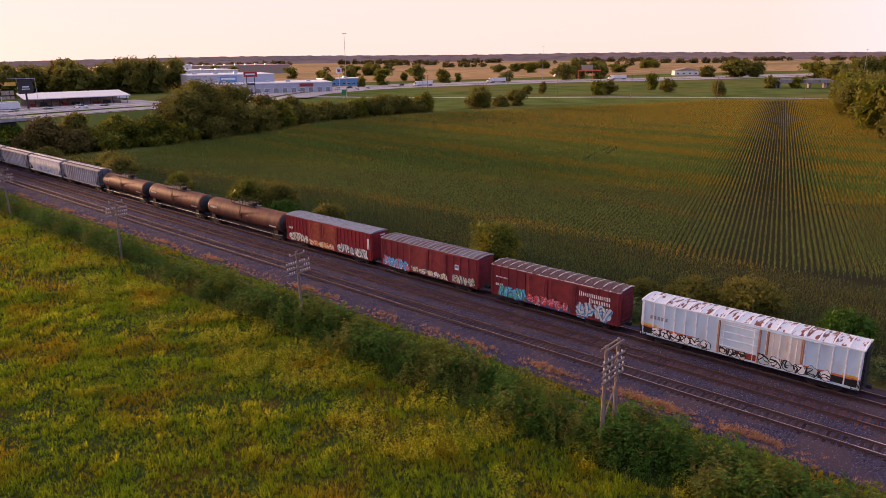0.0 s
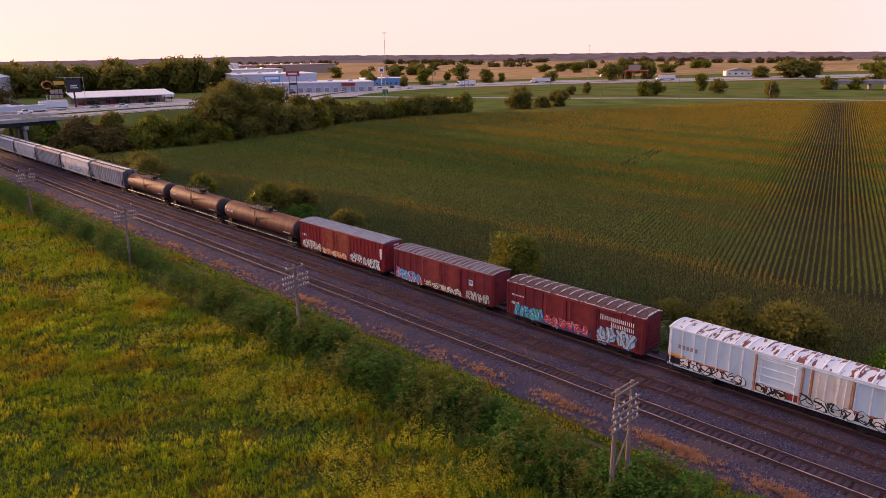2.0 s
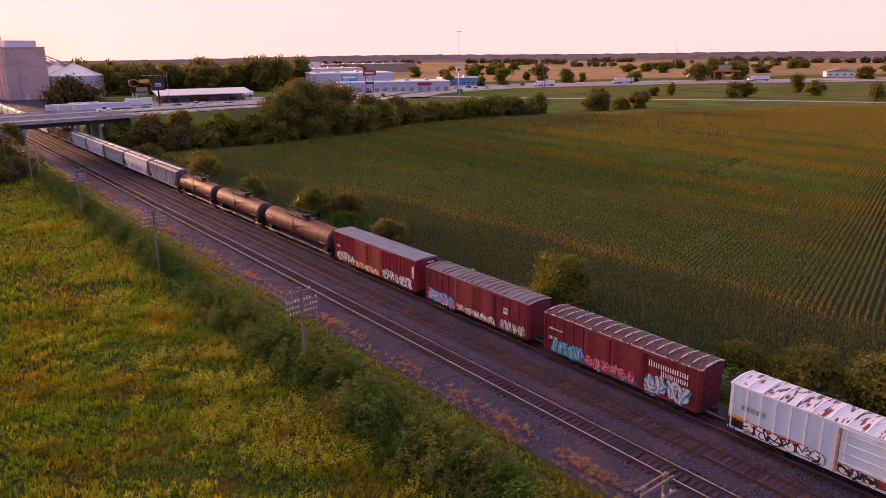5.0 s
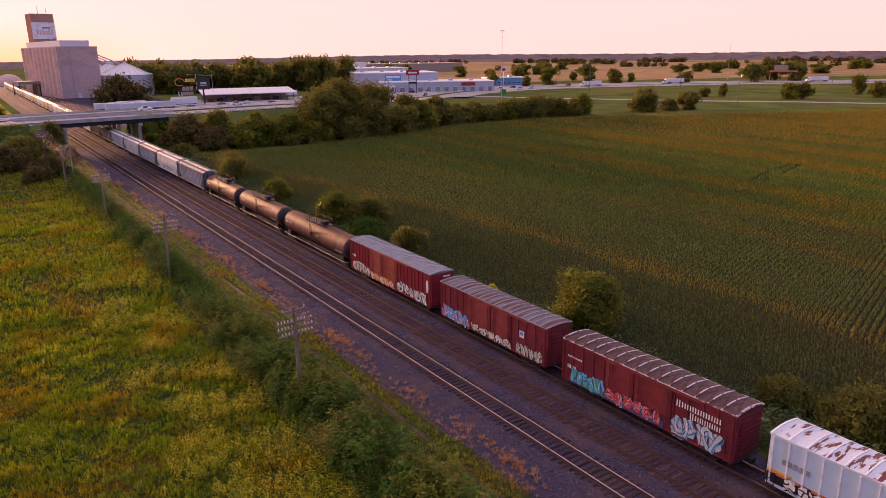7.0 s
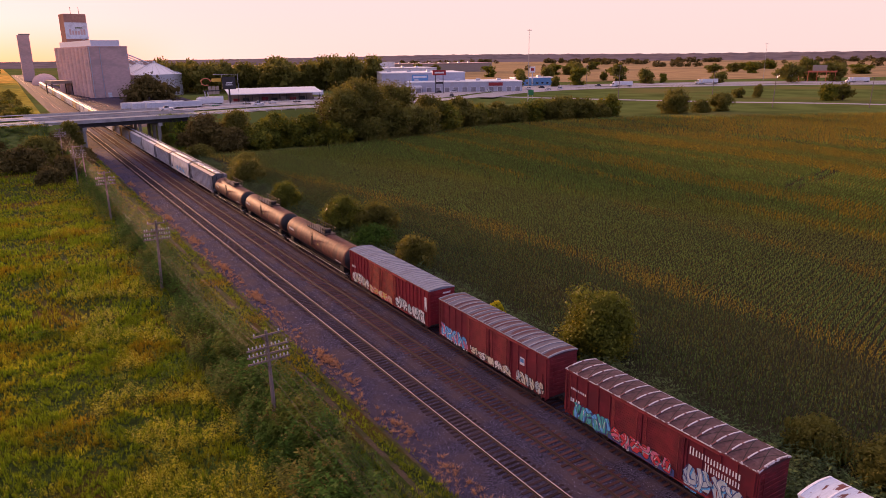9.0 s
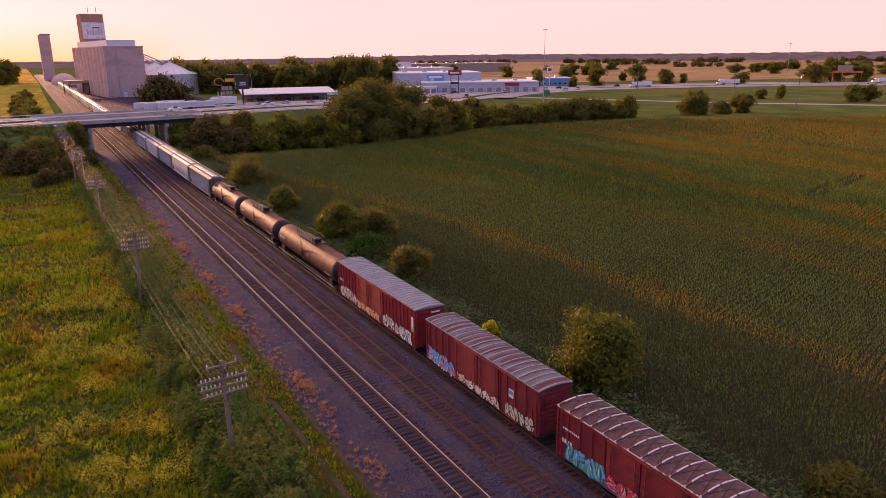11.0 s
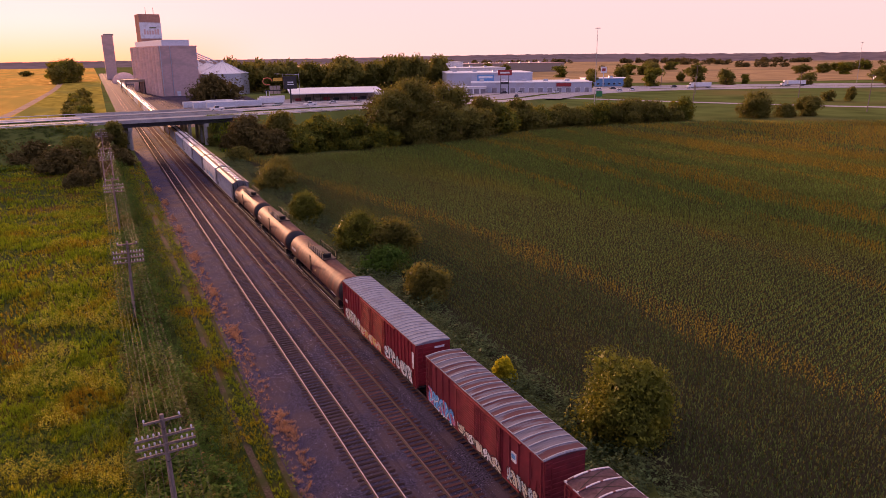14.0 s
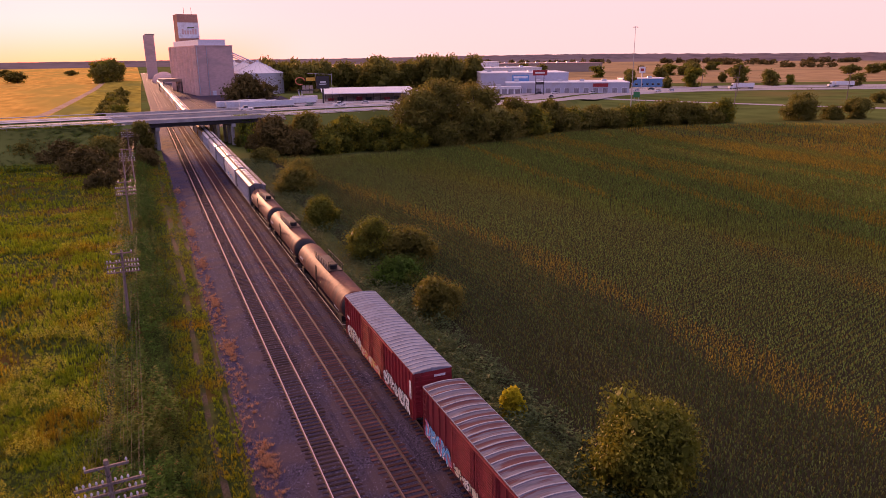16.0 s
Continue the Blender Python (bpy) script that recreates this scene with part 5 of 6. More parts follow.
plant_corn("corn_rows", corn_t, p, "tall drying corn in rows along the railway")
tassel_t = [spikes(3, 0.34, 0.04, 0.12, 60 + s) for s in range(4)]
s = p[RNG.uniform(0, 1, len(p)) < 0.8] + np.array((0, 0, 1.75))
scatter("corn_tassels", tassel_t, s, RNG.uniform(0.7, 1.2, len(s)), M_TASSEL, label="tan tassels on the corn beside the railway", category="corn")
near_rows, mid_rows, far_rows = [], [], []
for k in np.arange(-354, 448, 1):
    for step, lo, hi, into in ((0.40, 0, 48, near_rows), (0.48, 48, 150, mid_rows), (1.15, 150, 420, far_rows)):
        s = np.arange(lo, hi, step)
        s = s + RNG.uniform(0, step) + RNG.uniform(-0.45, 0.45, len(s)) * step
        q = rd[None] * s[:, None] + rn[None] * (k * 0.70) + np.array((20.0, 30.0))
        into.append(q[(q[:, 0] > head_edge(q[:, 1]) + 0.6) & inside_field(q) & (q[:, 1] > -47 + 0.32 * q[:, 0]) & (q[:, 0] < 395)])
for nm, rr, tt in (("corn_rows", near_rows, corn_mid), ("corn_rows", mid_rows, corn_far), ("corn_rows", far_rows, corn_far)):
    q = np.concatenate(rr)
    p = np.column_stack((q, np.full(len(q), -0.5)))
    plant_corn(nm, tt, p, "corn field in slanting rows, lit green with yellowing bands", M_CORNLIT)
    s = p[RNG.uniform(0, 1, len(p)) < 0.9] + np.array((0, 0, 1.45))
    scatter("corn_tassels", tassel_t, s, RNG.uniform(0.9, 1.2, len(s)), M_TASSEL, label="tan tassels on the slanting corn rows", category="corn")

# weeds between the train and the corn
p = np.concatenate((field_of(3800, 3.6, 8.8, -40, 70, -0.6), field_of(2600, 3.6, 11, 70, 180, -0.6)))
lump = 0.6 + 0.5 * ripple(p, 4.0, 3.1)
p[:, 2] += RNG.uniform(0, 0.8, len(p)) * np.clip(lump, 0.1, 1.2)
scatter("trackside_weeds", shrub_t, p, RNG.uniform(0.5, 1.2, len(p)), M_WEEDDARK, label="rank green weeds between the train and the corn", category="weeds")


# rough scrub and grass on the slopes of the embankments
q = np.concatenate((field_of(5200, -110, -23, 188, 218), field_of(2000, 9, 62, 196, 226)))
q[:, 2] = np.clip(-0.6 + (q[:, 1] - np.where(q[:, 0] < 0, 196 + 0.05 * (q[:, 0] + 60), 204 + 0.12 * q[:, 0])) / 15 * 8.1, -0.55, 7.2)
slope_t = [leafstalk(13, 0.6, 1.15, 0.26, 70 + s) for s in range(6)]
scatter("slope_scrub", slope_t, q, RNG.uniform(0.5, 1.6, len(q)), M_WEED, label="rough dull green scrub on the embankment slopes", category="weeds", tall=np.full(len(q), 0.6))
scatter("slope_grass", tufts, q + np.array((0.4, 0.6, 0.1)), RNG.uniform(0.8, 1.8, len(q)), M_GRASS, label="rank grass on the embankment slopes", category="grass")


# ---- trees ----
def crown_mesh(name, w, h, leaf, count, seed, material, base=0.18, lobes=14):
    """A crown of many leaves gathered in uneven lobes, with gaps between them."""
    r = np.random.default_rng(seed)
    cs = []
    for _ in range(lobes):
        a, q = r.uniform(0, math.tau), math.sqrt(r.uniform(0, 1))
        z = r.uniform(0, 1)
        rad = 0.5 * w * q * math.sin(math.pi * (0.18 + 0.74 * z)) ** 0.7 * 0.78
        cs.append((rad * math.cos(a), rad * math.sin(a), h * (base + 0.04 + (0.80 - base) * z), r.uniform(0.17, 0.28) * w))
    V = []
    for per, lo, hi, big in ((int(count * 0.86) // lobes, 0.62, 1.10, 1.0), (int(count * 0.14) // lobes, 0.05, 0.66, 3.4)):
        for cx, cy, cz, cr in cs:
            d = r.normal(size=(per, 3))
            d /= np.linalg.norm(d, axis=1)[:, None]
            rad = cr * r.uniform(lo, hi, (per, 1))
            c = d * rad * np.array((1, 1, 0.8)) + np.array((cx, cy, cz))
            a = r.normal(size=(per, 3))
            a /= np.linalg.norm(a, axis=1)[:, None]
            b = np.cross(a, d + 0.5 * r.normal(size=(per, 3)))
            b /= np.linalg.norm(b, axis=1)[:, None] + 1e-6
            s = leaf * big * r.uniform(0.6, 1.3, (per, 1))
            V.append(np.stack((c - a * s - b * s * 0.7, c - a * s + b * s * 0.7, c + a * s), 1).reshape(-1, 3))
    V = np.concatenate(V)
    V[:, 2] = np.maximum(V[:, 2], 0.05)
    F = np.arange(len(V)).reshape(-1, 3)
    return mesh_np(name, V, F, material), cs


def tree(name, at, w, h, material, label, seed, leaf=0.3, count=2600, base=0.18, lobes=14, group="trees by the field", category="tree"):
    t = thing(name, at, 0, label, category, group)
    mesh, cs = crown_mesh("crown", w, h, leaf, count, seed, material, base, lobes)
    link_mesh("crown", mesh, None, t)
    bm = bmesh.new()
    r0 = 0.025 * h + 0.05
    tube(bm, (0, 0, -0.3), (0, 0, h * 0.3), r0, r0 * 0.7, 8)
    tube(bm, (0, 0, h * 0.3), (0.05 * w, 0, h * 0.62), r0 * 0.7, r0 * 0.35, 8)
    for cx, cy, cz, cr in cs[:7]:
        tube(bm, (0, 0, min(h * 0.28, cz * 0.6)), (cx * 0.8, cy * 0.8, cz), r0 * 0.4, r0 * 0.12, 6)
    part("trunk", bm, M_BARK, t)
    return t


# bushes between the train and the corn
for k, (x, y, w_, h_, m_, lb) in enumerate([
        (9.4, 26.0, 7.6, 6.0, M_LEAFWARM, "large rounded yellow-green bush at the corn's edge"),
        (9.4, 81.5, 7.6, 5.6, M_LEAFWARM, "yellow-green bush beside the tank cars"),
        (13.4, 77.5, 7.6, 5.2, M_LEAF, "dark green bush beside the tank cars"),
        (9.0, 70.0, 7.0, 3.0, M_WEED, "low spreading green shrub by the corn"),
        (9.2, 58.5, 5.6, 4.4, M_LEAF, "dark green bush at the corn's edge"),
        (7.4, 101.5, 6.0, 5.2, M_LEAFWARM, "small yellow-leaved tree beside the tank cars"),
        (9.6, 132.0, 9.5, 5.0, M_LEAF, "broad dark bush behind the hopper cars"),
        (13.5, 146.0, 9.0, 4.6, M_LEAF, "broad dark bush behind the hopper cars"),
        (6.2, 36.5, 1.8, 2.6, M_GOLD, "small bright yellow sapling beside the boxcars"),
        (10.8, 5.6, 4.6, 2.2, M_LEAF, "ragged green bush behind the boxcars"),
        (11.2, 0.0, 6.2, 3.2, M_LEAF, "ragged green bush behind the boxcars"),
        (12.0, -5.8, 7.6, 4.4, M_LEAF, "tall green bush behind the white boxcar"),
        (10.4, -15.0, 5.4, 3.4, M_WEED, "dark green bush behind the white boxcar"),
        (9.0, -22.0, 6.0, 3.6, M_WEED, "dark green bush behind the white boxcar")]):
    tree("bush", (x, y, -0.55), w_, h_, m_, lb, 100 + k, leaf=0.12, count=19000 if k == 0 else 9000, base=0.0, lobes=34, group="bushes beside the train", category="bush")

# trees along the far edge of the field and by the overpass
for k, (x, y, w_, h_, m_, lb) in enumerate([
        (73, 186, 16, 12, M_LEAF, "dark understorey tree below the large ones"), (52, 184, 12, 8, M_LEAF, "dark understorey shrub below the large trees"), (64, 182, 12, 7, M_LEAF, "dark understorey shrub below the large trees"),
        (86, 188, 14, 9, M_LEAF, "dark understorey shrub below the large trees"), (45, 186, 11, 8, M_LEAFWARM, "olive shrub at the field's corner"), (100, 196, 12, 8, M_LEAF, "dense low shrub in the hedge"), (118, 203, 11, 7, M_LEAF, "dense low shrub in the hedge"),
        (128, 206, 12, 6, M_LEAF, "dense low shrub in the hedge"), (138, 206, 12, 6, M_LEAF, "dense low shrub in the hedge"), (148, 205, 12, 7, M_LEAF, "dense low shrub in the hedge"), (160, 204, 12, 7, M_LEAF, "dense low shrub in the hedge"), (172, 203, 12, 6, M_LEAF, "dense low shrub in the hedge"),
        (182, 202, 10, 6, M_LEAF, "dense low shrub in the hedge"), (30, 186, 11, 7, M_LEAF, "dense low shrub in the hedge"), (21, 186, 11, 6, M_LEAFRED, "brownish shrub by the embankment"),
        (16, 192, 13, 9, M_LEAFRED, "brownish green tree at the foot of the embankment"),
        (26, 196, 12, 9, M_LEAF, "dense dark tree at the foot of the embankment"),
        (36, 190, 13, 10, M_LEAFWARM, "olive green tree in the hedge by the field"),
        (46, 196, 14, 9, M_LEAF, "dark tree in the hedge by the field"),
        (56, 188, 17, 19, M_LEAF, "large broad dark tree at the field's corner"),
        (67, 194, 19, 21, M_LEAF, "very large dark tree at the field's corner"),
        (80, 196, 18, 20, M_LEAF, "very large dark tree at the field's corner"),
        (60, 200, 16, 14, M_LEAFRED, "greyish brown tree in front of larger ones"),
        (94, 198, 13, 13, M_LEAF, "medium dark tree in the hedge"),
        (113, 207, 12, 12, M_LEAF, "medium dark tree in the hedge"),
        (104, 200, 10, 7, M_LEAF, "low dark shrub in the hedge"),
        (123, 208, 11, 7, M_LEAFWARM, "low olive shrub in the hedge"),
        (133, 209, 11, 7, M_LEAF, "low dark shrub in the hedge"),
        (143, 208, 11, 6, M_LEAFWARM, "low olive shrub in the hedge"),
        (154, 208, 12, 9, M_LEAF, "rounded dark shrub in the hedge"),
        (166, 207, 12, 9, M_LEAF, "rounded dark shrub in the hedge"),
        (177, 206, 9, 6, M_LEAFWARM, "low olive shrub in the hedge"),
        (188, 204, 12, 8, M_LEAFWARM, "rounded olive shrub in the hedge"),
        (220, 196, 15, 11, M_LEAF, "rounded dark shrub at the edge of the field"),
        (233, 192, 9, 6, M_LEAF, "low shrub at the edge of the field"),
        (244, 190, 11, 9, M_LEAF, "rounded dark shrub at the edge of the field")]):
    vary = 0.8 + 0.5 * ((k * 37) % 17) / 16
    tree("tree", (x, y, -0.5), w_, h_ * (vary if h_ < 10 else 1.0), M_LEAFWARM if (m_ == M_LEAF and h_ < 9 and k % 4 == 1) else m_, lb, 200 + k, leaf=0.30, count=int(4200 + 15 * w_ * h_), base=0.0, lobes=26)
for k, (x, y, w_, h_, m_) in enumerate([(-24, 167, 9, 4.5, M_LEAFRED), (-31, 180, 12, 5.5, M_LEAFRED), (-27, 192, 12, 6.5, M_LEAF), (-18.5, 208, 8, 10, M_LEAF), (-37, 198, 12, 5, M_LEAFRED), (-17.5, 184, 7, 4, M_LEAFRED),
                                        (-21, 200, 9, 7, M_LEAFRED), (-45, 205, 12, 5, M_LEAF), (-34, 207, 10, 4.5, M_LEAFRED), (-27, 156, 7, 3, M_LEAFRED), (-55, 200, 9, 3.5, M_LEAFRED), (11, 178, 7, 3.2, M_LEAF), (13, 203, 8, 4.5, M_LEAFRED), (11, 214, 6, 3.5, M_LEAF), (20, 212, 9, 6, M_LEAFRED), (30, 208, 10, 6, M_LEAF)]):
    tree("bush", (x, y, -0.5), w_, h_, m_, "reddish brown scrub on the embankment beside the overpass", 300 + k, leaf=0.26, count=3600, base=0.0, lobes=16, group="scrub by the overpass", category="bush")


# ---- the pole line beside the railway ----
ARMS = (7.75, 6.85, 6.35, 5.85)
PINS = [-1.35 + 0.27 * k for k in range(11) if k != 5]


def crossarm(pole, x, z, half, pins, y=0.0):
    arm = part("crossarm", boxes((x - half, x + half, y - 0.16, y - 0.05, z - 0.06, z + 0.06)), M_POLE, pole, "weathered timber crossarm", 0.01)
    bm = bmesh.new()
    tube(bm, (x - half * 0.45, y - 0.17, z), (x, y - 0.13, z - 0.55), 0.018, seg=5)
    tube(bm, (x + half * 0.45, y - 0.17, z), (x, y - 0.13, z - 0.55), 0.018, seg=5)
    part("brace", bm, M_STEEL, arm)
    for p in pins:
        ob = link_mesh("insulator", INSULATOR, None, arm)
        ob.matrix_basis = pose(x + p, y - 0.105, z + 0.06)


bm = bmesh.new()
tube(bm, (0, 0, 0), (0, 0, 0.09), 0.02, seg=6)
tube(bm, (0, 0, 0.08), (0, 0, 0.15), 0.06, 0.055, seg=8)
tube(bm, (0, 0, 0.15), (0, 0, 0.21), 0.045, 0.03, seg=8)
INSULATOR = bpy.data.meshes.new("insulator")
bm.to_mesh(INSULATOR)
bm.free()
INSULATOR.materials.append(M_INSUL)


def telegraph_pole(x, y, lean, seed):
    r = random.Random(seed)
    t = thing("utility_pole", (x, y, -0.55), 0, "weathered timber utility pole with crossarms and glass insulators", "utility pole", "poles beside the railway")
    t.matrix_world = pose(x, y, -0.55, lean, r.uniform(-1.5, 1.5), r.uniform(-3, 3))
    bm = bmesh.new()
    tube(bm, (0, 0, -0.2), (0, 0, 4.5), 0.17, 0.145, 10)
    tube(bm, (0, 0, 4.5), (0, 0, 8.6), 0.145, 0.11, 10)
    part("pole", bm, M_POLE, t)
    crossarm(t, 0, ARMS[0] + 0.55, 0.95, (-0.9, 0.85))
    for z in ARMS[1:]:
        crossarm(t, 0, z + 0.55, 1.5, [p for p in PINS if r.random() < 0.8])
    return t


def double_pole(x, y, seed, gap=1.75):
    t = thing("double_pole", (x, y, -0.55), 0, "pair of weathered timber poles joined by crossarms and a brace", "utility pole", "poles beside the railway")
    for s in (-gap / 2, gap / 2):
        bm = bmesh.new()
        tube(bm, (s, 0, -0.2), (s * 0.94, 0, 8.5), 0.17, 0.12, 10)
        part("pole", bm, M_POLE, t)
    part("top_beam", boxes((-1.2, 1.2, -0.22, -0.12, 8.2, 8.32), (-1.2, 1.2, 0.12, 0.22, 8.2, 8.32)), M_POLE, t, "paired timber top beam", 0.01)
    for z in (7.35, 6.85, 6.4, 5.95):
        crossarm(t, 0, z, 1.5, PINS[::2] if z > 6.5 else PINS[1::2], -0.05)
    bm = bmesh.new()
    tube(bm, (-gap / 2, -0.1, 3.2), (gap / 2, -0.1, 5.6), 0.06, seg=6)
    part("diagonal_brace", bm, M_POLE, t)
    return t


POLES = [(-20.1, -6.9, 2), (-20.0, 27.3, 1), (-20.4, 67.0, 1), (-20.4, 110.0, 1), (-20.8, 152.0, 2), (-21.2, 196.0, 1)]
for k, (x, y, n_) in enumerate(POLES):
    if n_ == 2:
        double_pole(x, y, k)
    else:
        telegraph_pole(x, y, (0.6, -0.8, 0.5)[k % 3], k)
line = [(-19.8, -50.0, 1)] + POLES
for a, z in enumerate(ARMS[1:]):
    for k, px in enumerate(PINS):
        if (k + a) % 5 in (1, 3):
            continue
        bm = bmesh.new()
        pts = []
        for (x0, y0, _), (x1, y1, _) in zip(line, line[1:]):
            pts += [(x0 + (x1 - x0) * u + px, y0 + (y1 - y0) * u, z + 0.2 - 4 * u * (1 - u) * (0.55 + 0.1 * (k % 3))) for u in (s / 8 for s in range(8))]
        pipe(bm, pts, 0.0042, 3)
        ob = part("line_wire", bm, M_WIRE, None)
        tagged(ob, "thin sagging metal line wire strung between the poles", "wire", "line wires")


# ---- grain elevator, bins and far towers ----
elev = thing("grain_elevator", (26.5, 562, -0.5), 7.0, "large pale concrete grain elevator with a tall headhouse tower", "grain elevator")
bm = bmesh.new()
W2, D2, H2 = 12.5, 50.0, 33.0
box(bm, -W2, W2, -D2, D2, 0, H2)
part("silo_block", bm, M_SILO, elev, "smooth concrete silo block", 0.6)
for k in range(9):
    bm = bmesh.new()
    y = -D2 + 5 + k * 11.2
    tube(bm, (-W2 + 1.2, y, 0), (-W2 + 1.2, y, H2 - 0.4), 2.6, seg=20)
    part("silo", bm, M_SILO, elev, "round concrete silo")
part("roof_house", boxes((-W2 + 3, W2 - 4, -D2 + 2, D2 - 4, H2, H2 + 4.2)), M_ROOFW, elev, "pale long gallery on the roof", 0.1)
part("roof_edge", boxes((-W2 - 0.25, W2 + 0.25, -D2 - 0.25, D2 + 0.25, H2 - 0.5, H2 + 0.35)), M_SILO, elev)
tower = part("headhouse", boxes((-9.0, 6.0, 22, 38, H2, H2 + 24)), M_BRICK, elev, "tall reddish headhouse tower", 0.2)
part("sign_panel", boxes((-9.15, 6.15, 21.7, 22.0, H2 + 6.5, H2 + 18.0)), M_WHITE, tower, "large white sign panel")
for k in range(6):
    part("sign_lettering", boxes((-6.5 + k * 1.9, -5.2 + k * 1.9, 21.6, 21.7, H2 + 9.4, H2 + 12.2 + (k in (0, 4, 5)) * 1.0)), M_SILO, tower, "grey lettering as plain bars")
part("sign_mark", boxes((-2.4, 2.6, 21.6, 21.7, H2 + 13.8, H2 + 14.6)), M_FARGRASS, tower, "green arc mark")
bm = bmesh.new()
for x in (-3, 2.5):
    tube(bm, (x, 26, H2 + 24), (x, 26, H2 + 29), 0.16, seg=5)
part("antenna", bm, M_STEEL, tower)
bm = bmesh.new()
for k in range(5):
    box(bm, -1 + k * 1.4, 0.2 + k * 1.4, 19.5, 22, H2 + 4 + k * 0.9, H2 + 4.3 + k * 0.9)
part("stair", bm, M_GALV, tower, "outside stair")
bm = bmesh.new()
for x in (-W2 + 1.0, -W2 + 7.4):
    tube(bm, (x, -D2 - 0.4, 0), (x, -D2 - 0.4, H2), 0.25, seg=6)
for z in (9, 18, 27):
    box(bm, W2 - 0.9, W2 - 0.2, -D2 - 0.2, -D2 + 0.02, z, z + 1.4)
part("down_pipe", bm, M_GALV, elev)
part("loading_door", boxes((-3.2, -0.8, -D2 - 0.12, -D2 + 0.02, 0, 3.2)), M_WHITE, elev, "small white door")
for k in range(3):
    bm = bmesh.new()
    tube(bm, (W2 - 3, -10 + k * 13, H2 + 1), (W2 + 22 + k * 2, -22 + k * 22, 21.6), 0.5, seg=6)
    part("conveyor_spout", bm, M_GALV, elev, "slanting conveyor spout to the bins")
shed = part("loading_shed", boxes((-27, -13, 4, 26, 8.2, 10.2)), M_TANWALL, elev, "open loading shed beside the track")
for x in (-26.4, -13.6):
    for y in (4.6, 25.4):
        part("shed_post", boxes((x - 0.3, x + 0.3, y - 0.3, y + 0.3, 0, 8.2)), M_STEEL, shed)


def grain_bin(x, y, r, eave, peak):
    t = thing("grain_bin", (x, y, -0.5), 0, "round galvanised steel grain bin with a conical roof", "grain bin", "grain bins")
    bm = bmesh.new()
    tube(bm, (0, 0, 0), (0, 0, eave), r, seg=40)
    part("wall", bm, M_GALV, t)
    bm = bmesh.new()
    tube(bm, (0, 0, eave), (0, 0, peak), r + 0.4, 1.2, seg=40)
    part("roof", bm, M_ROOFW, t, "pale ribbed conical roof")
    bm = bmesh.new()
    for k in range(20):
        a = k * math.tau / 20
        tube(bm, ((r + 0.42) * math.cos(a), (r + 0.42) * math.sin(a), eave + 0.1), (1.2 * math.cos(a), 1.2 * math.sin(a), peak + 0.1), 0.12, seg=4)
    tube(bm, (0, 0, peak), (0, 0, peak + 1.2), 1.2, 0.9, seg=12)
    part("roof_rib", bm, M_GALV, t)
    bm = bmesh.new()
    for k in range(20):
        a = k * math.tau / 20
        tube(bm, ((r + 0.05) * math.cos(a), (r + 0.05) * math.sin(a), 0), ((r + 0.05) * math.cos(a), (r + 0.05) * math.sin(a), eave), 0.12, seg=4)
    part("stiffener", bm, M_GALV, t)


grain_bin(62.5, 522, 17.5, 14.4, 22.0)
grain_bin(58, 558, 16.5, 14.4, 21.5)
grain_bin(55, 595, 16.5, 14.4, 21.5)
t = thing("far_tower", (0.0, 946, -0.5), 0, "tall narrow concrete tower beside the far tracks", "tower")
part("shaft", boxes((-6.5, 5.5, -8, 8, 0, 51)), M_SILO, t, "", 0.3)
part("head", boxes((-4.5, 6.5, -7, 7, 51, 52.5)), M_TANWALL, t)
t = thing("storage_dome", (7.5, 800, -0.5), 0, "pale domed storage shed by the far tracks", "shed")
bm = bmesh.new()
for k in range(6):
    a, b = k * 15, (k + 1) * 15
    tube(bm, (0, 0, 11 * math.sin(radians(a))), (0, 0, 11 * math.sin(radians(b))), 12 * math.cos(radians(a)), max(0.2, 12 * math.cos(radians(b))), seg=28, caps=False)
part("dome", bm, M_SILO, t)

# sidings by the elevator
for k, x in enumerate((14.0, 18.0)):
    t = thing("siding_track", (x, 0, 0), 0, "siding track with shiny rails by the elevator", "track", "parallel tracks", "structure")
    for side in (-0.75, 0.75):
        bm = bmesh.new()
        sweep(bm, RAIL_PROFILE, [(side, 300 + 30 * k, 0), (side - x * 0.5, 760, 0)])
        rail = part("rail", bm, M_RAIL, t)
        bm = bmesh.new()
        sweep(bm, TOP_PROFILE, [(side, 300 + 30 * k, 0), (side - x * 0.5, 760, 0)])
        part("rail_head", bm, M_RAILTOP, rail)
sheet("yard", ((4, 275), (60, 300), (70, 480), (24, 520), (14, 780), (4, 780)), -0.42, M_BALLAST, "grey gravel yard by the grain elevator", "yard")
sheet("forecourt", ((62, 352), (150, 372), (150, 420), (72, 430), (58, 390)), -0.40, M_ASPHALT, "asphalt forecourt of the open-sided shop", "yard")
sheet("parking_lot", ((185, 418), (300, 378), (345, 392), (350, 420), (250, 450), (190, 450)), -0.40, M_ASPHALT, "asphalt yard in front of the warehouses", "yard")


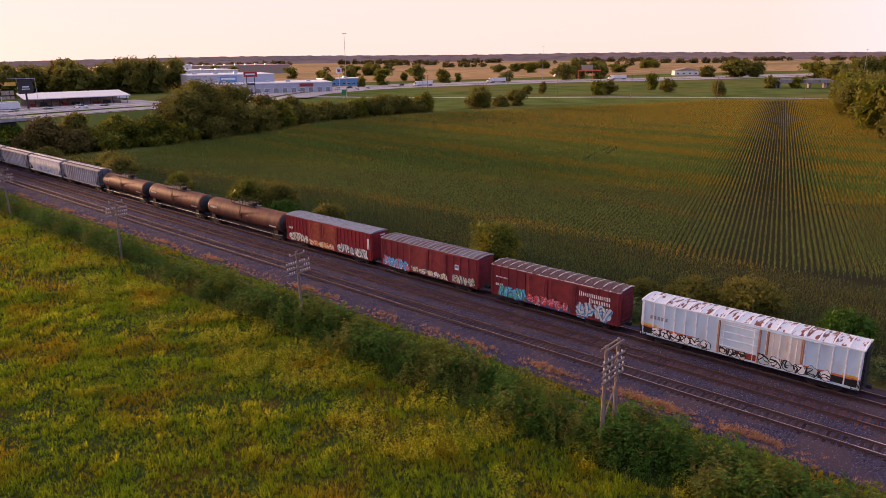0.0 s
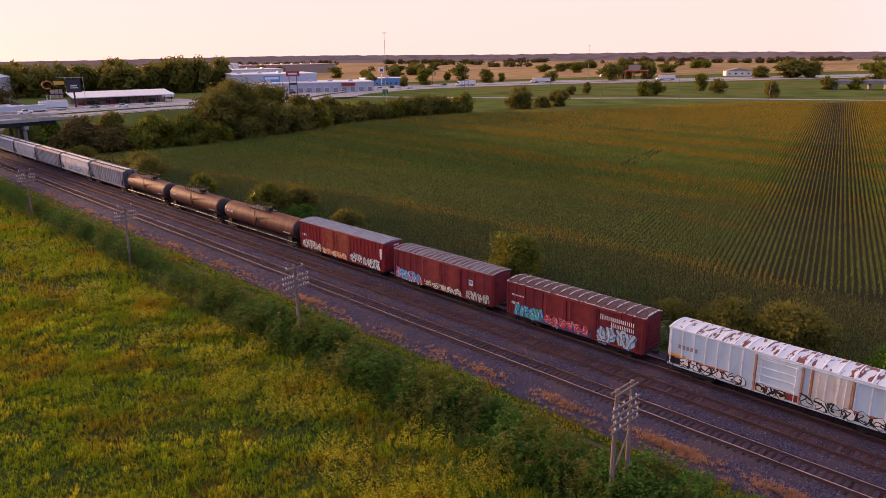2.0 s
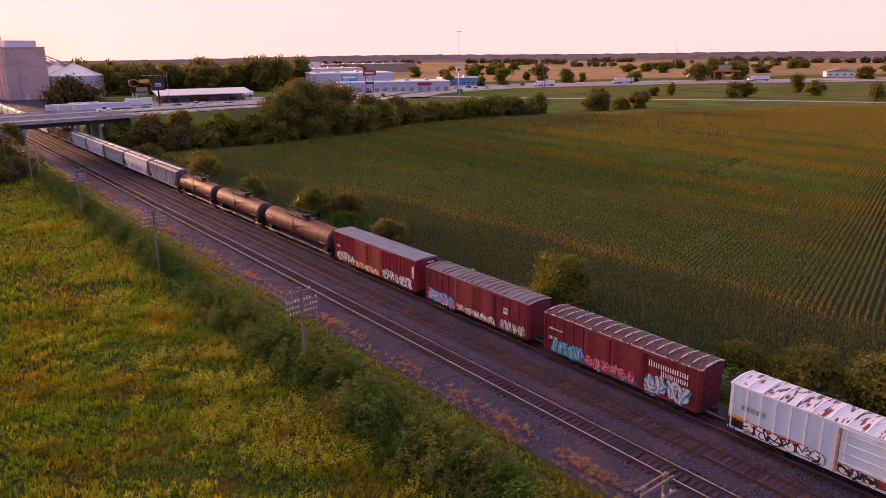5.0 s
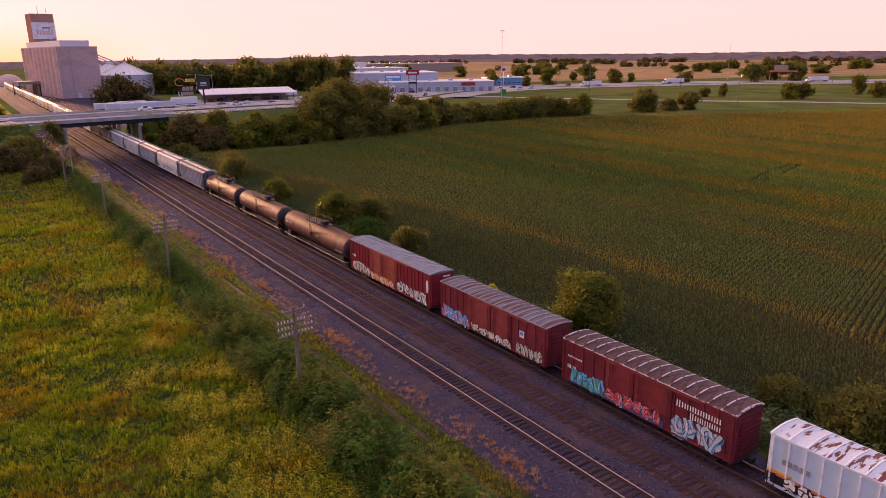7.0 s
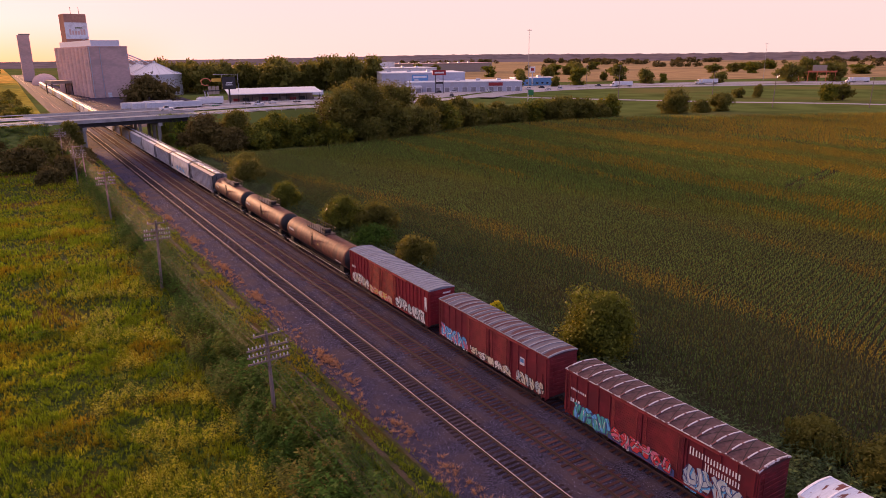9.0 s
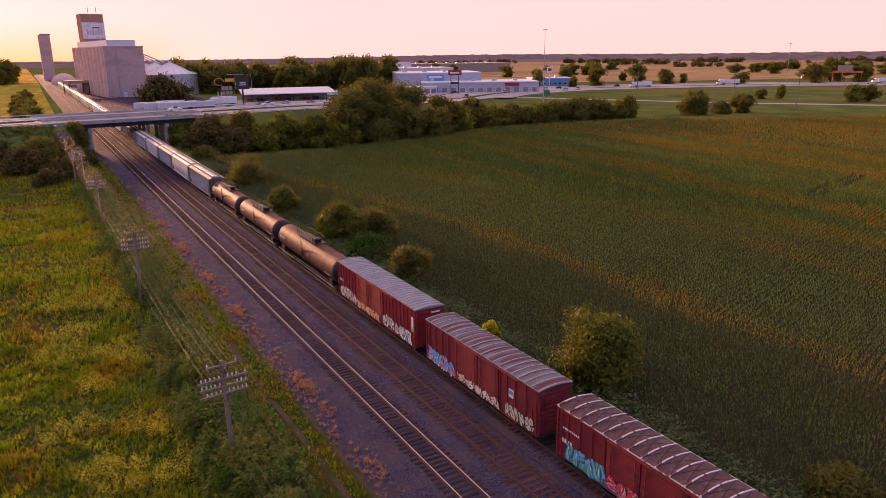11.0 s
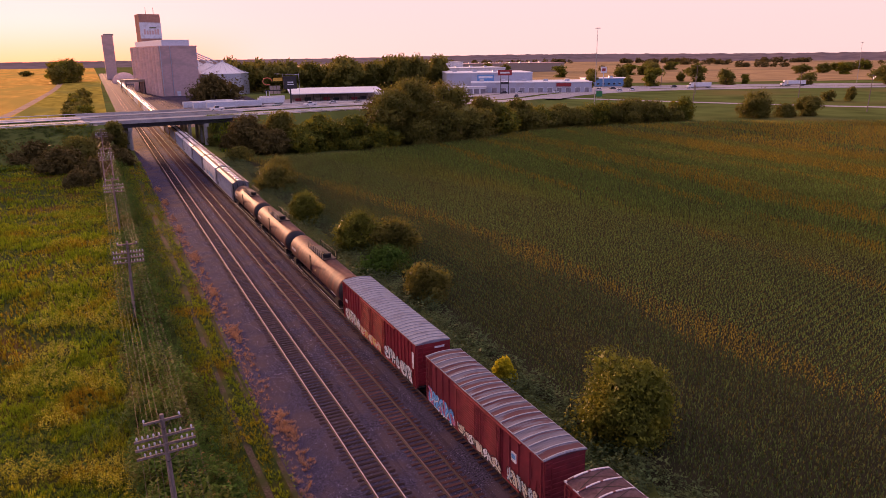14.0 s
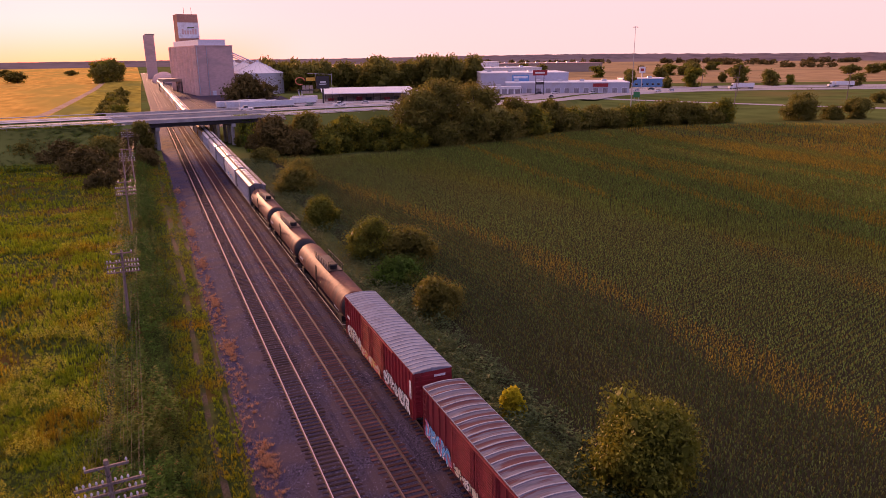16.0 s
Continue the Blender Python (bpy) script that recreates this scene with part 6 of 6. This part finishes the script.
# ---- buildings ----
def building(name, at, rz, w, d, h, wall, roof, label, doors=0, windows=0, category="building", pitch=0.0):
    """Front along x at y = 0, going back to y = d."""
    t = thing(name, (*at, -0.5), rz, label, category, "buildings by the highway")
    part("wall", boxes((0, w, 0, d, 0, h)), wall, t, "", 0.05)
    bm = bmesh.new()
    if pitch:
        sweep(bm, [(-0.6, h), (w + 0.6, h), (w / 2, h + pitch)], [(0, -0.5, 0), (0, d + 0.5, 0)])
    else:
        box(bm, -0.3, w + 0.3, -0.3, d + 0.3, h, h + 0.5)
    part("roof", bm, roof, t)
    if not pitch:
        for k in range(max(1, int(w / 16))):
            part("roof_unit", boxes((6 + k * 15, 9 + k * 15, d * 0.4, d * 0.4 + 3, h + 0.5, h + 1.9)), M_GALV, t)
    for k in range(doors):
        x = (k + 0.5) * w / doors
        door = part("loading_door", boxes((x - 1.7, x + 1.7, -0.08, 0.05, 0, 3.2)), M_HOP1, t, "grey roller door")
        part("door_frame", boxes((x - 1.9, x - 1.7, -0.12, 0.05, 0, 3.4), (x + 1.7, x + 1.9, -0.12, 0.05, 0, 3.4), (x - 1.9, x + 1.9, -0.12, 0.05, 3.2, 3.4)), M_WHITE, door)
    for k in range(windows):
        x = (k + 0.5) * w / windows
        win = part("window", boxes((x - 0.9, x + 0.9, -0.05, 0.05, 1.4, 2.7)), M_GLASS, t)
        part("frame", boxes((x - 1.0, x + 1.0, -0.08, 0.04, 2.7, 2.82), (x - 1.0, x + 1.0, -0.08, 0.04, 1.28, 1.4)), M_WHITE, win)
    return t


wh = building("warehouse", (211, 424), -28, 82, 40, 6.6, M_GREYWALL, M_ROOFW, "long pale grey warehouse with a row of dark roller doors", doors=13)
part("sign", boxes((58, 68, -0.3, -0.1, 4.0, 6.2)), M_RED, wh, "red sign panel")
wh2 = building("warehouse", (206, 452), -22, 62, 50, 12.5, M_GREYWALL, M_ROOFW, "taller pale grey warehouse with a blue and white sign")
part("sign", boxes((22, 34, -0.3, -0.1, 6.4, 11.4)), M_BLUE, wh2, "blue and white sign panel")
part("sign_stripe", boxes((23, 33, -0.4, -0.3, 9.0, 10.6)), M_WHITE, wh2)
building("warehouse", (196, 421), -24, 22, 10, 4.2, M_WHITE, M_ROOFW, "low white storage building with small doors", doors=5)
building("warehouse", (258, 640), -14, 98, 50, 12, M_WHITE, M_ROOFW, "wide white flat-roofed warehouse")
building("warehouse", (305, 700), -14, 40, 30, 17, M_WHITE, M_ROOFW, "upper block of a white warehouse")
building("warehouse", (330, 900), -14, 260, 60, 12, M_TANWALL, M_SILO, "very long low tan building far behind the highway")
building("shop", (328, 452), -24, 34, 18, 6, M_BLUE, M_ROOFW, "low blue and white shop building", windows=8)
building("farmhouse", (610, 400), -40, 16, 10, 5, M_WHITE, M_TANWALL, "small white house behind the highway", windows=3, category="house", pitch=3)
building("farmhouse", (690, 300), -50, 26, 12, 5, M_WHITE, M_TANWALL, "white low house by the highway", windows=4, category="house", pitch=3)
t = thing("far_overpass", (488, 118, -0.5), -60, "low grey concrete road bridge far behind the field", "bridge")
part("deck", boxes((-17, 17, -4, 4, 3.6, 5.6)), M_HOP1, t, "grey concrete deck", 0.05)
part("parapet", boxes((-17, 17, -4.2, -3.9, 5.6, 6.4), (-17, 17, 3.9, 4.2, 5.6, 6.4)), M_CONCRETE, t)
for x in (-15, -5, 5, 15):
    part("pier", boxes((x - 0.5, x + 0.5, -3.4, 3.4, 0, 3.6)), M_HOP1, t, "concrete pier", 0.05)
part("abutment", boxes((-19, -17.02, -4.5, 4.5, 0, 5.6), (17.02, 19, -4.5, 4.5, 0, 5.6)), M_HOP1, t)

# the open-sided shop with a white roof
shop = thing("open_shop", (82, 404, -0.5), -10, "open-sided shop with a low white metal roof and dark posts", "building")
part("back_wall", boxes((0, 52, 20, 20.3, 0, 4.6)), M_TANWALL, shop)
bm = bmesh.new()
v = [bm.verts.new(q) for q in ((-1.5, -2, 4.3), (54, -2, 4.3), (54, 22, 6.6), (-1.5, 22, 6.6), (-1.5, -2, 4.7), (54, -2, 4.7), (54, 22, 7.0), (-1.5, 22, 7.0))]
for f in ((3, 2, 1, 0), (4, 5, 6, 7), (0, 1, 5, 4), (1, 2, 6, 5), (2, 3, 7, 6), (3, 0, 4, 7)):
    bm.faces.new([v[i] for i in f])
part("roof", bm, M_ROOFW, shop, "white sheet metal roof")
for k in range(14):
    part("post", boxes((k * 4 - 0.12, k * 4 + 0.12, -1.6, -1.3, 0, 4.3)), M_STEEL, shop)
for k in range(9):
    part("stall", boxes((2 + k * 5.6, 5.4 + k * 5.6, 6, 9, 0, 1.6 + 0.5 * (k % 2))), (M_RED, M_STEEL, M_TANWALL)[k % 3], shop, "goods stacked under the roof")


# ---- signs and masts ----
def mast(x, y, h, label):
    t = thing("light_mast", (x, y, -0.5), 0, label, "light mast", "highway light masts")
    bm = bmesh.new()
    tube(bm, (0, 0, 0), (0, 0, h), 0.22, 0.07, 10)
    part("shaft", bm, M_CONCRETE, t)
    bm = bmesh.new()
    for k in range(12):
        a, b = k * math.tau / 12, (k + 1) * math.tau / 12
        tube(bm, (0.8 * math.cos(a), 0.8 * math.sin(a), h - 0.3), (0.8 * math.cos(b), 0.8 * math.sin(b), h - 0.3), 0.04, seg=4, caps=False)
    part("ring", bm, M_CONCRETE, t)
    for k in range(6):
        a = k * math.tau / 6
        part("lamp_head", boxes((0.95 * math.cos(a) - 0.2, 0.95 * math.cos(a) + 0.2, 0.95 * math.sin(a) - 0.2, 0.95 * math.sin(a) + 0.2, h - 0.6, h - 0.32)), M_GALV, t, "small grey lamp head", 0.04)


mast(186, 257, 37.2, "very tall slender highway light mast")
mast(545, 374, 32.0, "tall slender highway light mast")
mast(640, 110, 26.0, "tall slender highway light mast")


def street_pole(x, y, h, rz, label):
    t = thing("road_pole", (x, y, -0.5), rz, label, "utility pole", "poles by the road")
    bm = bmesh.new()
    tube(bm, (0, 0, 0), (0.35, 0, h), 0.2, 0.12, 8)
    part("pole", bm, M_POLE, t)
    part("crossarm", boxes((-1.1, 1.5, -0.08, 0.08, h - 0.6, h - 0.45)), M_POLE, t)
    bm = bmesh.new()
    for x0 in (-0.9, 0.3, 1.3):
        tube(bm, (x0, 0, h - 0.45), (x0, 0, h - 0.2), 0.05, seg=6)
    part("insulator", bm, M_INSUL, t)


for x, y, h, m_ in ((263, 210, 17, 1), (281, 189, 16, 1), (312, 160, 14, 1), (318, 326, 18, 1), (375, 418, 16, 1), (345, 124, 13, 1), (368, 84, 13, 1), (236, 246, 15, 1)):
    street_pole(x, y, h, -50, "slender timber utility pole by the frontage road")

# two billboards by the shop
t = thing("billboard", (76.5, 386, -0.5), -8, "tall pylon carrying a dark advertising board and plain lettering", "billboard")
bm = bmesh.new()
tube(bm, (0, 0, 0), (0, 0, 15), 0.5, 0.4, 10)
part("pylon", bm, M_STEEL, t)
part("board", boxes((-3.6, 3.6, -0.8, -0.4, 8.4, 15.2)), M_STEEL, t, "dark board", 0.05)
part("board_lettering", boxes((-1.4, 1.8, -0.86, -0.8, 11.6, 12.3), (-1.8, 2.0, -0.86, -0.8, 10.6, 11.0)), M_WHITE, t, "pale lettering as plain bars")
bm = bmesh.new()
for x in (-3.6, 5.0):
    tube(bm, (x, -0.5, 15.2), (x, -0.5, 16.6), 0.09, seg=5)
tube(bm, (-8, -0.5, 16.6), (5.0, -0.5, 16.0), 0.1, seg=5)
tube(bm, (5.0, -0.5, 16.0), (5.0, -0.5, 4.5), 0.1, seg=5)
part("lamp_frame", bm, M_GALV, t)
t = thing("roadside_sign", (67, 389, -0.5), -8, "tall roadside sign with a coloured top and pale panels", "sign")
for x in (-3.2, -1.6):
    part("leg", tube(bmesh.new(), (x, 0, 0), (x, 0, 8), 0.25, seg=8), M_GALV, t)
for k in range(3):
    part("panel", boxes((-1.2 + k * 2.0, 0.5 + k * 2.0, -0.3, 0.0, 5.8, 10.2)), M_TANWALL, t, "pale tan panel", 0.03)
part("cross_beam", boxes((-4, 5.5, -0.4, 0.1, 7.4, 8.0)), M_STEEL, t)
bm = bmesh.new()
for k in range(7):
    a, b = k * 0.75, (k + 1) * 0.75
    tube(bm, (-2.2 + 2.6 * math.cos(a), -0.2, 12.6 + 2.0 * math.sin(a)), (-2.2 + 2.6 * math.cos(b), -0.2, 12.6 + 2.0 * math.sin(b)), 0.3, seg=6)
part("emblem", bm, M_STRIPE, t, "red and orange emblem")
part("top_panel", boxes((1.0, 6.0, -0.3, 0.0, 12.6, 14.4)), M_STRIPEY, t, "yellow top panel")
t = thing("roadside_sign", (222, 398, -0.5), -25, "tall red sign on two posts by the warehouses", "sign")
for x in (-2.6, 2.6):
    bm = bmesh.new()
    tube(bm, (x, 0, 0), (x, 0, 14), 0.25, seg=8)
    part("post", bm, M_STEEL, t)
part("panel", boxes((-4.6, 4.6, -0.4, 0.4, 12.2, 15.6)), M_RED, t, "red panel", 0.05)
part("panel_lettering", boxes((-3.2, 3.0, -0.48, -0.4, 13.4, 14.4)), M_LETTER, t, "pale lettering as plain bars")
part("lower_panel", boxes((-2.5, 2.5, -0.2, 0.2, 6.5, 8.0)), M_STEEL, t)
t = thing("roadside_sign", (330, 432, -0.5), -30, "tall pale sign on a post by the shop", "sign")
part("post", boxes((-0.3, 0.3, -0.3, 0.3, 0, 14)), M_GALV, t)
part("panel", boxes((-2.2, 2.2, -0.4, 0.3, 11, 15.5)), M_WHITE, t, "pale panel", 0.05)
part("panel_mark", boxes((-1.3, 1.3, -0.46, -0.4, 12.3, 14.3)), M_RED, t)
t = thing("road_sign", (232, 312, -0.5), -40, "small green road sign on two posts", "sign")
part("post", boxes((-1.2, -1.05, -0.1, 0.1, 0, 3), (1.05, 1.2, -0.1, 0.1, 0, 3)), M_GALV, t)
part("panel", boxes((-1.7, 1.7, -0.15, -0.08, 2.4, 5.4)), M_GREEN, t, "green panel", 0.02)
# posts and catwalk take an orange paint in place of low sunlight
t = thing("billboard", (560, 334, -0.5), -48, "wide billboard frame, low sun painted on in orange", "billboard")
for k in range(5):
    part("post", boxes((-14 + k * 7 - 0.2, -14 + k * 7 + 0.2, -0.2, 0.2, 0, 9)), M_STRIPE, t)
part("catwalk", boxes((-15, 15, -0.6, 0.6, 7.6, 9.0)), M_STRIPE, t, "catwalk beam coloured orange for the low sun")
part("board", boxes((-4, 7, -0.5, 0.2, 9.0, 13.6)), M_TANWALL, t, "pale tan board", 0.05)


# ---- vehicles ----
def wheel(parent, x, y, r, w):
    bm = bmesh.new()
    tube(bm, (x, y - w / 2, r), (x, y + w / 2, r), r, seg=12)
    tyre = part("wheel", bm, M_DARK, parent, "dark rubber tyre")
    bm = bmesh.new()
    tube(bm, (x, y - w / 2 - 0.02, r), (x, y + w / 2 + 0.02, r), r * 0.5, seg=10)
    part("rim", bm, M_GALV, tyre)


def car(at, rz, paint, label, pickup=False):
    t = thing("car", at, rz, label, "car", "vehicles on the roads")
    bm = boxes((-2.3, 2.3, -0.9, 0.9, 0.35, 1.0))
    part("body", bm, paint, t, "", 0.12)
    x1 = 0.6 if pickup else 1.7
    bm = boxes((-1.0, x1, -0.8, 0.8, 1.0, 1.62))
    for v in bm.verts:
        if v.co.z > 1.3:
            v.co.x = v.co.x * 0.78 + 0.1
            v.co.y *= 0.88
    part("cabin", bm, M_GLASS, t, "dark glazed cabin", 0.06)
    part("cabin_roof", boxes((-0.65, x1 * 0.78, -0.68, 0.68, 1.62, 1.68)), paint, t, "", 0.02)
    for x in (-1.45, 1.45):
        for y in (-0.82, 0.82):
            wheel(t, x, y, 0.34, 0.22)
    part("headlight", boxes((-2.33, -2.28, -0.75, -0.45, 0.65, 0.8), (-2.33, -2.28, 0.45, 0.75, 0.65, 0.8)), M_WHITE, t)
    return t


def trailer(at, rz, label, L=14.0, paint=None):
    t = thing("trailer", at, rz, label, "trailer", "parked trailers")
    part("box", boxes((0, L, -1.28, 1.28, 1.2, 4.1)), paint or M_WHITE, t, "white box body", 0.05)
    part("chassis", boxes((0.4, L - 0.2, -0.6, 0.6, 0.95, 1.2)), M_DARK, t)
    part("landing_leg", boxes((2.4, 2.6, -0.8, -0.6, 0, 1.2), (2.4, 2.6, 0.6, 0.8, 0, 1.2)), M_DARK, t)
    for x in (L - 2.6, L - 1.3):
        for y in (-1.05, 1.05):
            wheel(t, x, y, 0.5, 0.4)
    return t


def semi(at, rz, label):
    t = trailer(at, rz, label)
    tagged(t, label, "truck", "vehicles on the roads")
    part("cab", boxes((-3.2, -1.0, -1.2, 1.2, 0.9, 3.6)), M_WHITE, t, "white sleeper cab", 0.25)
    part("hood", boxes((-5.2, -3.2, -1.05, 1.05, 0.7, 2.1)), M_WHITE, t, "white sloping hood", 0.3)
    part("windscreen", boxes((-3.26, -3.18, -1.0, 1.0, 2.2, 3.2)), M_GLASS, t)
    part("fairing", boxes((-2.8, -1.0, -1.1, 1.1, 3.6, 4.1)), M_WHITE, t, "", 0.2)
    part("grille", boxes((-5.26, -5.18, -0.5, 0.5, 0.9, 1.8)), M_GALV, t)
    for x in (-4.4, -0.6, 0.7):
        for y in (-1.0, 1.0):
            wheel(t, x, y, 0.5, 0.4)
    return t


semi((372, 381, -0.36), -10, "white semi truck with a long white trailer on the highway")
semi((560, 304, -0.36), -30, "white semi truck with a white trailer on the highway")
semi((452, 366, -0.36), -20, "small far white truck on the highway")
for at, rz, paint, lb, pk in (
        ((16, 246.5, Z_DECK + 0.1), 6, M_WHITE, "white pickup truck driving over the overpass", True),
        ((50, 250.5, Z_DECK + 0.1), 10, M_WHITE, "white pickup truck on the road by the overpass", True),
        ((318, 385, -0.36), 5, M_WHITE, "white car on the highway", False), ((370, 399, -0.36), -10, M_STEEL, "dark car on the highway", False),
        ((205, 356, 0.25), 45, M_STEEL, "dark car on the road", False), ((258, 391, -0.36), 20, M_WHITE, "white car on the highway", False),
        ((284, 245, -0.42), -60, M_STEEL, "dark car on the frontage road", False), ((300, 399, -0.36), 5, M_WHITE, "white van on the highway", False)):
    car(at, rz, paint, lb, pk)
for k, (x, y, rz) in enumerate(((18, 372, 8), (22, 366, 6), (28, 362, 4), (30, 380, 5), (34, 370, 6), (42, 366, 3))):
    trailer((x, y, -0.45), rz, "parked white trailer with a reddish end by the elevator yard", paint=M_WHITE)
for x, y, rz in ((62, 398, 6), (58, 384, 5), (100, 436, -4), (124, 430, -6), (134, 426, -8)):
    trailer((x, y, -0.45), rz, "parked white trailer on the shop forecourt")
for x, y, rz, paint in ((66, 376, 30, M_GREEN), (84, 380, 10, M_STEEL), (98, 378, -5, M_WHITE), (112, 376, 12, M_STEEL), (225, 404, -20, M_STEEL), (236, 402, -20, M_WHITE), (306, 384, 0, M_WHITE), (318, 406, -20, M_STEEL)):
    car((x, y, -0.45), rz, paint, "parked car on the asphalt yard")

# ---- far trees ----
PROTO = []
for k, m_ in enumerate((M_LEAF, M_LEAF, M_LEAFWARM, M_LEAF)):
    PROTO.append(tree("far_tree", (420 + 14 * k, 560 + 20 * k, -0.5), 10, 10, m_, "rounded dark broadleaf tree behind the highway", 500 + k, leaf=0.42, count=1250, base=-0.02, lobes=20, group="far trees"))


def far_tree(x, y, h, w, k):
    copy_thing(PROTO[k % 4], pose(x, y, -0.5, 0, 0, 37 * k) @ Matrix.Diagonal((w / 10, w / 10, h / 10, 1)))


FAR = [(426, 780, 15, 19), (440, 762, 14, 15), (435, 639, 14, 17), (319, 432, 13, 10), (444, 550, 13, 16), (344, 420, 9, 8), (374, 425, 16, 17), (449, 457, 18, 20), (451, 475, 9, 8), (433, 408, 13, 15),
       (457, 411, 9, 8), (714, 555, 12, 22), (746, 553, 12, 18), (482, 372, 10, 15), (720, 507, 15, 19), (529, 340, 18, 22), (562, 345, 21, 22), (575, 330, 17, 22), (346, 200, 10, 11), (352, 195, 10, 11),
       (338, 236, 8, 7), (330, 243, 6, 8), (414, 196, 13, 10), (394, 175, 10, 12), (366, 132, 10, 12)]
FAR += [(475, 135, 9, 11), (484, 120, 9, 11), (667, 228, 19, 35), (676, 209, 16, 23), (657, 252, 12, 18), (640, 149, 17, 26), (539, 107, 20, 26), (655, 116, 20, 31), (663, 100, 20, 30)]
for k, q in enumerate(FAR):
    far_tree(*q, k)
r = random.Random(5)
tree("tree", (46, 452, -0.5), 32, 15, M_LEAFRED, "broad brownish tree in front of the grain bins", 480, leaf=0.6, count=4200, base=-0.05, lobes=26)
for k in range(46):          # woods behind the shop
    u = r.random()
    far_tree(70 + 150 * u + r.uniform(-10, 10), 520 - 40 * u + r.uniform(-8, 90), r.uniform(19, 27), r.uniform(18, 26), (0, 1, 3)[k % 3])
for k in range(34):          # woods at the end of the field
    u = r.random()
    far_tree(160 + 170 * u + r.uniform(0, 6), 8 + 50 * u - r.uniform(0, 1) ** 2 * 40, r.uniform(15, 20), r.uniform(13, 17), k)
for k in range(16):          # trees by the line beyond the overpass
    far_tree(-26 - r.uniform(0, 8), 300 + k * 16 + r.uniform(-6, 6), r.uniform(5, 8), r.uniform(7, 10), k)
for k in range(10):
    far_tree(-44 + r.uniform(-12, 12), 860 + r.uniform(-50, 80), r.uniform(20, 27), r.uniform(20, 26), k)
for k in range(22):          # hedges in the golden field
    far_tree(-120 - 60 * (k % 11) + r.uniform(-20, 20), 900 + 300 * (k // 11) + r.uniform(-25, 25), r.uniform(8, 14), r.uniform(18, 30), k)
for x, y in ((560, 640), (760, 420), (900, 620), (700, 800), (880, 300), (1000, 480), (470, 900)):          # groves in the far fields
    for k in range(7):
        far_tree(x + r.gauss(0, 22), y + r.gauss(0, 12), r.uniform(8, 15), r.uniform(12, 20), k)


# ---- wooded ridges on the horizon ----
def ridge(dist, depth, low, high, seed, label):
    """A long hill covered in far woods, curving round the view."""
    r = np.random.default_rng(seed)
    n, m = 900, 5
    ang = np.radians(np.linspace(-45, 125, n))
    top = low + (high - low) * (0.5 + 0.25 * np.sin(ang * 5 + seed) + 0.25 * np.sin(ang * 11 + 2 * seed)) + (np.sin(ang * 160 + seed) + np.sin(ang * 271) + r.uniform(-1, 1, n)) * 0.5 * dist / 2500
    top = top * np.interp(np.degrees(ang), (-45, 4, 20, 125), (0.3, 0.7, 1.0, 1.0))
    V = []
    for j, (dd, kz) in enumerate(((0, 0.0), (depth * 0.2, 0.72), (depth * 0.5, 1.0), (depth * 0.8, 0.9), (depth, 0.0))):
        d = dist + dd + 0 * ang
        V.append(np.stack((np.sin(ang) * d, np.cos(ang) * d, np.maximum(top, 1) * kz * r.uniform(0.97, 1.03, n) - 1.0), -1))
    V = np.concatenate(V)
    i = np.arange(n - 1)
    F = np.concatenate([np.stack((j * n + i, j * n + i + 1, (j + 1) * n + i + 1, (j + 1) * n + i), -1) for j in range(m - 1)])
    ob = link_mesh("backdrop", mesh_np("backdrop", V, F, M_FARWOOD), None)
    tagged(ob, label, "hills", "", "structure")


ridge(2000, 300, 7, 15, 2, "low wooded hills on the horizon, haze mixed into their colour")
ridge(2900, 400, 11, 20, 4, "wooded hills on the horizon, hazy by their pale colour")

# hedgerows and copses between the far fields
lump_t = []
for k in range(6):
    g = np.random.default_rng(700 + k)
    c = g.normal(size=(60, 3))
    c = c / np.linalg.norm(c, axis=1)[:, None] * g.uniform(0.5, 1.0, (60, 1)) * np.array((0.62, 0.62, 0.5)) + np.array((0, 0, 0.46))
    a, b = g.normal(size=(60, 3)) * 0.17, g.normal(size=(60, 3)) * 0.17
    lump_t.append((np.stack((c - a, c + a, c + b), 1).reshape(-1, 3), np.arange(180).reshape(-1, 3)))
lines = []
for dist, az0, az1, n, gap in ((1050, 24, 60, 90, 0.5), (1250, 26, 84, 190, 0.4), (1500, 24, 86, 300, 0.2), (1750, 24, 88, 420, -0.3)):
    az = RNG.uniform(az0, az1, n)
    q = np.stack((dist * np.sin(np.radians(az)), dist * np.cos(np.radians(az)), np.full(n, -0.5)), -1) + RNG.normal(0, 9, (n, 3)) * np.array((1, 1, 0))
    lines.append(q[ripple(q, 75.0, dist * 0.01) > gap])
q = np.concatenate(lines)
scatter("far_hedgerows", lump_t, q, RNG.uniform(7, 12, len(q)), M_LEAFRED, label="dark hedgerows and copses between the far fields", category="trees", tall=RNG.uniform(0.7, 1.1, len(q)))
